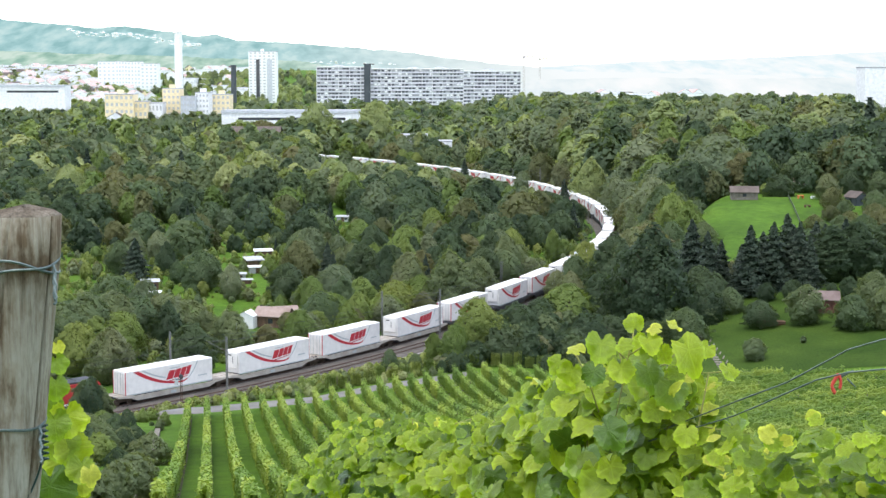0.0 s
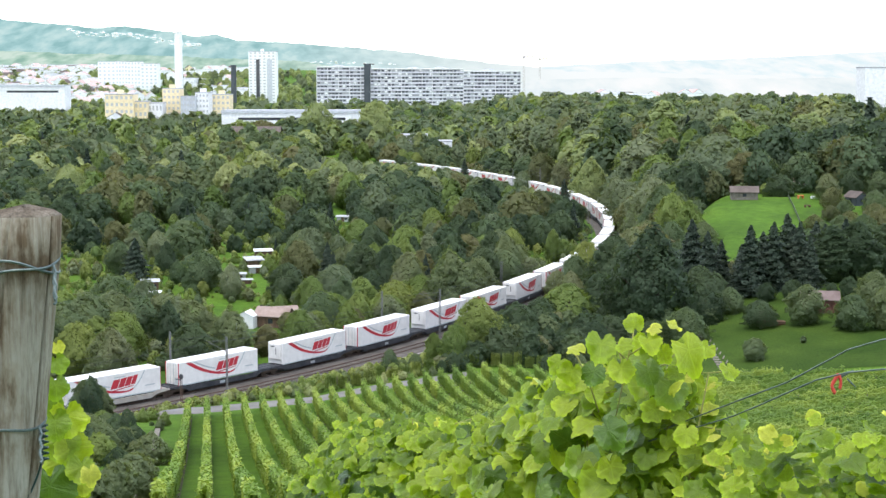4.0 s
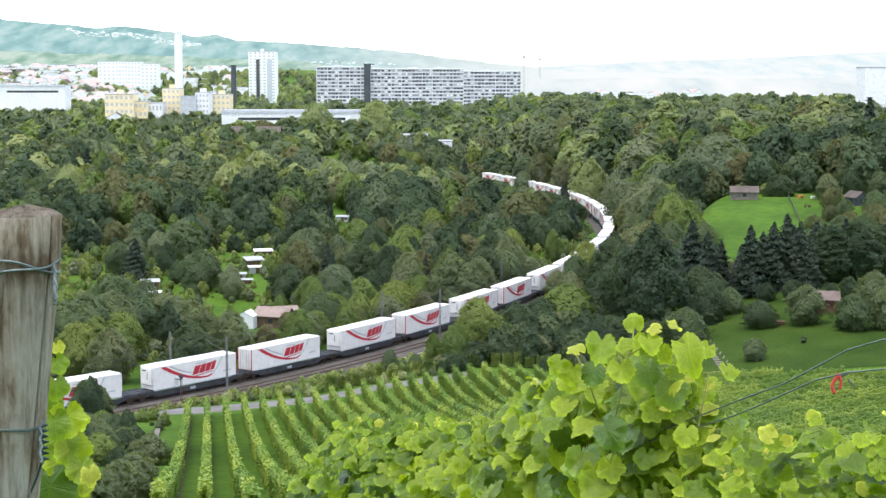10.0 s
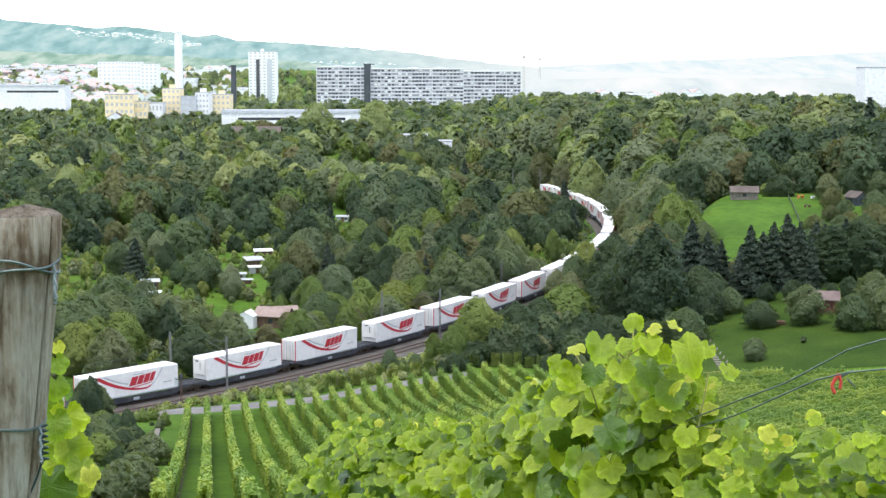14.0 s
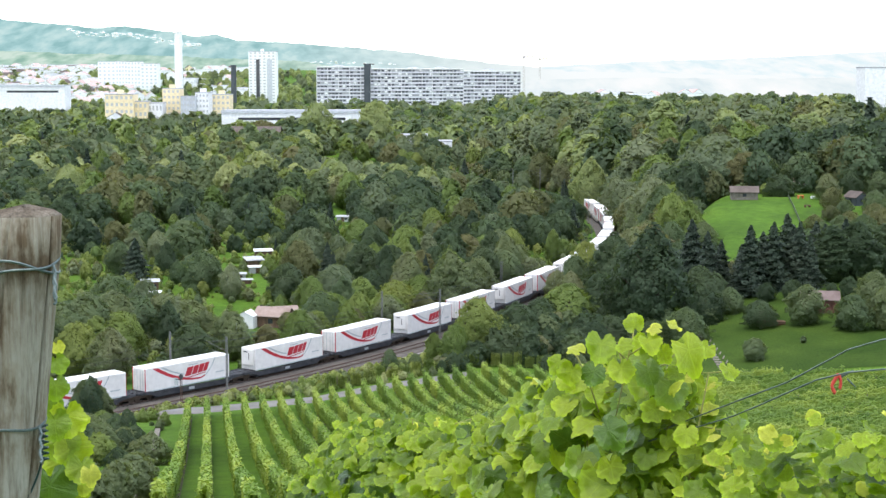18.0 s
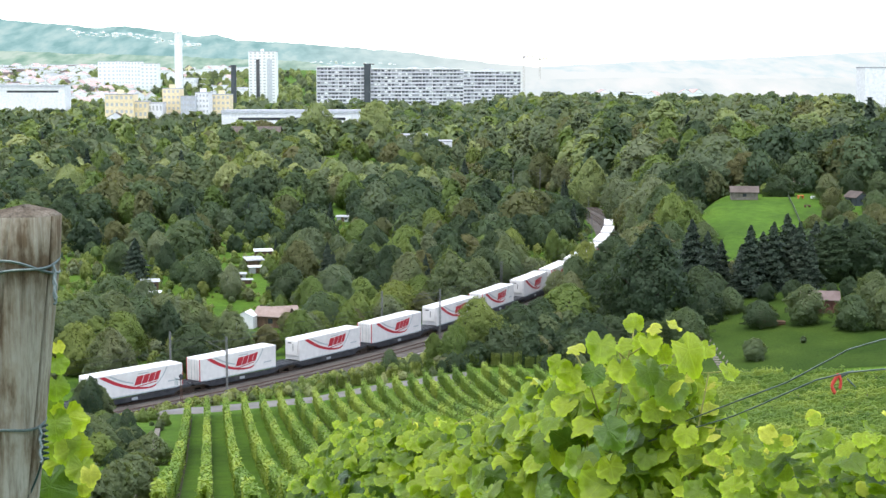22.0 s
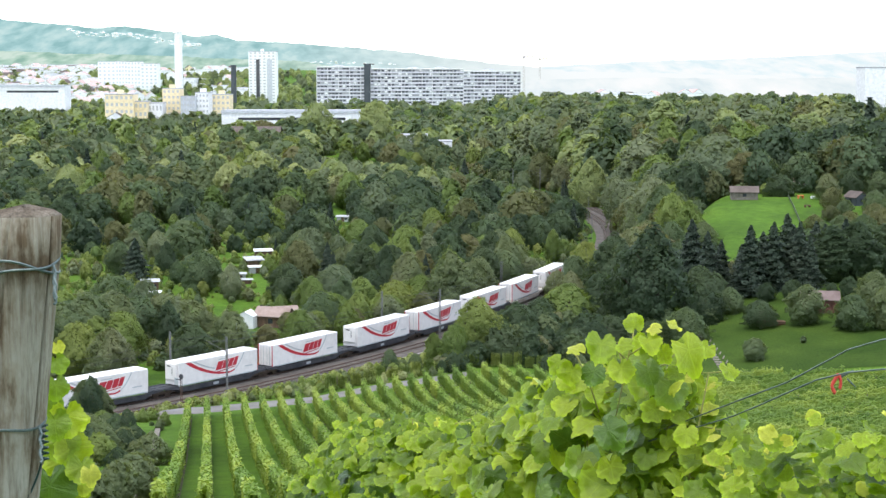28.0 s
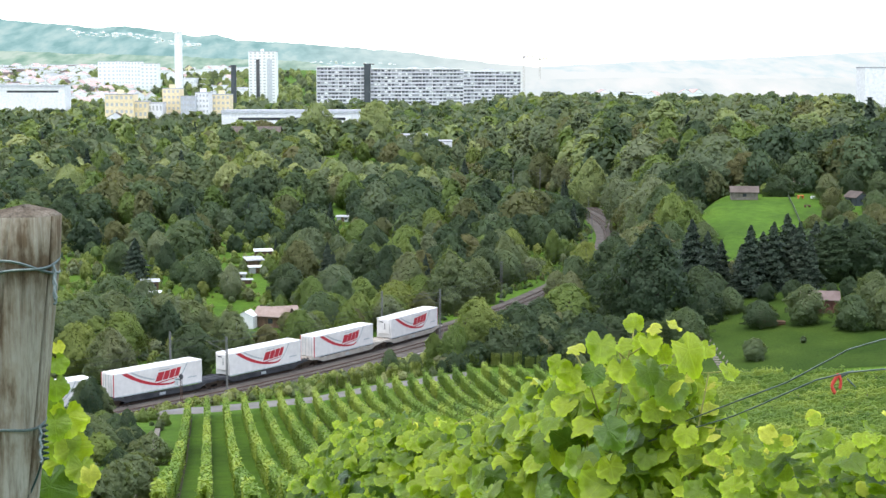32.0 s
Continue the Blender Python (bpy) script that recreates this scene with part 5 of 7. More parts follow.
    for px, dd, top in ((927, 1500, 55.6), (955, 1900, 57.0)):
        x = at(px, dd)
        g = gz(x, dd)
        e = thing("tower_crane", pose(x, dd, g), "thin pale tower crane far over the trees", "crane")
        bm = bmesh.new()
        for sx in (-.8, .8):
            tube(bm, (sx, 0, 0), (sx, 0, top - g), .16)
        for i in range(14):
            z = (top - g) * i / 14
            tube(bm, (-.8, 0, z), (.8, 0, z + (top - g) / 14), .1)
        part("mast", bm, M_CRANE, e)
        part("jib", boxed(-3, 9, -.5, .5, top - g - 1, top - g, .1), M_CRANE, e)
        part("cabin", boxed(-1.6, 1.2, -1, 1, top - g - 2.6, top - g - .6, .1), M_CRANE, e)


def build_city():
    """Houses of the town beyond, each with walls and a roof."""
    rng = random.Random(11)
    protos = []
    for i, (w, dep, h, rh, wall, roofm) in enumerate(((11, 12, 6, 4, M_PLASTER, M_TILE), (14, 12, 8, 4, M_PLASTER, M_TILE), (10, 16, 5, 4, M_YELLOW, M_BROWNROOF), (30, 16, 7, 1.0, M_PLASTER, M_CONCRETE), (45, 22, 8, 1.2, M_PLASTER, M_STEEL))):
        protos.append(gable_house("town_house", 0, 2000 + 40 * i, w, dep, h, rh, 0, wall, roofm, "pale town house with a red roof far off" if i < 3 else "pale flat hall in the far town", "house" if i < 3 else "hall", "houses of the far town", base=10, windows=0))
    first = list(protos)
    for i in range(320):
        if i < 300:
            px, d = rng.uniform(-30, 200 if i < 200 else 440), rng.uniform(1250, 2600)
        elif i < 312:
            px, d = rng.uniform(980, 1130), rng.uniform(1250, 1700)
        else:
            px, d = rng.uniform(1000, 1300), rng.uniform(1230, 1500)
        z = gz(at(px, d), d)
        p = rng.choice(first)
        m = pose(at(px, d), d, z, 0, 0, rng.uniform(-60, 60))
        copy_thing(p, m)
    for k, p in enumerate(first):
        p.matrix_basis = pose(at(60 + 70 * k, 1900), 1900, gz(at(60 + 70 * k, 1900), 1900), 0, 0, 20 * k)


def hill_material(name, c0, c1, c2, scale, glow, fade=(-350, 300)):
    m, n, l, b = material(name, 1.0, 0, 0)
    # haze is painted into this glowing colour, turning white along x
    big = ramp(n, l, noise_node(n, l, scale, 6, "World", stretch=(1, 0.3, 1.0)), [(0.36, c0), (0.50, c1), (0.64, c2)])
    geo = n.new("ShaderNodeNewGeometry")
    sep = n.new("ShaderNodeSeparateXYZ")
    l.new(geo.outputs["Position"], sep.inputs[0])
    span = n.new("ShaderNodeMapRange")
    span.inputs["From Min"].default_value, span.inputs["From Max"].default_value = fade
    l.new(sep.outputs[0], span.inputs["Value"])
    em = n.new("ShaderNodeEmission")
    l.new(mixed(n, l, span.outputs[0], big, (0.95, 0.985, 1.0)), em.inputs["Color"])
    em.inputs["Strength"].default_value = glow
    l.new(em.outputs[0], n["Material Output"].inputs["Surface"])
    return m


def ridge(name, d, crest, mat, label, low=-30, rough=0.0, seed=0):
    """A far ridge: its crest given in columns and rows of the camera's view, sloping towards the valley."""
    px = np.linspace(-500, 2100, 520)
    top = np.interp(px, [c[0] for c in crest], [c[1] for c in crest])
    rng = np.random.default_rng(seed)
    wob = np.convolve(rng.normal(size=len(px)), np.ones(3) / 3, "same") * rough
    z = EYE[2] + (126.8 - top - wob) / 2742 * d
    x = (px - 784) / 2742 * d
    n = len(px)
    verts = []
    for k, (f, dd) in enumerate(((0.0, 0.80), (0.45, 0.9), (0.8, 0.96), (1.0, 1.0))):
        verts += [(xi * dd, d * dd, low + (zi - low) * f) for xi, zi in zip(x, z)]
    faces = [(k * n + i, k * n + i + 1, (k + 1) * n + i + 1, (k + 1) * n + i) for k in range(3) for i in range(n - 1)]
    tagged(mesh_object(name, verts, faces, mat, smooth=True), label, "hills", kind="structure")


def build_hill_village():
    """White houses of a village along the far hillside, a few metres each."""
    rng = random.Random(4)
    bm = bmesh.new()
    for i in range(150):
        u = rng.random() ** .8
        px = 118 + 240 * u if i < 120 else rng.uniform(500, 700)
        py = (52 + 26 * u + 3 * math.sin(9 * u) + rng.gauss(0, 2.2)) if i < 120 else (108 + (px - 500) * .02 + rng.gauss(0, 1.5))
        d = 3700 + 1.5 * i
        x, z = (px - 784) / 2742 * d, EYE[2] + (126.8 - py) / 2742 * d
        box(bm, x - rng.uniform(2, 6), x + rng.uniform(1, 4), d, d + 10, z - 3, z + rng.uniform(-1.5, 0))
    tagged(part("hill_village", bm, M_PLASTER), "pale village houses scattered along the far hillside", "village", kind="stuff")


def build_distance():
    build_hill_village()
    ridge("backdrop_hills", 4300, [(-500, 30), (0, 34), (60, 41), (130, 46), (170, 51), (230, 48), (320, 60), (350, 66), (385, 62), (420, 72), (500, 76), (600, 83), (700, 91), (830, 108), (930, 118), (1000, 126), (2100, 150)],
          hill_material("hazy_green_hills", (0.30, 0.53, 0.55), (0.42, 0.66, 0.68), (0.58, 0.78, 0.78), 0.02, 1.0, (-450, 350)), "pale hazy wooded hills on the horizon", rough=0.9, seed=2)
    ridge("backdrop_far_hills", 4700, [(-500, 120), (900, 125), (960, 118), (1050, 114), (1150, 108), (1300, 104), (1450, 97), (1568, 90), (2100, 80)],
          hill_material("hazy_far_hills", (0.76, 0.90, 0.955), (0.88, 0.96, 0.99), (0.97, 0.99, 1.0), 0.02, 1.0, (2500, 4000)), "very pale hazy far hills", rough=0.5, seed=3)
    # added glowing screen: stands for haze and hides the ground behind the trees
    ridge("backdrop_haze_screen", 1640, [(-500, 330), (830, 320), (880, 200), (920, 145), (950, 141), (1150, 137), (1300, 140), (1450, 138), (2100, 138)],
          hill_material("hazy_valley", (0.72, 0.83, 0.88), (0.88, 0.94, 0.96), (0.98, 0.99, 1.0), 0.02, 1.0, (3000, 4000)), "white glowing screen standing for haze beyond the trees", rough=0.8, seed=7)
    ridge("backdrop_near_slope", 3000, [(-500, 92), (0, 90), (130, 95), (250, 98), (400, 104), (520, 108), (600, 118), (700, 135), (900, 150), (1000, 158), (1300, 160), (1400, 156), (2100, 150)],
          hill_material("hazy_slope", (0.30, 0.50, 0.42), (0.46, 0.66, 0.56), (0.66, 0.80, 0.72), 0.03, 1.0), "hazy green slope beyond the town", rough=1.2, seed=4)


build_distance()
build_slab()
build_blocks()
build_city()
build_woods()

# ---- vineyard ----
ROW_DX, ROW_LEAN = 2.03, -0.153


def row_x(i, y):
    return -16.6 + ROW_DX * i + ROW_LEAN * (y - 93)


def row_end(x):
    """Distance at which the vineyard ends below, above the path."""
    return float(np.interp(x, [-40, -27, -15, -8, 5, 30, 60], [164, 165.5, 172, 180, 191, 182, 173]))


def build_vines():
    rng = np.random.default_rng(21)
    seg, protos = 6.0, []
    for v in range(4):
        n = 1900
        u = rng.uniform(-.1, seg + .1, n)
        top = 1.88 + .12 * np.sin(u * 2.1 + v) + .12 * np.sin(u * 5.3 + 2 * v) + .35 * np.maximum(0, np.sin(u * 11 + v)) ** 4 * rng.uniform(0, 1, n)
        z = .2 + (top - .2) * rng.uniform(0, 1, n) ** .8
        a = rng.uniform(-1, 1, n)
        y = np.sign(a) * np.abs(a) ** .5 * (.29 - .10 * (z / 1.9)) + rng.normal(size=n) * .06
        nrm = unit(np.stack([rng.normal(size=n) * .5, np.sign(y) * np.where(z > 1.5, .3, 1.0), np.where(z > 1.5, 1.0, .1) + rng.normal(size=n) * .3], 1))
        leaves = leaf_faces(rng, np.stack([u, y, z], 1), nrm, .082, 4, .75)
        # the dense inside of the hedge
        us = np.linspace(0, seg, 25)
        hw = .15 + .04 * np.sin(us * 4.1 + v)
        ht = 1.62 + .1 * np.sin(us * 2.1 + v) + .08 * np.sin(us * 7.3)
        ring = [np.stack([us, -hw, np.full(25, .4)], 1), np.stack([us, -hw * .8, ht], 1), np.stack([us, hw * .8, ht], 1), np.stack([us, hw, np.full(25, .4)], 1)]
        body = [np.stack([a[:-1], a[1:], b[1:], b[:-1]], 1).reshape(-1, 3) for a, b in zip(ring[:-1], ring[1:])]
        protos.append(fast_mesh("vine_foliage", np.concatenate([leaves] + body), 4, M_VINE))
    bm = bmesh.new()
    tube(bm, (0, 0, -.2), (0, 0, 1.95), .045, .04, 7)
    post_me = bpy.data.meshes.new("post")
    bm.to_mesh(post_me)
    bm.free()
    post_me.materials.append(M_OLDWOOD)
    k = 0
    for i in range(0, 25):
        y1 = 165.0
        for _ in range(8):
            y1 = row_end(row_x(i, y1))
        y0 = 74 if i > 7 else 60
        e = thing("vine_row", pose(0, 0, 0), "green grapevine row on posts running down the slope", "vine row", "rows of the vineyard")
        y = y1
        while y - 5.9 > y0:
            ya, yb = y - 5.93, y
            xa, xb = row_x(i, ya), row_x(i, yb)
            za, zb = gz(xa, ya), gz(xb, yb)
            d = Vector((xa - xb, ya - yb, za - zb))
            m = Matrix.Translation((xb, yb, zb)) @ pose(0, 0, 0, 0, -math.degrees(math.atan2(d.z, math.hypot(d.x, d.y))), math.degrees(math.atan2(d.y, d.x)))
            o = new("vine_foliage", protos[k % 4])
            k += 1
            o.parent, o.matrix_basis = e, m
            y = ya
            if k % 2 == 0 or y1 - y < 8:
                p = new("post", post_me)
                p.parent, p.matrix_basis = e, pose(xb, yb + .1, zb)
        # bare soil along the foot of the row
        V, F = [], []
        for q, yy in enumerate(np.arange(y, y1 + .1, 2.0)):
            for o in (-.12, .42):
                xx = row_x(i, yy) + o
                V.append((xx, float(yy), gz(xx, float(yy)) + .03))
            if q:
                F.append((2 * q - 2, 2 * q - 1, 2 * q + 1, 2 * q))
        mesh_object("soil_strip", V, F, M_SOIL, e, "bare brown soil")
    # beyond them the rows run across the slope
    for j in range(30):
        yb = 98.0 + 2.9 * j
        e = thing("vine_row", pose(0, 0, 0), "green grapevine row on posts running across the slope", "vine row", "rows of the upper vineyard")
        x = row_x(25, yb) + 1.2
        while x < 0.315 * yb + 6 and yb < row_end(x) - 1:
            za, zb = gz(x, yb), gz(x + 5.9, yb)
            o = new("vine_foliage", protos[k % 4])
            k += 1
            o.parent = e
            o.matrix_basis = Matrix.Translation((x, yb, za)) @ pose(0, 0, 0, 0, -math.degrees(math.atan2(zb - za, 5.9)), 0)
            if k % 2 == 0:
                p = new("post", post_me)
                p.parent, p.matrix_basis = e, pose(x, yb + .1, za)
            x += 5.93
    # short vine stumps in leaf along the far side of the path
    e = thing("vine_hedge", pose(0, 0, 0), "dark green row of upright vines below the vineyard", "vine row", "rows of the vineyard")
    hedge = [me.copy() for me in protos]
    for me in hedge:
        me.materials.clear()
        me.materials.append(M_BRIGHT)
    x = -14.0
    while x < 14:
        ya = row_end(x) + 8.2
        o = new("vine_foliage", hedge[k % 4])
        k += 1
        o.parent, o.matrix_basis = e, pose(x, ya, gz(x, ya) - .1, 0, 0, 15) @ Matrix.Diagonal((.17 + .02 * (k % 3), 1.3, .85 + .08 * (k % 4), 1))
        x += 1.45
    # the path below the rows
    xs = np.linspace(-31.5, 3, 60)
    V, F = [], []
    for j, x in enumerate(xs):
        b = row_end(x)
        for o in (1.3, 1.7, 5.3, 5.8):
            yy = b + o
            V.append((x, yy, gz(x, yy) + (.05 if o in (1.7, 5.3) else -.06)))
        if j:
            for q in range(3):
                F.append(((j - 1) * 4 + q, j * 4 + q, j * 4 + q + 1, (j - 1) * 4 + q + 1))
    tagged(mesh_object("path", V, F, M_ROAD, smooth=True), "grey asphalt vineyard path", "path", kind="structure")


M_OLDWOOD = plain("weathered_wood", (0.16, 0.135, 0.105), (0.28, 0.245, 0.20), 6, 0.9, stretch=(3, 3, 0.25), fine=60, bumpy=0.5)
build_vines()

# ---- beside the track ----
M_TROUGH = plain("pale_concrete_cover", (0.22, 0.205, 0.19), (0.31, 0.29, 0.27), 0.6, 0.9, space="World", fine=3)
M_EARTH = plain("bare_earth", (0.105, 0.080, 0.058), (0.165, 0.132, 0.10), 0.5, 0.95, space="World", fine=4, bumpy=0.6, dist=0.05, grain=0.3)


def build_mast(s, side, top, label="grey steel catenary mast beside the track", arm=True):
    x, y, th = track(s, side)
    g = min(gz(x, y), -0.2)
    e = thing("catenary_mast", pose(x, y, g, 0, 0, math.degrees(th)), label, "mast", "masts along the railway")
    h = top - g
    bm = bmesh.new()
    for yy in (-.12, .12):
        box(bm, -.06, .06, yy - .03, yy + .03, 0, h)
    for i in range(int(h / .6)):
        tube(bm, (0, -.12, .3 + .6 * i), (0, .12, .6 + .6 * i), .025, seg=5)
    part("mast", bm, M_MAST, e)
    part("footing", boxed(-.35, .35, -.35, .35, -.3, .25, .03), M_SLEEPER, e, "concrete footing")
    if arm:
        r = 1 if side > 0 else -1
        reach = (abs(side) - (4.2 if side > 0 else 0)) * r
        bm = bmesh.new()
        tube(bm, (0, 0, h - 1.9), (0, reach + .3 * r, h - .9), .022)
        tube(bm, (0, 0, h - .5), (0, reach, h - 1.0), .018)
        tube(bm, (0, .1 * r, h - 2.1), (0, reach * .8, h - 2.0), .016)
        part("cantilever", bm, M_MAST, e, "slender grey bracket")
        bm = bmesh.new()
        for k in range(4):
            tube(bm, (0, reach * .12 + .07 * k * r, h - 1.78 + .03 * k), (0, reach * .12 + (.07 * k + .03) * r, h - 1.76 + .03 * k), .07, seg=8)
        part("insulator", bm, M_RUST, e, "brown insulator")
    return e


def build_line_side():
    for s, side, top in ((-54.5, 7.9, 7.9), (-10.0, 7.6, 8.6), (52, 7.6, 8.2), (107, 7.6, 8.0), (165, 7.6, 8.0), (-54, -3.6, 7.2), (-8.5, -3.6, 7.3), (36.5, -3.6, 7.0), (126, -3.6, 7.2), (185, -3.6, 7.2), (297, -3.6, 7.6), (301, 7.6, 7.6), (240, 7.6, 7.6)):
        build_mast(s, side, top, arm=side > 0)
    for side in (0.0, 4.2):
        for z, sagging in ((5.5, 0.0), (6.7, 0.55)):
            stations = [-140, -98, -54.5, -9, 44, 107, 165, 240, 300, 360]
            bm = bmesh.new()
            prev = None
            for a, b in zip(stations, stations[1:]):
                for k in range(6):
                    u = k / 6
                    x, y, _ = track(a + (b - a) * u, side)
                    p = Vector((x, y, z - sagging * 4 * u * (1 - u)))
                    if prev is not None:
                        tube(bm, prev, p, .011, seg=4)
                    prev = p
            tagged(part("contact_wire", bm, M_DARKSTEEL), "thin dark overhead wire above the track", "overhead wire", "overhead wires")
    # signal
    x, y, th = track(-62.0, 8.6)
    g = gz(x, y)
    e = thing("railway_signal", pose(x, y, g, 0, 0, math.degrees(th)), "dark railway signal post with a round lamp hood", "signal")
    bm = bmesh.new()
    for yy in (-.16, .16):
        tube(bm, (0, yy, -.2), (0, yy, 4.2), .045)
    for i in range(7):
        tube(bm, (0, -.16, .3 + .55 * i), (0, .16, .3 + .55 * i), .025, seg=5)
    part("post", bm, M_RUST, e)
    bm = bmesh.new()
    tube(bm, (-.1, 0, 4.35), (.1, 0, 4.35), .3, seg=16)
    part("signal_head", bm, M_DARKSTEEL, e, "black round signal plate")
    part("bracket", boxed(-.05, .05, 0, 1.0, 3.9, 4.0), M_DARKSTEEL, e)
    part("sign_plate", boxed(-.03, .0, .55, 1.25, 3.2, 4.1), M_GREY, e, "pale frame")
    # cable trough and the bare earth slope beside the ballast
    r = ribbon("cable_trough", -120, 240, 6, [(-.24, -.5), (-.24, .0), (.24, .0), (.24, -.5)], M_TROUGH, 8.1)
    tagged(r, "pale concrete cable trough along the ballast", "cable trough", kind="structure")
    V, F = [], []
    offs = (8.35, 9.1, 9.9, 10.7, 11.5)
    for i, s in enumerate(np.arange(-120.0, 64.0, 4.0)):
        for j, o in enumerate(offs):
            x, y, _ = track(s, o)
            V.append((float(x), float(y), gz(x, y) + (.10 if 0 < j < 4 else -.12) + .03 * math.sin(1.7 * i + 2.3 * j)))
        if i:
            k = len(offs) * i
            F += [(k - 5 + j, k - 4 + j, k + j + 1, k + j) for j in range(len(offs) - 1)]
    tagged(mesh_object("earth_slope", V, F, M_EARTH, smooth=True), "bare brown earth slope beside the track", "slope", kind="structure")


build_line_side()

# ---- gardens ----
# the garden's shade is put into this darker grass colour
M_LAWN = plain("shade_darkened_lawn", (0.031, 0.060, 0.011), (0.055, 0.092, 0.016), 0.12, 0.95, space="World", fine=4, bumpy=0.5, dist=0.08, grain=0.3, spec=0.04)
M_ORANGE = plain("orange_cloth", (0.65, 0.18, 0.06), (0.75, 0.25, 0.1), 2, 0.8)
M_FENCE = plain("fence_wood", (0.11, 0.135, 0.10), (0.18, 0.205, 0.16), 2, 0.85)
M_REDWOOD = plain("red_brown_boards", (0.11, 0.045, 0.035), (0.16, 0.07, 0.05), 2, 0.8, stretch=(1, 1, .2))
M_DULLROOF = plain("dull_mauve_roof", (0.14, 0.10, 0.09), (0.20, 0.15, 0.135), 0.8, 0.85, fine=8)
M_FADEDROOF = plain("faded_roof_tiles", (0.26, 0.19, 0.16), (0.37, 0.285, 0.25), 0.8, 0.85, fine=7)
M_CONCWALL = plain("old_wall_concrete", (0.12, 0.105, 0.085), (0.22, 0.195, 0.165), 1.2, 0.9, bumpy=0.4)


def shed(name, px, d, w, dep, h, rh, turn, wall, roofm, label, windows=1):
    return gable_house(name, at(px, d), d, w, dep, h, rh, turn, wall, roofm, label, "shed", "garden sheds", windows)


def flat_shed(px, d, w, dep, h, turn, wall, roofm, label, tilt=4):
    x = at(px, d)
    e = thing("garden_shed", pose(x, d, gz(x, d), 0, 0, turn), label, "shed", "garden sheds")
    part("wall", boxed(-w / 2, w / 2, -dep / 2, dep / 2, -.3, h, .02), wall, e)
    r = part("roof", boxed(-w / 2 - .3, w / 2 + .3, -dep / 2 - .3, dep / 2 + .3, -.06, .06, .01), roofm, e)
    r.matrix_basis = pose(0, 0, h + .14, tilt, 0, 0)
    part("door", boxed(-.4, .4, -dep / 2 - .04, -dep / 2 + .03, 0, min(1.9, h - .1)), M_WOOD, e)
    part("window", boxed(w / 2 - 1.1, w / 2 - .4, -dep / 2 - .03, -dep / 2 + .03, h * .45, h * .8), M_GLASSDARK, e)
    return e


def lawn(name, x0, x1, y0, y1, step, mat, label, keep):
    """A mown sheet lying just over the ground."""
    xs, ys = np.arange(x0, x1, step), np.arange(y0, y1, step)
    X, Y = np.meshgrid(xs, ys)
    Z = ground_z(X.ravel(), Y.ravel()) + 0.06
    nx = len(xs)
    F = [(j * nx + i, j * nx + i + 1, (j + 1) * nx + i + 1, (j + 1) * nx + i) for j in range(len(ys) - 1) for i in range(nx - 1) if keep(xs[i], ys[j])]
    tagged(mesh_object(name, np.stack([X.ravel(), Y.ravel(), Z], 1), F, mat, smooth=True), label, "lawn", kind="structure")


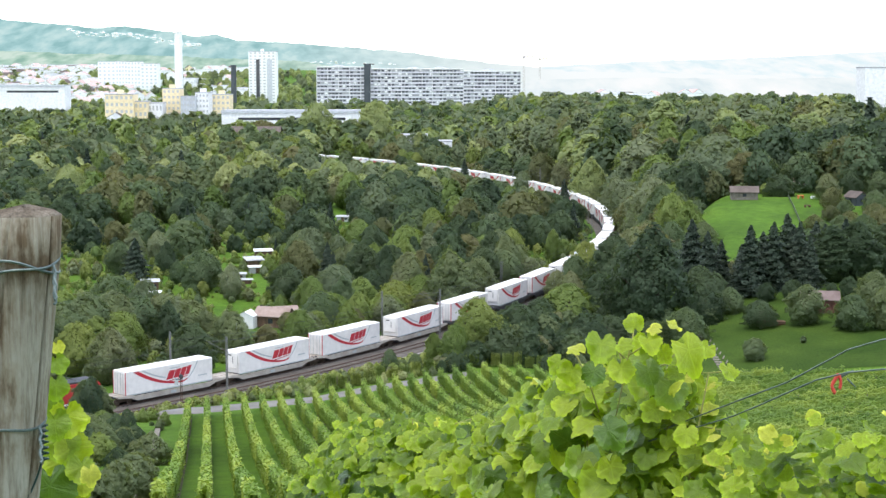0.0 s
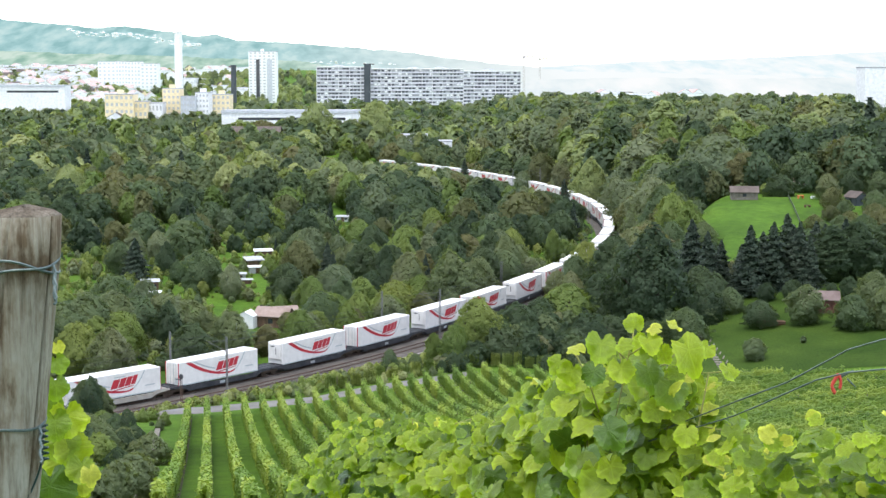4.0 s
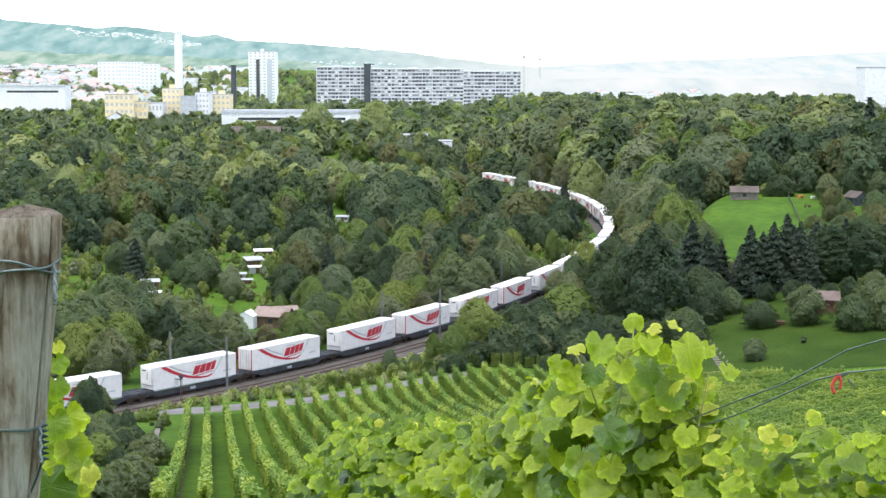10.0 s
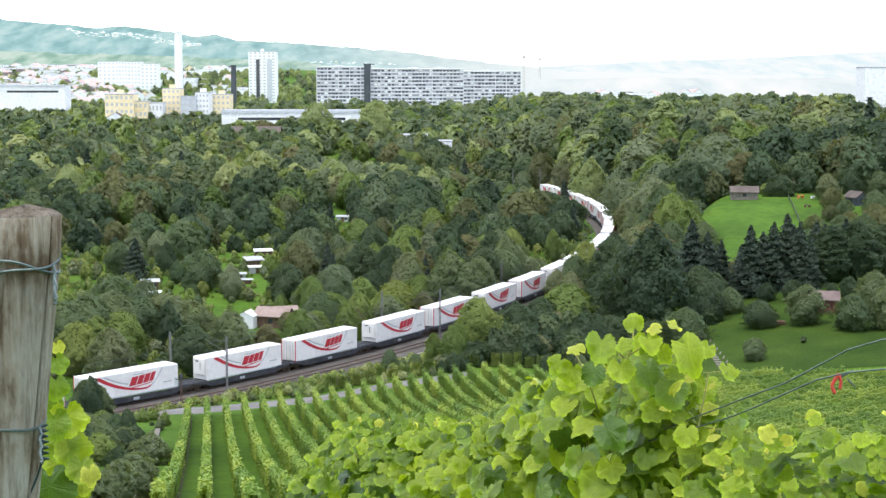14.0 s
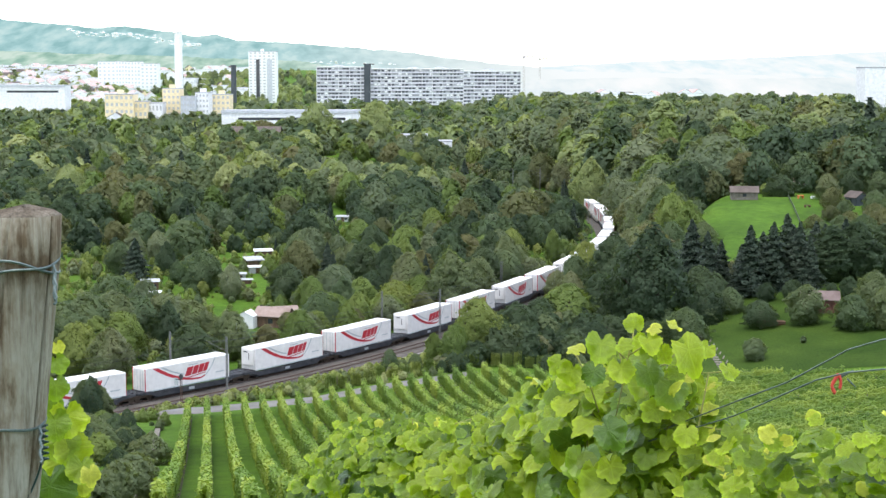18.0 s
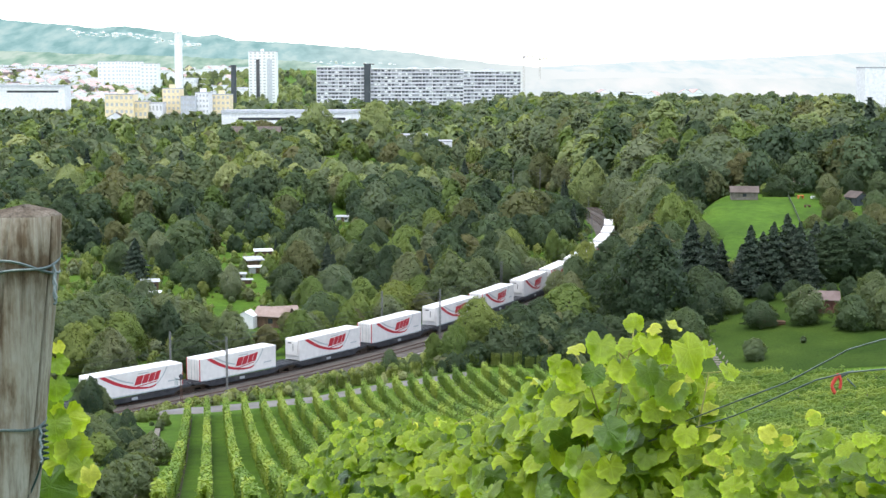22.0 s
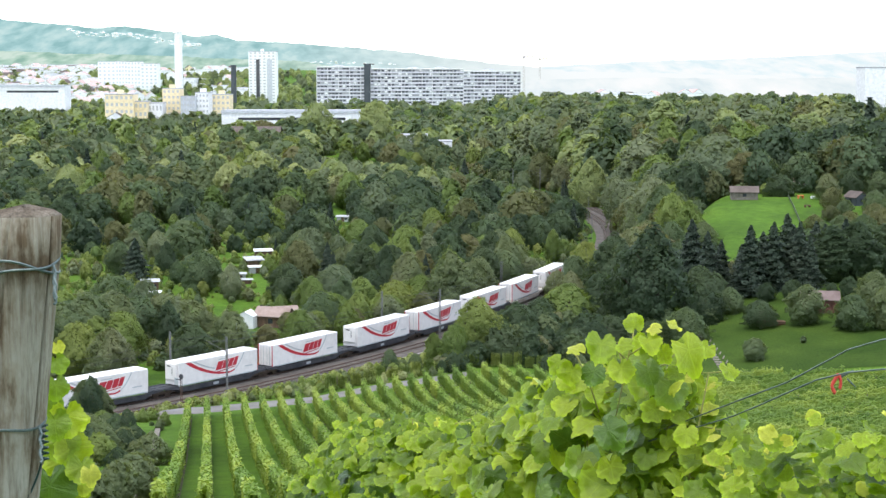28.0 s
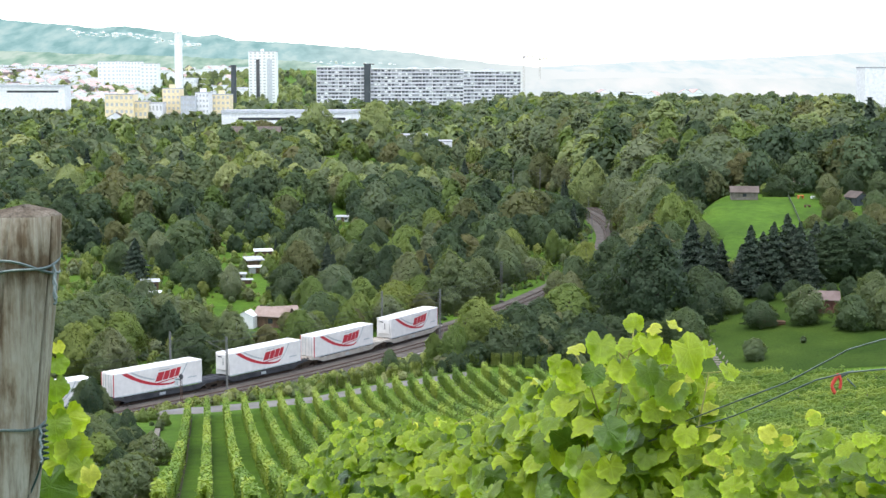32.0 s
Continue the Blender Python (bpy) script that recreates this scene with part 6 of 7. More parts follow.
def build_gardens():
    lawn("garden_lawn", 28, 80, 184, 262, 2.0, M_LAWN, "garden lawn, its olive-green darkened for shade", lambda x, y: y > row_end(x) + 4 and from_track(x, y)[0][0] > 14 and x > .145 * y + .5)
    shed("stone_hut", 1314, 331, 3.4, 5.6, 1.6, 1.0, 84, M_CONCWALL, M_BROWNROOF, "small stone hut with a brown tiled roof on the meadow", 1)
    shed("garden_house", 1512, 322, 3.0, 3.6, 1.7, 1.0, 25, M_DARKWALL, M_BROWNROOF, "dark wooden garden house with a brown roof")
    shed("garden_house", 1415, 352, 2.8, 3.4, 2.0, .9, 60, M_PLASTER, M_TILE, "small pale shed with a light red roof", 1)
    shed("garden_house", 1448, 219, 3.4, 5.0, 2.0, .9, 80, M_REDWOOD, M_DULLROOF, "red-brown wooden garden house behind shrubs")
    for px, d, w, h, m, lab in ((1414, 331, 1.3, .7, M_ORANGE, "orange garden cover on the lawn"), (1436, 331, .9, .5, M_TARP, "small white garden table on the lawn"), (1396, 343, 1.5, .7, M_TARP, "white cover beside the hedge"), (1426, 318, 1.2, .5, M_WOOD, "brown garden bench on the lawn")):
        x = at(px, d)
        e = thing("garden_bench" if "bench" in lab else "garden_table" if "table" in lab else "covered_furniture", pose(x, d, gz(x, d), 0, 0, 15), lab, "garden furniture")
        part("top", boxed(-w / 2, w / 2, -.4, .4, h - .12, h, .03), m, e)
        for sx in (-1, 1):
            part("leg", boxed(sx * w * .4 - .06, sx * w * .4 + .06, -.35, .35, 0, h - .12), m, e)
    # board fence down the meadow, and a hedge fence
    e = thing("garden_fence", pose(0, 0, 0), "grey-green board fence between meadow and garden", "fence")
    brd = None
    for i in range(34):
        u = i / 33
        d = 333 - 42 * u
        x = at(1392 + 26 * u, d)
        m = pose(x, d, gz(x, d), 0, 0, 78)
        if brd is None:
            brd = part("board", boxed(-.62, .62, -.03, .03, -.1, .65, .01), M_FENCE, e)
            brd.matrix_basis = m
        else:
            sharing(brd, e, m)
    e = thing("garden_fence", pose(0, 0, 0), "grey-green board fence on the far side of the garden", "fence")
    brd = None
    for i in range(22):
        u = i / 21
        d = 322 - 30 * u
        x = at(1476 + 22 * u, d)
        m = pose(x, d, gz(x, d), 0, 0, 78)
        if brd is None:
            brd = part("board", boxed(-.62, .62, -.03, .03, -.1, .6, .01), M_FENCE, e)
            brd.matrix_basis = m
        else:
            sharing(brd, e, m)
    # stone steps in the lower garden
    e = thing("garden_steps", pose(0, 0, 0), "stone garden steps climbing through the lawn", "steps")
    st = None
    for i in range(17):
        u = i / 16
        d = 213.5 - 26 * u
        x = at(1238 + 46 * u, d)
        m = pose(x, d, gz(x, d) + .04, 0, 0, -8)
        if st is None:
            st = part("step", boxed(-.62, .62, -.5, .5, -.16, .05, .03), M_CONCWALL, e)
            st.matrix_basis = m
        else:
            sharing(st, e, m)
    r = thing("bed_edging", pose(0, 0, 0), "brown wooden bed edging beside the garden steps", "edging")
    for i in range(9):
        u = i / 8
        d = 212 - 24 * u
        x = at(1251 + 47 * u, d)
        p = part("edging_stone", boxed(-.1, .1, -1.5, 1.5, -.15, .08, .02), M_CONCWALL, r)
        p.matrix_basis = pose(x, d, gz(x, d), 0, 0, -16)
    x = at(1385, 205)
    e = thing("wood_pile", pose(x, 213, gz(x, 213), 0, 0, 5), "stack of dark firewood at the garden shed", "wood pile")
    for i in range(3):
        for j in range(5):
            bm = bmesh.new()
            tube(bm, (-1.9 + .1 * (i % 2), .25 * j - .5, .14 + .24 * i), (1.9, .25 * j - .5, .14 + .24 * i), .125, seg=7)
            part("log", bm, M_WOOD, e)
    # allotments beyond the railway
    x, d = at(438, 249), 249
    e = thing("party_tent", pose(x, d, gz(x, d), 0, 0, -12) @ Matrix.Scale(1.15, 4), "white gabled garden tent on grass", "tent")
    part("walls", extrude_outline([(-1.25, -.1), (1.25, -.1), (1.25, 1.75), (0, 2.35), (-1.25, 1.75)], -1.3, 1.3), M_TARP, e)
    for sx in (-1, 1):
        part("roof_panel", extrude_outline([(0, 2.37), (sx * 1.36, 1.72), (sx * 1.36, 1.76), (0, 2.42)], -1.4, 1.4), M_TARP, e)
    shed("garden_house", 486, 250, 3.2, 5.6, 2.0, 1.1, 70, M_WOOD, M_FADEDROOF, "wooden garden house with a faded brown roof")
    shed("garden_house", 505, 251, 3.0, 3.6, 2.1, 1.0, 110, M_WOOD, M_FADEDROOF, "small wooden hut with a faded brown roof", 1)
    flat_shed(466, 334, 3.6, 2.6, 1.9, 12, M_WOOD, M_TARP, "garden shed with a white sheet roof")
    flat_shed(449, 324, 3.4, 2.6, 1.3, 24, M_WOOD, M_STEEL, "garden shed with a grey sheet roof", 10)
    flat_shed(455, 312, 3.2, 1.6, 1.2, 16, M_STEEL, M_TARP, "low cold frame with a white cover among bushes")
    flat_shed(424, 303, 2.2, 1.4, 1.0, 0, M_STEEL, M_STEEL, "low grey cold frame among bushes")
    flat_shed(437, 297, 1.8, 1.0, .7, 10, M_WOOD, M_STEEL, "low grey bed cover among bushes")
    flat_shed(266, 286, 3.0, 2.4, 1.9, 12, M_WOOD, M_STEEL, "wooden shed with a grey sheet roof")
    flat_shed(272, 279, 2.2, 1.4, .9, 0, M_TARP, M_TARP, "low white cover beside a shed")
    flat_shed(114, 262, 2.2, 1.6, 1.4, 15, M_TARP, M_STEEL, "small pale garden shed among trees")
    flat_shed(607, 412, 3.2, 2.4, 1.3, 0, M_STEEL, M_STEEL, "grey garden shed among trees")
    flat_shed(312, 520, 3.0, 2.6, 2.0, 0, M_TARP, M_TARP, "small white garden shed among trees")
    # low fence on the allotment lawn
    e = thing("allotment_fence", pose(0, 0, 0), "low grey picket fence on the allotment lawn", "fence")
    pk = None
    for i in range(26):
        x, d = at(398 + 58 * i / 25, 240), 240
        m = pose(x, d, gz(x, d))
        if pk is None:
            pk = part("picket", boxed(-.06, .06, -.02, .02, -.1, .95), M_FENCE, e)
            pk.matrix_basis = m
        else:
            sharing(pk, e, m)
    part("rail", boxed(at(398, 240), at(456, 240), 239.96, 240.04, gz(-30, 240) + .6, gz(-30, 240) + .68), M_FENCE, e)
    # low wall beside the vineyard
    e = thing("vineyard_wall", pose(0, 0, 0), "low weathered wall along the edge of the vineyard", "wall")
    y = 60.0
    while y < 166:
        x = row_x(0, y) - 2.4 - .008 * (y - 97)
        x2 = row_x(0, y + 2) - 2.4 - .008 * (y - 95)
        z, z2 = gz(x, y), gz(x2, y + 2)
        p = part("wall_stone", boxed(-.26, .26, -1.02, 1.02, -.8, .32, .03), M_CONCWALL, e)
        p.matrix_basis = pose((x + x2) / 2, y + 1, (z + z2) / 2, math.degrees(math.atan2(z2 - z, 2)), 0, math.degrees(math.atan2(-(x2 - x), 2)))
        y += 2.05


build_gardens()

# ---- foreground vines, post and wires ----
# upper leaves brighter, deeper ones darker: canopy light and shade put into colour
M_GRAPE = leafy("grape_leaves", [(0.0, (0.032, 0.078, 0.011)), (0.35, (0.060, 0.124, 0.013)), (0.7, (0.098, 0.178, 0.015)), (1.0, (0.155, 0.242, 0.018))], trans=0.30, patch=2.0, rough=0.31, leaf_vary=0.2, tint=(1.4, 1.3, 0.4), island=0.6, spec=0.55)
M_SUNLIT_FRESH = leafy("fresh_grape_leaves", [(0.0, (0.098, 0.178, 0.012)), (0.5, (0.170, 0.262, 0.015)), (1.0, (0.310, 0.392, 0.022))], trans=0.45, patch=2.0, rough=0.38, leaf_vary=0.2, tint=(1.2, 1.25, 0.4), island=0.6, spec=0.45)
# palest at the tips: leaf youth and sunlight both put into this colour
M_SUNLIT_YOUNG = leafy("young_grape_leaves", [(0.0, (0.33, 0.41, 0.035)), (0.5, (0.42, 0.48, 0.05)), (1.0, (0.52, 0.53, 0.09))], trans=0.42, patch=3.0, rough=0.4, leaf_vary=0.12, tint=(1.2, 1.15, 0.5), island=0.4)
M_CANE = plain("green_cane", (0.20, 0.22, 0.05), (0.32, 0.30, 0.08), 8, 0.6)
M_WIRE = plain("green_grey_wire", (0.09, 0.125, 0.12), (0.16, 0.20, 0.195), 20, 0.45, 0.5)
M_TWIST = plain("dark_green_wire", (0.015, 0.035, 0.032), (0.04, 0.075, 0.07), 20, 0.35, 0.3)
M_CLIP = plain("red_plastic", (0.62, 0.06, 0.05), (0.70, 0.09, 0.07), 10, 0.4)


def post_material():
    m, n, l, b = material("split_post_wood", 0.9, 0, 0.15)
    tone = ramp(n, l, noise_node(n, l, 4, 5, stretch=(2.2, 2.2, 0.5)), [(0.25, (0.215, 0.185, 0.145)), (0.5, (0.300, 0.285, 0.240)), (0.75, (0.350, 0.350, 0.315))])
    fibre = noise_node(n, l, 22, 7, stretch=(5, 5, 0.22), rough=0.7)
    f = ramp(n, l, fibre, [(0.30, (0.50, 0.46, 0.41)), (0.56, (1.06, 1.06, 1.05))])
    patch = ramp(n, l, noise_node(n, l, 10, 5, stretch=(1.6, 1.6, 0.6), rough=0.65), [(0.38, (0.42, 0.33, 0.25)), (0.47, (0.80, 0.75, 0.68)), (0.56, (1.0, 1.0, 0.98)), (0.75, (1.10, 1.12, 1.10))])
    c = mixed(n, l, 1.0, tone, f, "MULTIPLY")
    l.new(mixed(n, l, 1.0, c, patch, "MULTIPLY"), b.inputs["Base Color"])
    bump(n, l, b, fibre, 0.8, 0.004)
    return m


M_POST = post_material()
M_SAWN = plain("sawn_post_end", (0.13, 0.105, 0.08), (0.27, 0.235, 0.19), 30, 0.95, fine=220, bumpy=0.9, dist=0.004, grain=0.35)


def add_veins(m):
    """Paler veins fanning from the stalk, and a yellowed rim, on the leaf's own map."""
    n, l = m.node_tree.nodes, m.node_tree.links
    uv = n.new("ShaderNodeUVMap")
    sep = n.new("ShaderNodeSeparateXYZ")
    l.new(uv.outputs[0], sep.inputs[0])

    def calc(op, a, b=0.0):
        q = n.new("ShaderNodeMath")
        q.operation = op
        for s, v in ((q.inputs[0], a), (q.inputs[1], b)):
            if isinstance(v, (int, float)):
                s.default_value = v
            else:
                l.new(v, s)
        return q.outputs[0]

    u, v = calc("SUBTRACT", sep.outputs[0], 0.5), calc("SUBTRACT", sep.outputs[1], 0.44)
    ang = calc("ARCTAN2", u, v)
    star = calc("COSINE", calc("MULTIPLY", ang, 5.0))
    r = calc("SQRT", calc("ADD", calc("MULTIPLY", u, u), calc("MULTIPLY", v, v)))
    sharp = calc("SUBTRACT", 1.0, calc("MULTIPLY", calc("SUBTRACT", 1.0, star), calc("MULTIPLY", r, 30.0)))
    vein = calc("MAXIMUM", calc("MINIMUM", sharp, 1.0), 0.0)
    side = calc("SINE", calc("MULTIPLY", calc("ADD", r, calc("MULTIPLY", calc("ABSOLUTE", calc("SINE", calc("MULTIPLY", ang, 2.5))), 0.25)), 70.0))
    side = calc("MULTIPLY", calc("MAXIMUM", calc("SUBTRACT", side, 0.75), 0.0), 1.2)
    tone = calc("ADD", calc("MULTIPLY", vein, 0.15), calc("ADD", calc("MULTIPLY", side, 0.16), 0.94))
    rim = calc("MULTIPLY", calc("MAXIMUM", calc("SUBTRACT", r, 0.36), 0.0), 3.0)
    tone = calc("ADD", tone, rim)
    nz = n.new("ShaderNodeTexNoise")
    nz.inputs["Scale"].default_value, nz.inputs["Detail"].default_value = 7.0, 4.0
    l.new(uv.outputs[0], nz.inputs["Vector"])
    blotch = nz.outputs["Fac"]
    tone = calc("MULTIPLY", tone, calc("ADD", calc("MULTIPLY", blotch, 0.4), 0.8))
    b = n["Principled BSDF"]
    for sock in (b.inputs["Base Color"], n["Translucent BSDF"].inputs["Color"]):
        src = sock.links[0].from_socket
        k = n.new("ShaderNodeVectorMath")
        k.operation = "SCALE"
        l.new(src, k.inputs[0])
        l.new(tone, k.inputs["Scale"])
        l.new(k.outputs[0], sock)
    bp = n.new("ShaderNodeBump")
    bp.inputs["Strength"].default_value, bp.inputs["Distance"].default_value = 0.5, 0.004
    l.new(calc("ADD", calc("SUBTRACT", calc("MULTIPLY", side, 0.5), calc("MULTIPLY", vein, 0.5)), calc("MULTIPLY", blotch, 2.6)), bp.inputs["Height"])
    l.new(bp.outputs[0], b.inputs["Normal"])


add_veins(M_GRAPE)
add_veins(M_SUNLIT_FRESH)
add_veins(M_SUNLIT_YOUNG)


LEAF_EDGE = 40
LEAF_FLAT = np.zeros((1 + 2 * LEAF_EDGE, 2))


def map_leaf(me, count):
    """Each leaf of a mesh carries its flat outline as its map."""
    flat = np.tile(LEAF_FLAT, (count, 1))
    layer = me.uv_layers.new(name="leaf_map")
    idx = np.zeros(len(me.loops), dtype=np.int32)
    me.loops.foreach_get("vertex_index", idx)
    layer.data.foreach_set("uv", flat[idx].astype(np.float32).ravel())


def leaf_shape(rng):
    """A lobed, toothed grape leaf, 1 across: a ring of edge points and a middle ring round the stalk, folded along its veins."""
    n = LEAF_EDGE
    V = [(0.0, -0.08, 0.0)]
    cup, fold, droop = rng.uniform(-.6, .8), rng.uniform(.01, .04), rng.uniform(.1, 1.2)
    twist, w1, w2 = rng.uniform(-.35, .35), rng.uniform(0, 6), rng.uniform(0, 6)
    side, depth = rng.uniform(-.03, .03), rng.uniform(1.0, 2.3)
    edge = []
    for i in range(n):
        t = -math.pi + 2 * math.pi * (i + .5) / n
        # a broad tip lobe, two shoulder lobes, two rounded base lobes; shallow bays between them
        lob = 0.455 + depth * (0.045 * math.exp(-(t / .42) ** 2) + 0.030 * math.exp(-((abs(t) - 1.22) / .40) ** 2) - 0.035 * math.exp(-((abs(t) - .68) / .16) ** 2) - 0.022 * math.exp(-((abs(t) - 1.78) / .15) ** 2))
        lob += side * math.sin(t) + (0.021 if i % 2 else -0.017) + rng.uniform(-.012, .012)
        r = lob * (1 - .66 * math.exp(-((abs(t) - math.pi) / .20) ** 2))
        edge.append((t, r))

    def height(x, y, t, r):
        return -cup * r * r + fold * math.cos(5 * t) * r * 2 - droop * max(0, y) ** 2 + twist * x * y + .05 * math.sin(9 * x + w1) * r * 2 + .05 * math.sin(8 * y + w2) * r * 2

    for k in (.52, 1.0):
        for t, r in edge:
            rr = r * k if k == 1.0 else .27 + .3 * (r - .42)
            x, y = rr * math.sin(t), rr * math.cos(t) - (.03 if k < 1 else 0)
            V.append((x, y, height(x, y, t, rr) + (rng.uniform(-.014, .014) if k == 1.0 else rng.uniform(-.008, .008))))
    F = [(0, 1 + (i + 1) % n, 1 + i) for i in range(n)]
    F += [(1 + i, 1 + (i + 1) % n, 1 + n + (i + 1) % n, 1 + n + i) for i in range(n)]
    return np.array(V), F


def front_row_x(d):
    return 1.6215 - 0.247 * d


TOP_D = [2.5, 3.06, 3.2, 3.32, 3.5, 3.74, 3.88, 3.96, 4.15, 4.45, 4.73, 5.0, 5.4, 5.75, 6.42, 7.5, 8.65, 9.8, 14]
TOP_DROP = [.62, .70, .70, .73, .84, .89, .93, .77, .75, .80, .90, .97, 1.15, 1.31, 1.45, 1.69, 1.97, 2.36, 3.9]


def front_top(d):
    return EYE[2] - float(np.interp(d, TOP_D, TOP_DROP))


def spot(px, py, d):
    """The place at distance d on column px and row py of the camera's view."""
    c, q = math.cos(radians(6.5355)), math.sin(radians(6.5355))
    u, v = (px - 784) / 2742, (441 - py) / 2742
    way = Vector((u, c + v * q, -q + v * c))
    return Vector(EYE) + way * (d / way.y)


def build_front():
    rng = random.Random(8)
    shapes = [leaf_shape(rng) for _ in range(9)]
    LEAF_FLAT[:] = shapes[0][0][:, :2] + 0.5
    meshes = []
    for V, F in shapes:
        me = bpy.data.meshes.new("leaf")
        me.from_pydata(V.tolist(), [], F)
        me.materials.append(M_GRAPE)
        me.polygons.foreach_set("use_smooth", [True] * len(me.polygons))
        map_leaf(me, 1)
        meshes.append(me)
    sunlit_fresh, sunlit_young = [], []
    for other, mat in ((sunlit_fresh, M_SUNLIT_FRESH), (sunlit_young, M_SUNLIT_YOUNG)):
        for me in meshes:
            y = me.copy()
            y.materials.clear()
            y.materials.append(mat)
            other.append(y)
    vines = []
    for k, d in enumerate((3.1, 4.3, 5.7, 7.4, 9.4)):
        e = thing("grapevine", pose(front_row_x(d), d, gz(front_row_x(d), d)), "leafy yellow-green grapevine tied to trellis wires", "grapevine", "grapevines in the nearest rows")
        vines.append(e)
        bm = bmesh.new()
        z, x, y = -.1, 0.0, 0.0
        for i in range(5):
            nx, ny, nz = x + rng.uniform(-.04, .04), y + rng.uniform(-.05, .05), z + .24
            tube(bm, (x, y, z), (nx, ny, nz), .035 - .003 * i, .032 - .003 * i, 8)
            x, y, z = nx, ny, nz
        part("stem", bm, M_BARK, e, "gnarled brown stem")
    wraps = [Matrix(e.matrix_basis).inverted() for e in vines]
    single = 0
    JV, JF, JM = [[] for _ in vines], [[] for _ in vines], [[] for _ in vines]

    def put(pos, face, size, vine, alone, leaf_tone=0, tip=None):
        """One leaf; its colour 0: full-grown and darker, 1: brighter as if sunlit, 2: just unfolded and palest."""
        n = Vector(face).normalized()
        tip = tip or Vector((rng.gauss(0, .55), rng.gauss(-.25, .3), -1.0 + rng.gauss(0, .35)))
        yv = (tip - n * tip.dot(n)).normalized()
        xv = yv.cross(n)
        m = wraps[vine] @ Matrix.Translation(pos) @ Matrix((xv, yv, n)).transposed().to_4x4() @ Matrix.Scale(size, 4)
        k = rng.randrange(len(shapes))
        if alone:
            o = new("leaf" if leaf_tone < 2 else "young_leaf", (meshes, sunlit_fresh, sunlit_young)[leaf_tone][k])
            o.parent, o.matrix_basis = vines[vine], m
        else:
            V, F = shapes[k]
            mm = np.array(m)
            W = V @ mm[:3, :3].T + mm[:3, 3]
            b = len(JV[vine])
            JV[vine].extend(W.tolist())
            JF[vine].extend([tuple(b + q for q in f) for f in F])
            JM[vine].extend([leaf_tone] * len(F))

    def vine_of(d):
        return min(range(5), key=lambda k: abs((3.1, 4.3, 5.7, 7.4, 9.4)[k] - d))

    def leaf_size(d):
        return float(np.interp(d, [3, 3.6, 4.0, 4.3, 5, 6, 8, 10], [.062, .064, .088, .100, .097, .092, .088, .084]))

    for i in range(8600):
        d = 2.75 + 6.35 * rng.random()
        down = 1.05 * rng.random() ** 1.3
        # the foliage bulges and falls back from shoot to shoot
        bulge = noise.noise(Vector((d * 2.6, down * 2.4, 3.7))) + .6 * noise.noise(Vector((d * 6.1, down * 5.2, 9.1)))
        top = front_top(d) + rng.gauss(-.035, .03)
        thick = (.07 + .17 * min(1, down * 2)) * max(.25, 1 + 1.1 * bulge)
        lat = rng.gauss(0, thick)
        z = top - down - max(.3 * abs(lat), 1.1 * abs(lat) - 1.2 * down - .02)
        x = front_row_x(d) + lat * .97
        y = d + lat * .24
        side = -1 if lat < 0.03 else .45
        # blades hang like shingles, turned to the light above and outward
        up = 1.05 if down < .16 else .45
        face = (side * .45 + rng.gauss(0, .45), -.50 + rng.gauss(0, .42), up + rng.gauss(0, .38))
        size = rng.uniform(.6, 1.25) * (1 if down > .10 else .82) * leaf_size(d)
        alone = down < .55 and lat < .1 and single < 285 and rng.random() < .5
        single += alone
        # brighter colour near the top and on bulges stands for light there
        leaf_tone = 1 if rng.random() < (.95 if down < (.12 if d < 5 else .20) else .5 if down < (.24 if d < 5 else .34) else .08) + .5 * bulge else 0
        put((x, y, z), face, size, vine_of(d), alone, leaf_tone)
    # the tall shoots: leaves set along canes
    for k, (d, up, lean) in enumerate(((3.98, .0, .03), (4.1, .02, -.03), (4.2, .0, .04), (4.35, .02, -.04), (4.5, .0, .03), (4.65, .0, -.03), (4.8, -.02, 0.02), (5.05, -.02, .04), (5.3, -.02, -.03), (5.6, .0, 0), (6.2, .0, .04), (6.9, .0, -.04), (7.6, .0, -.04))):
        x0, z1 = front_row_x(d), front_top(d) + up
        w = wraps[vine_of(d)]
        line = [Vector((x0 + lean * (i / 8) ** 2 + .02 * math.sin(7 * i / 8 + k), d - .04 + .03 * math.sin(5 * i / 8 + k), z1 - 1.1 + 1.1 * i / 8)) for i in range(9)]
        part("cane", sweep(bmesh.new(), [w @ q for q in line], [.0055 - .0004 * i for i in range(9)]), M_CANE, vines[vine_of(d)], "slender green cane", True)
        for i, p in enumerate(line):
            u = i / 8
            if u > .3:
                for sgn in (-1, 1):
                    off = Vector((sgn * rng.uniform(.03, .08), rng.uniform(-.09, .01), rng.uniform(-.03, .03)))
                    part("leaf_stalk", sweep(bmesh.new(), [w @ p, w @ (p + off * .6), w @ (p + off * 1.1)], .0017, 5), M_CANE, vines[vine_of(d)])
                    leaf_tone = 1 if u > .62 or rng.random() < .2 else 0
                    put(p + off * 1.3, (sgn * .35 + rng.gauss(0, .3), -.75 + rng.gauss(0, .25), .6 + rng.gauss(0, .25)), rng.uniform(.8, 1.15) * leaf_size(d) * (1.1 - .45 * u * u), vine_of(d), False, leaf_tone)
                    put(p + off * .6 + Vector((0, .05, -.04)), (-sgn * .35 + rng.gauss(0, .35), -.55, .6 + rng.gauss(0, .3)), rng.uniform(.75, 1.1) * leaf_size(d) * (1.1 - .45 * u * u), vine_of(d), False, leaf_tone)
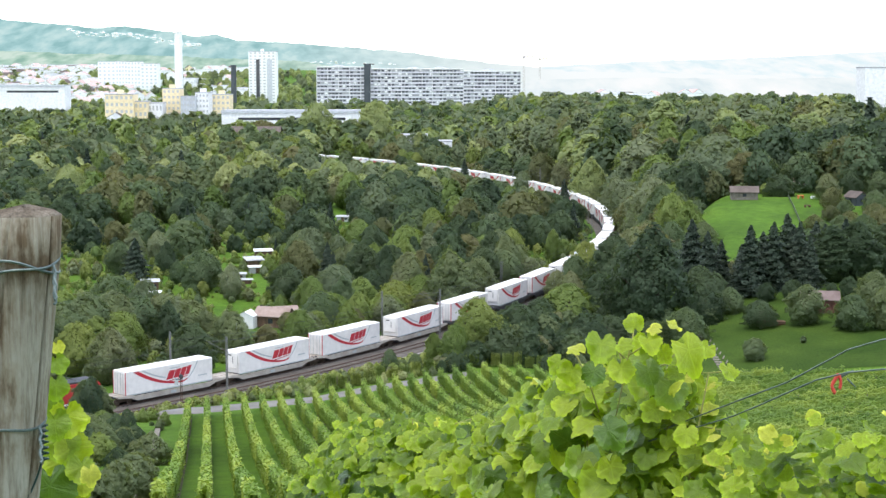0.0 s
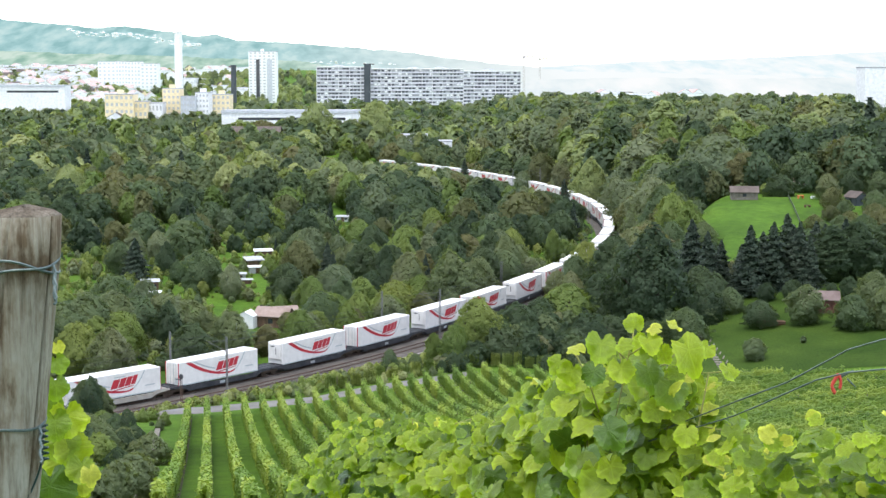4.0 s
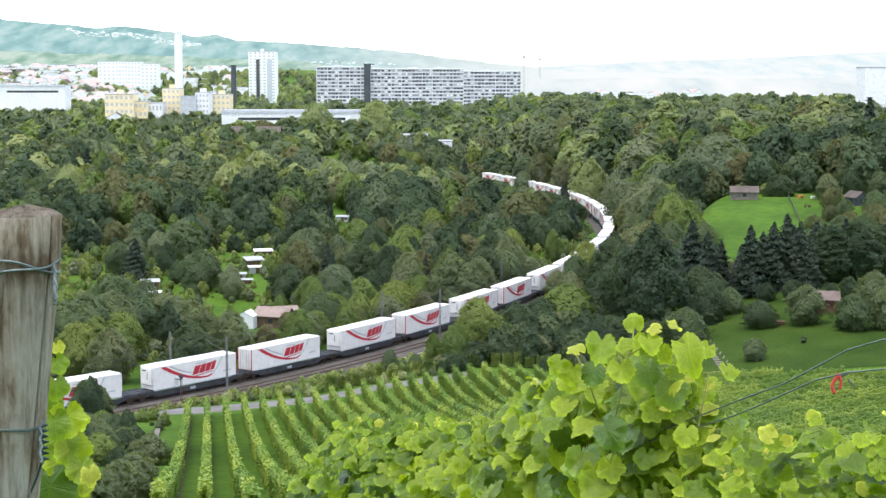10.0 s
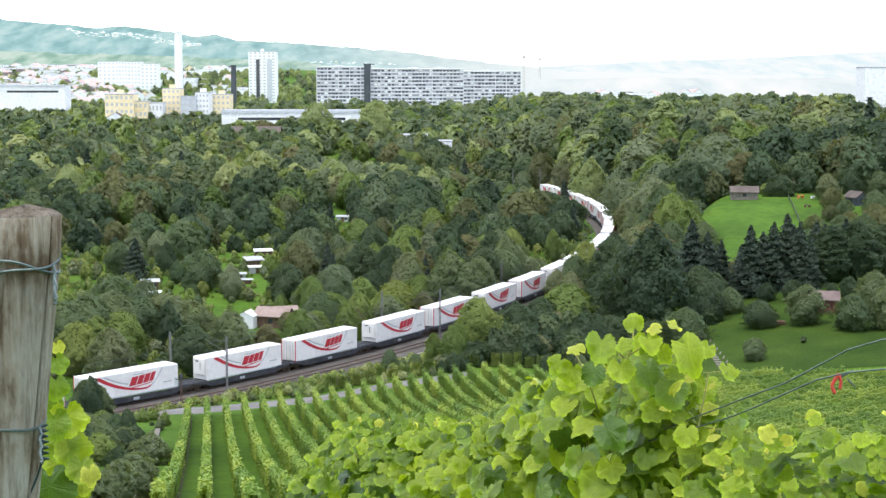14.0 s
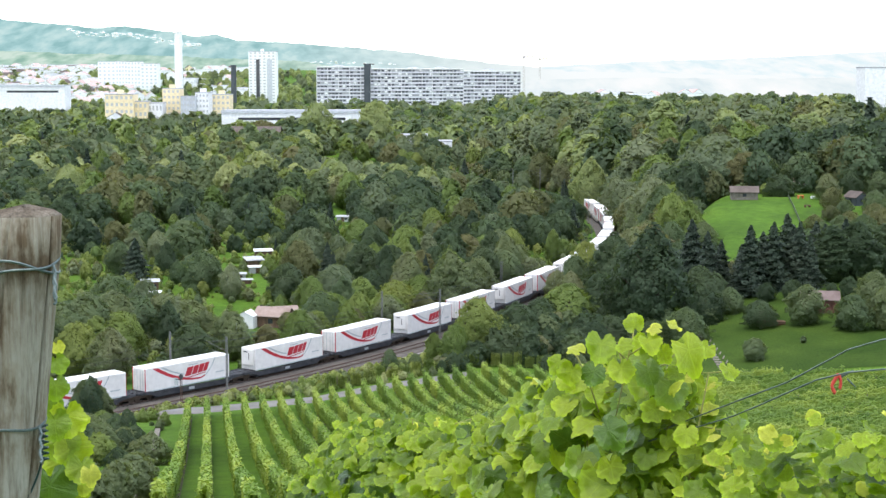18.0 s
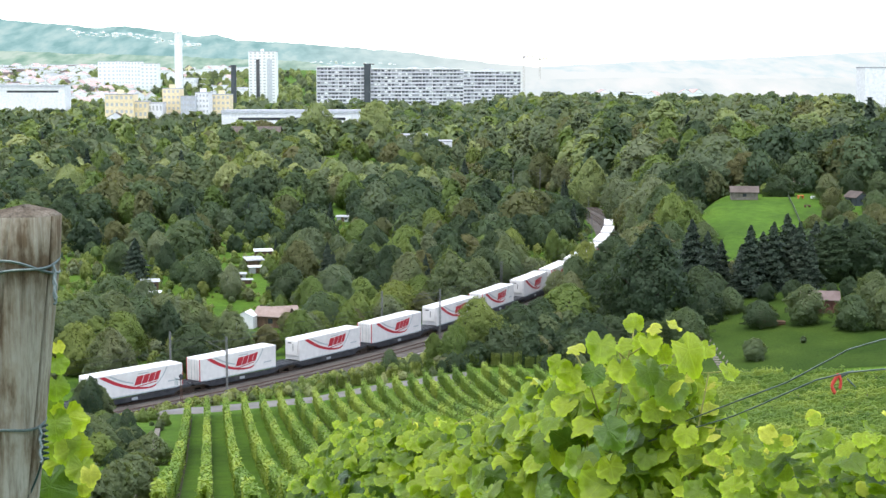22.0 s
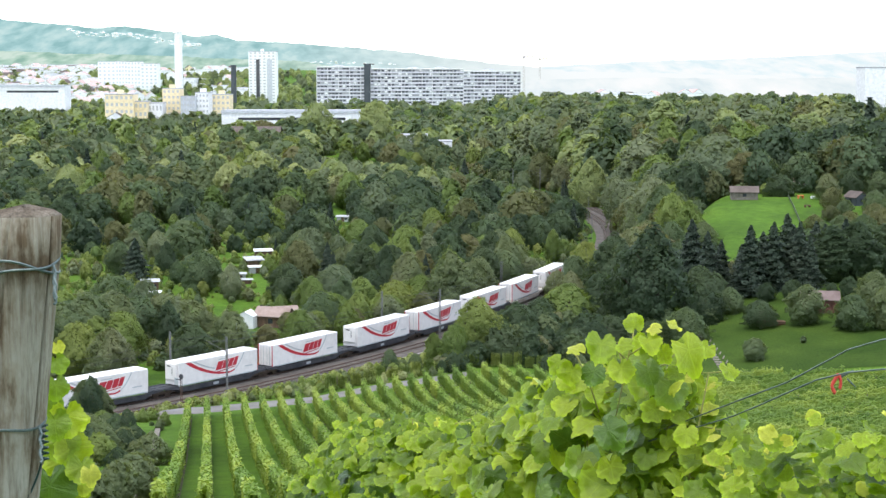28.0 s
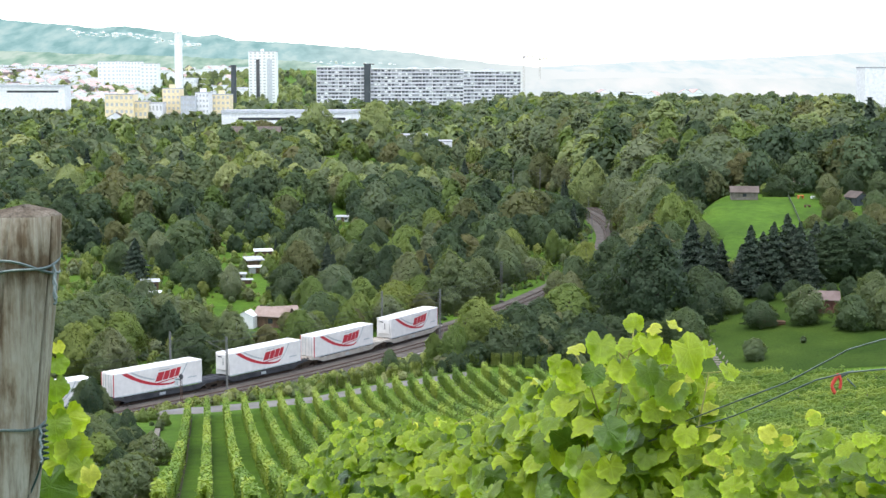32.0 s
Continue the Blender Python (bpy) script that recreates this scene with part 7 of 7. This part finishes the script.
    # small leaves just unfolding at the tips, their pale colour also standing for sunlight
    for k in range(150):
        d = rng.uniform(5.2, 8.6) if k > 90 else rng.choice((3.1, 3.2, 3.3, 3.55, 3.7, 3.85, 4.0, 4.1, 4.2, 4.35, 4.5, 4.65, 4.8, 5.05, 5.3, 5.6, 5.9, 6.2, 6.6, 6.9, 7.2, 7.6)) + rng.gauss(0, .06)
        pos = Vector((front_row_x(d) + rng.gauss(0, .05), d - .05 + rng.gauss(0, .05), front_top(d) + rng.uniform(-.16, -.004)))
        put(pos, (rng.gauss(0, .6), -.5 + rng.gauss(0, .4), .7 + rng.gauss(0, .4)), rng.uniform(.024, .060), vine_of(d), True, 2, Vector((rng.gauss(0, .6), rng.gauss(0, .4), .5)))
    # the single leaf that stands out from the tall shoot
    w = wraps[1]
    for pts in (((1085, 760), (1100, 690), (1112, 630), (1122, 585)), ((1112, 630), (1140, 612), (1165, 590)), ((1150, 655), (1178, 645), (1208, 612)), ((1060, 730), (1040, 670), (1018, 625)), ((1040, 670), (1008, 650), (990, 642)), ((1112, 640), (1085, 615), (1062, 605))):
        part("shoot", sweep(bmesh.new(), [w @ spot(px, py, 3.96) for px, py in pts], .0019, 6), M_CANE, vines[1], "slender green shoot", True)
    for px, py, across, leaf_tone, face, tip in ((1222, 624, 96, 1, (.35, -.9, .25), (.5, 0, -1)), (1122, 574, 50, 1, (-.2, -.9, .35), (-.3, 0, 1)), (1190, 578, 44, 2, (.3, -.35, .9), (1, 0, .1)), (1160, 582, 36, 2, (-.2, -.5, .9), (-1, 0, .2)), (1150, 606, 58, 1, (.1, -.8, .6), (.3, 0, -1)),
                                           (1176, 626, 48, 1, (.4, -.7, .5), (.5, 0, -.8)), (1108, 612, 46, 1, (-.3, -.6, .8), (-1, 0, -.2)), (1064, 612, 78, 1, (-.1, -.8, .6), (-.2, 0, -1)), (1020, 618, 44, 2, (-.2, -.5, .8), (-.4, 0, .8)), (986, 644, 52, 1, (-.3, -.9, .3), (-.6, 0, -.8)), (1012, 660, 60, 1, (-.3, -.8, .4), (-.2, 0, -1)),
                                           (1100, 655, 66, 1, (.1, -.85, .5), (.1, 0, -1)), (1050, 660, 62, 0, (-.2, -.85, .5), (-.2, 0, -1)), (1150, 660, 80, 0, (.3, -.8, .5), (.2, 0, -1)), (1190, 690, 90, 0, (.4, -.85, .4), (.3, 0, -1)), (1080, 765, 84, 0, (.1, -.8, .55), (.5, 0, -.6)), (1082, 828, 66, 1, (0, -.9, .3), (.2, 0, -1))):
        put(spot(px, py, 3.88 + rng.uniform(-.03, .03)), [f + rng.gauss(0, .15) for f in face], across * (.86 if across > 95 else .80) * 3.97 / 2742, 1, True, leaf_tone, Vector(tip))
    for k, e in enumerate(vines):
        if JV[k]:
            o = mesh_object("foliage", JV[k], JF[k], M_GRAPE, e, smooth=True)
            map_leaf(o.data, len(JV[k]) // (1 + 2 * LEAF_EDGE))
            o.data.materials.append(M_SUNLIT_FRESH)
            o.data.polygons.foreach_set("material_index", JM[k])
            tagged(o, kind="stuff")
    # vine behind the post
    e = thing("grapevine", pose(-.80, 3.3, gz(-.8, 3.3)), "grapevine with large yellow-green leaves behind the post", "grapevine", "grapevines in the nearest rows")
    vines.append(e)
    wraps.append(Matrix(e.matrix_basis).inverted())
    JV.append([]), JF.append([]), JM.append([])
    bm = bmesh.new()
    w = wraps[-1]
    sweep(bm, [w @ Vector((-.86 + .02 * math.sin(i), 3.3, 37.9 + .16 * i)) for i in range(14)], .007)
    part("cane", bm, M_CANE, e, "slender green cane")
    for px, py, s, fx, leaf_tone in ((93, 618, .035, .2, 2), (92, 648, .05, .3, 1), (88, 690, .06, .5, 1), (84, 722, .05, .6, 1), (84, 758, .075, .2, 1), (106, 748, .085, .25, 1), (124, 752, .055, .5, 1), (94, 790, .095, .05, 1), (116, 806, .088, .25, 1), (98, 828, .10, -.1, 1), (130, 842, .07, .3, 1),
                          (84, 856, .095, .2, 0), (146, 852, .05, .6, 2), (104, 876, .10, 0, 1), (74, 780, .10, .4, 0), (70, 880, .12, .3, 0), (132, 872, .05, .4, 2)):
        d = 3.25 + rng.uniform(-.08, .08)
        put(((px - 784) / 2742 * d, d, EYE[2] - (py - 126.8) / 2742 * d), (fx, -.85, .35 + rng.gauss(0, .15)), s, 5, True, leaf_tone, Vector((rng.gauss(.15, .2), 0, -1)))
    # post
    e = thing("vineyard_post", pose(-.716, 2.65, gz(-.7, 2.65)), "weathered grey wooden vineyard post with wire ties", "post")
    top = 40.305 - gz(-.7, 2.65)
    n, m = 288, 40
    V, F = [], []
    for j in range(m + 1):
        h = -.3 + (top + .3) * j / m
        lean = -.115 * (top - h)
        for i in range(n):
            a = 2 * math.pi * i / n
            r = .0600 + .0035 * math.sin(2 * a + 1) + .002 * noise.noise(Vector((math.cos(a) * 3, math.sin(a) * 3, h * 1.2)))
            r -= .022 * math.exp(-((a - 5.83 - .03 * math.sin(h * 3)) / .024) ** 2) + .0045 * math.exp(-((a - 4.4 - .1 * math.sin(h * 4)) / .04) ** 2)
            if j == m:
                r -= .004
            V.append((lean + r * math.cos(a), r * math.sin(a), h))
    for j in range(m):
        for i in range(n):
            F.append((j * n + i, j * n + (i + 1) % n, (j + 1) * n + (i + 1) % n, (j + 1) * n + i))
    b0 = m * n
    prev = [b0 + i for i in range(n)]
    for ring in range(1, 5):
        cur = []
        for i in range(n):
            x, y, z = V[b0 + i]
            k = 1 - ring / 4.5
            V.append((x * k, y * k, z + .004 + .0032 * ring + .0015 * math.sin(i * 2.4 + ring)))
            cur.append(len(V) - 1)
        for i in range(n):
            F.append((prev[i], prev[(i + 1) % n], cur[(i + 1) % n], cur[i]))
        prev = cur
    F.append(tuple(prev))
    body = mesh_object("post_body", V, F, M_POST, e, smooth=True)
    body.data.materials.append(M_SAWN)
    body.data.polygons.foreach_set("material_index", [0] * (m * n) + [1] * (len(F) - m * n))
    for zc, tails, tilt in ((40.223, 1, .012), (40.215, 2, -.016), (39.942, 1, .004)):
        z = zc - gz(-.7, 2.65)
        lean = -.115 * (top - z)
        bm = bmesh.new()
        prev = None
        loop = []
        for i in range(29):
            a = 2 * math.pi * i / 28
            p = Vector((lean + .0635 * math.cos(a), .0635 * math.sin(a), z + tilt * math.sin(a * 1.0 + .6) + .004 * math.sin(3 * a)))
            loop.append(p)
        sweep(bm, loop, .0026)
        for t in range(tails):
            q = Vector((lean + .062, -.03, z))
            tail = [q]
            for i in range(9):
                tail.append(tail[-1] + Vector((.004 * math.sin(i * 2.1 + t) + .001, -.004, -.0065 + .004 * math.cos(i * 2.3))))
            sweep(bm, tail, .0024)
        part("wire_tie", bm, M_WIRE, e, "green-grey twisted wire")
    z = 39.93 - gz(-.7, 2.65)
    lean = -.115 * (top - z)
    bm = bmesh.new()
    coil = []
    for i in range(60):
        a = i * .7
        p = Vector((lean + .068 + .006 * math.cos(a), -.02 + .006 * math.sin(a), z + .012 - .0011 * i))
        coil.append(p)
    for i in range(14):
        coil.append(coil[-1] + Vector((-.003 - .0006 * i, 0, -.011)))
    sweep(bm, coil, .0022, 5)
    part("wire_twist", bm, M_TWIST, e, "dark loose twisted wire end")
    # trellis wires of the right row
    for pts in (((2.2, .36), (2.7, .46), (3.06, .535), (3.4, .692), (3.57, .756), (4.08, .955), (4.45, 1.10), (6, 1.62), (10, 2.9)), ((2.2, .44), (2.7, .53), (3.06, .592), (3.25, .652), (3.45, .737), (3.62, .81), (3.97, .937), (4.45, 1.105), (6, 1.66), (10, 2.95))):
        ds = np.linspace(2.2, 10, 60)
        zs = np.interp(ds, [p[0] for p in pts], [p[1] for p in pts])
        bm = bmesh.new()
        sweep(bm, [(front_row_x(u) - .02, u, EYE[2] - v) for u, v in zip(ds, zs)], .0018)
        tagged(part("trellis_wire", bm, M_WIRE, smooth=True), "sagging grey-green trellis wire along the vines", "wire", "trellis wires")
    # red clip on the wire
    d = 3.2
    base = Vector((front_row_x(d) - .007, d - .01, EYE[2] - .636))
    e = thing("wire_clip", Matrix.Translation(base) @ Matrix.Diagonal((.7, .8, 1.2, 1)), "red plastic hook clipped on the trellis wire", "clip")
    bm = bmesh.new()
    bend = []
    for i in range(15):
        a = -.9 + i * .44
        k = i / 14
        p = Vector((.003 + .009 * math.cos(a), 0, -.010 + .011 * math.sin(a) * 1.2)) if k < .62 else Vector((-.006 - .008 * math.sin((k - .62) * 9), 0, -.004 - .062 * (k - .62)))
        bend.append(p)
    sweep(bm, bend, .0048, 8)
    part("hook", bm, M_CLIP, e, smooth=True)
    bm = bmesh.new()
    tube(bm, (.012, 0, .003), (.05, 0, .012), .004, .001)
    tube(bm, (.03, -.004, -.002), (.055, -.004, -.016), .002, .001)
    part("bent_end", bm, M_WIRE, e, "bare wire end")


build_front()


def motions():
    """The train rolls past at about 15 m/s; each vehicle follows the curve."""
    times = [32.0 * i / 40 for i in range(41)]
    for ob, off in MOVERS:
        walk(ob, [(t, along(tail_at(t) + off)) for t in times])


motions()
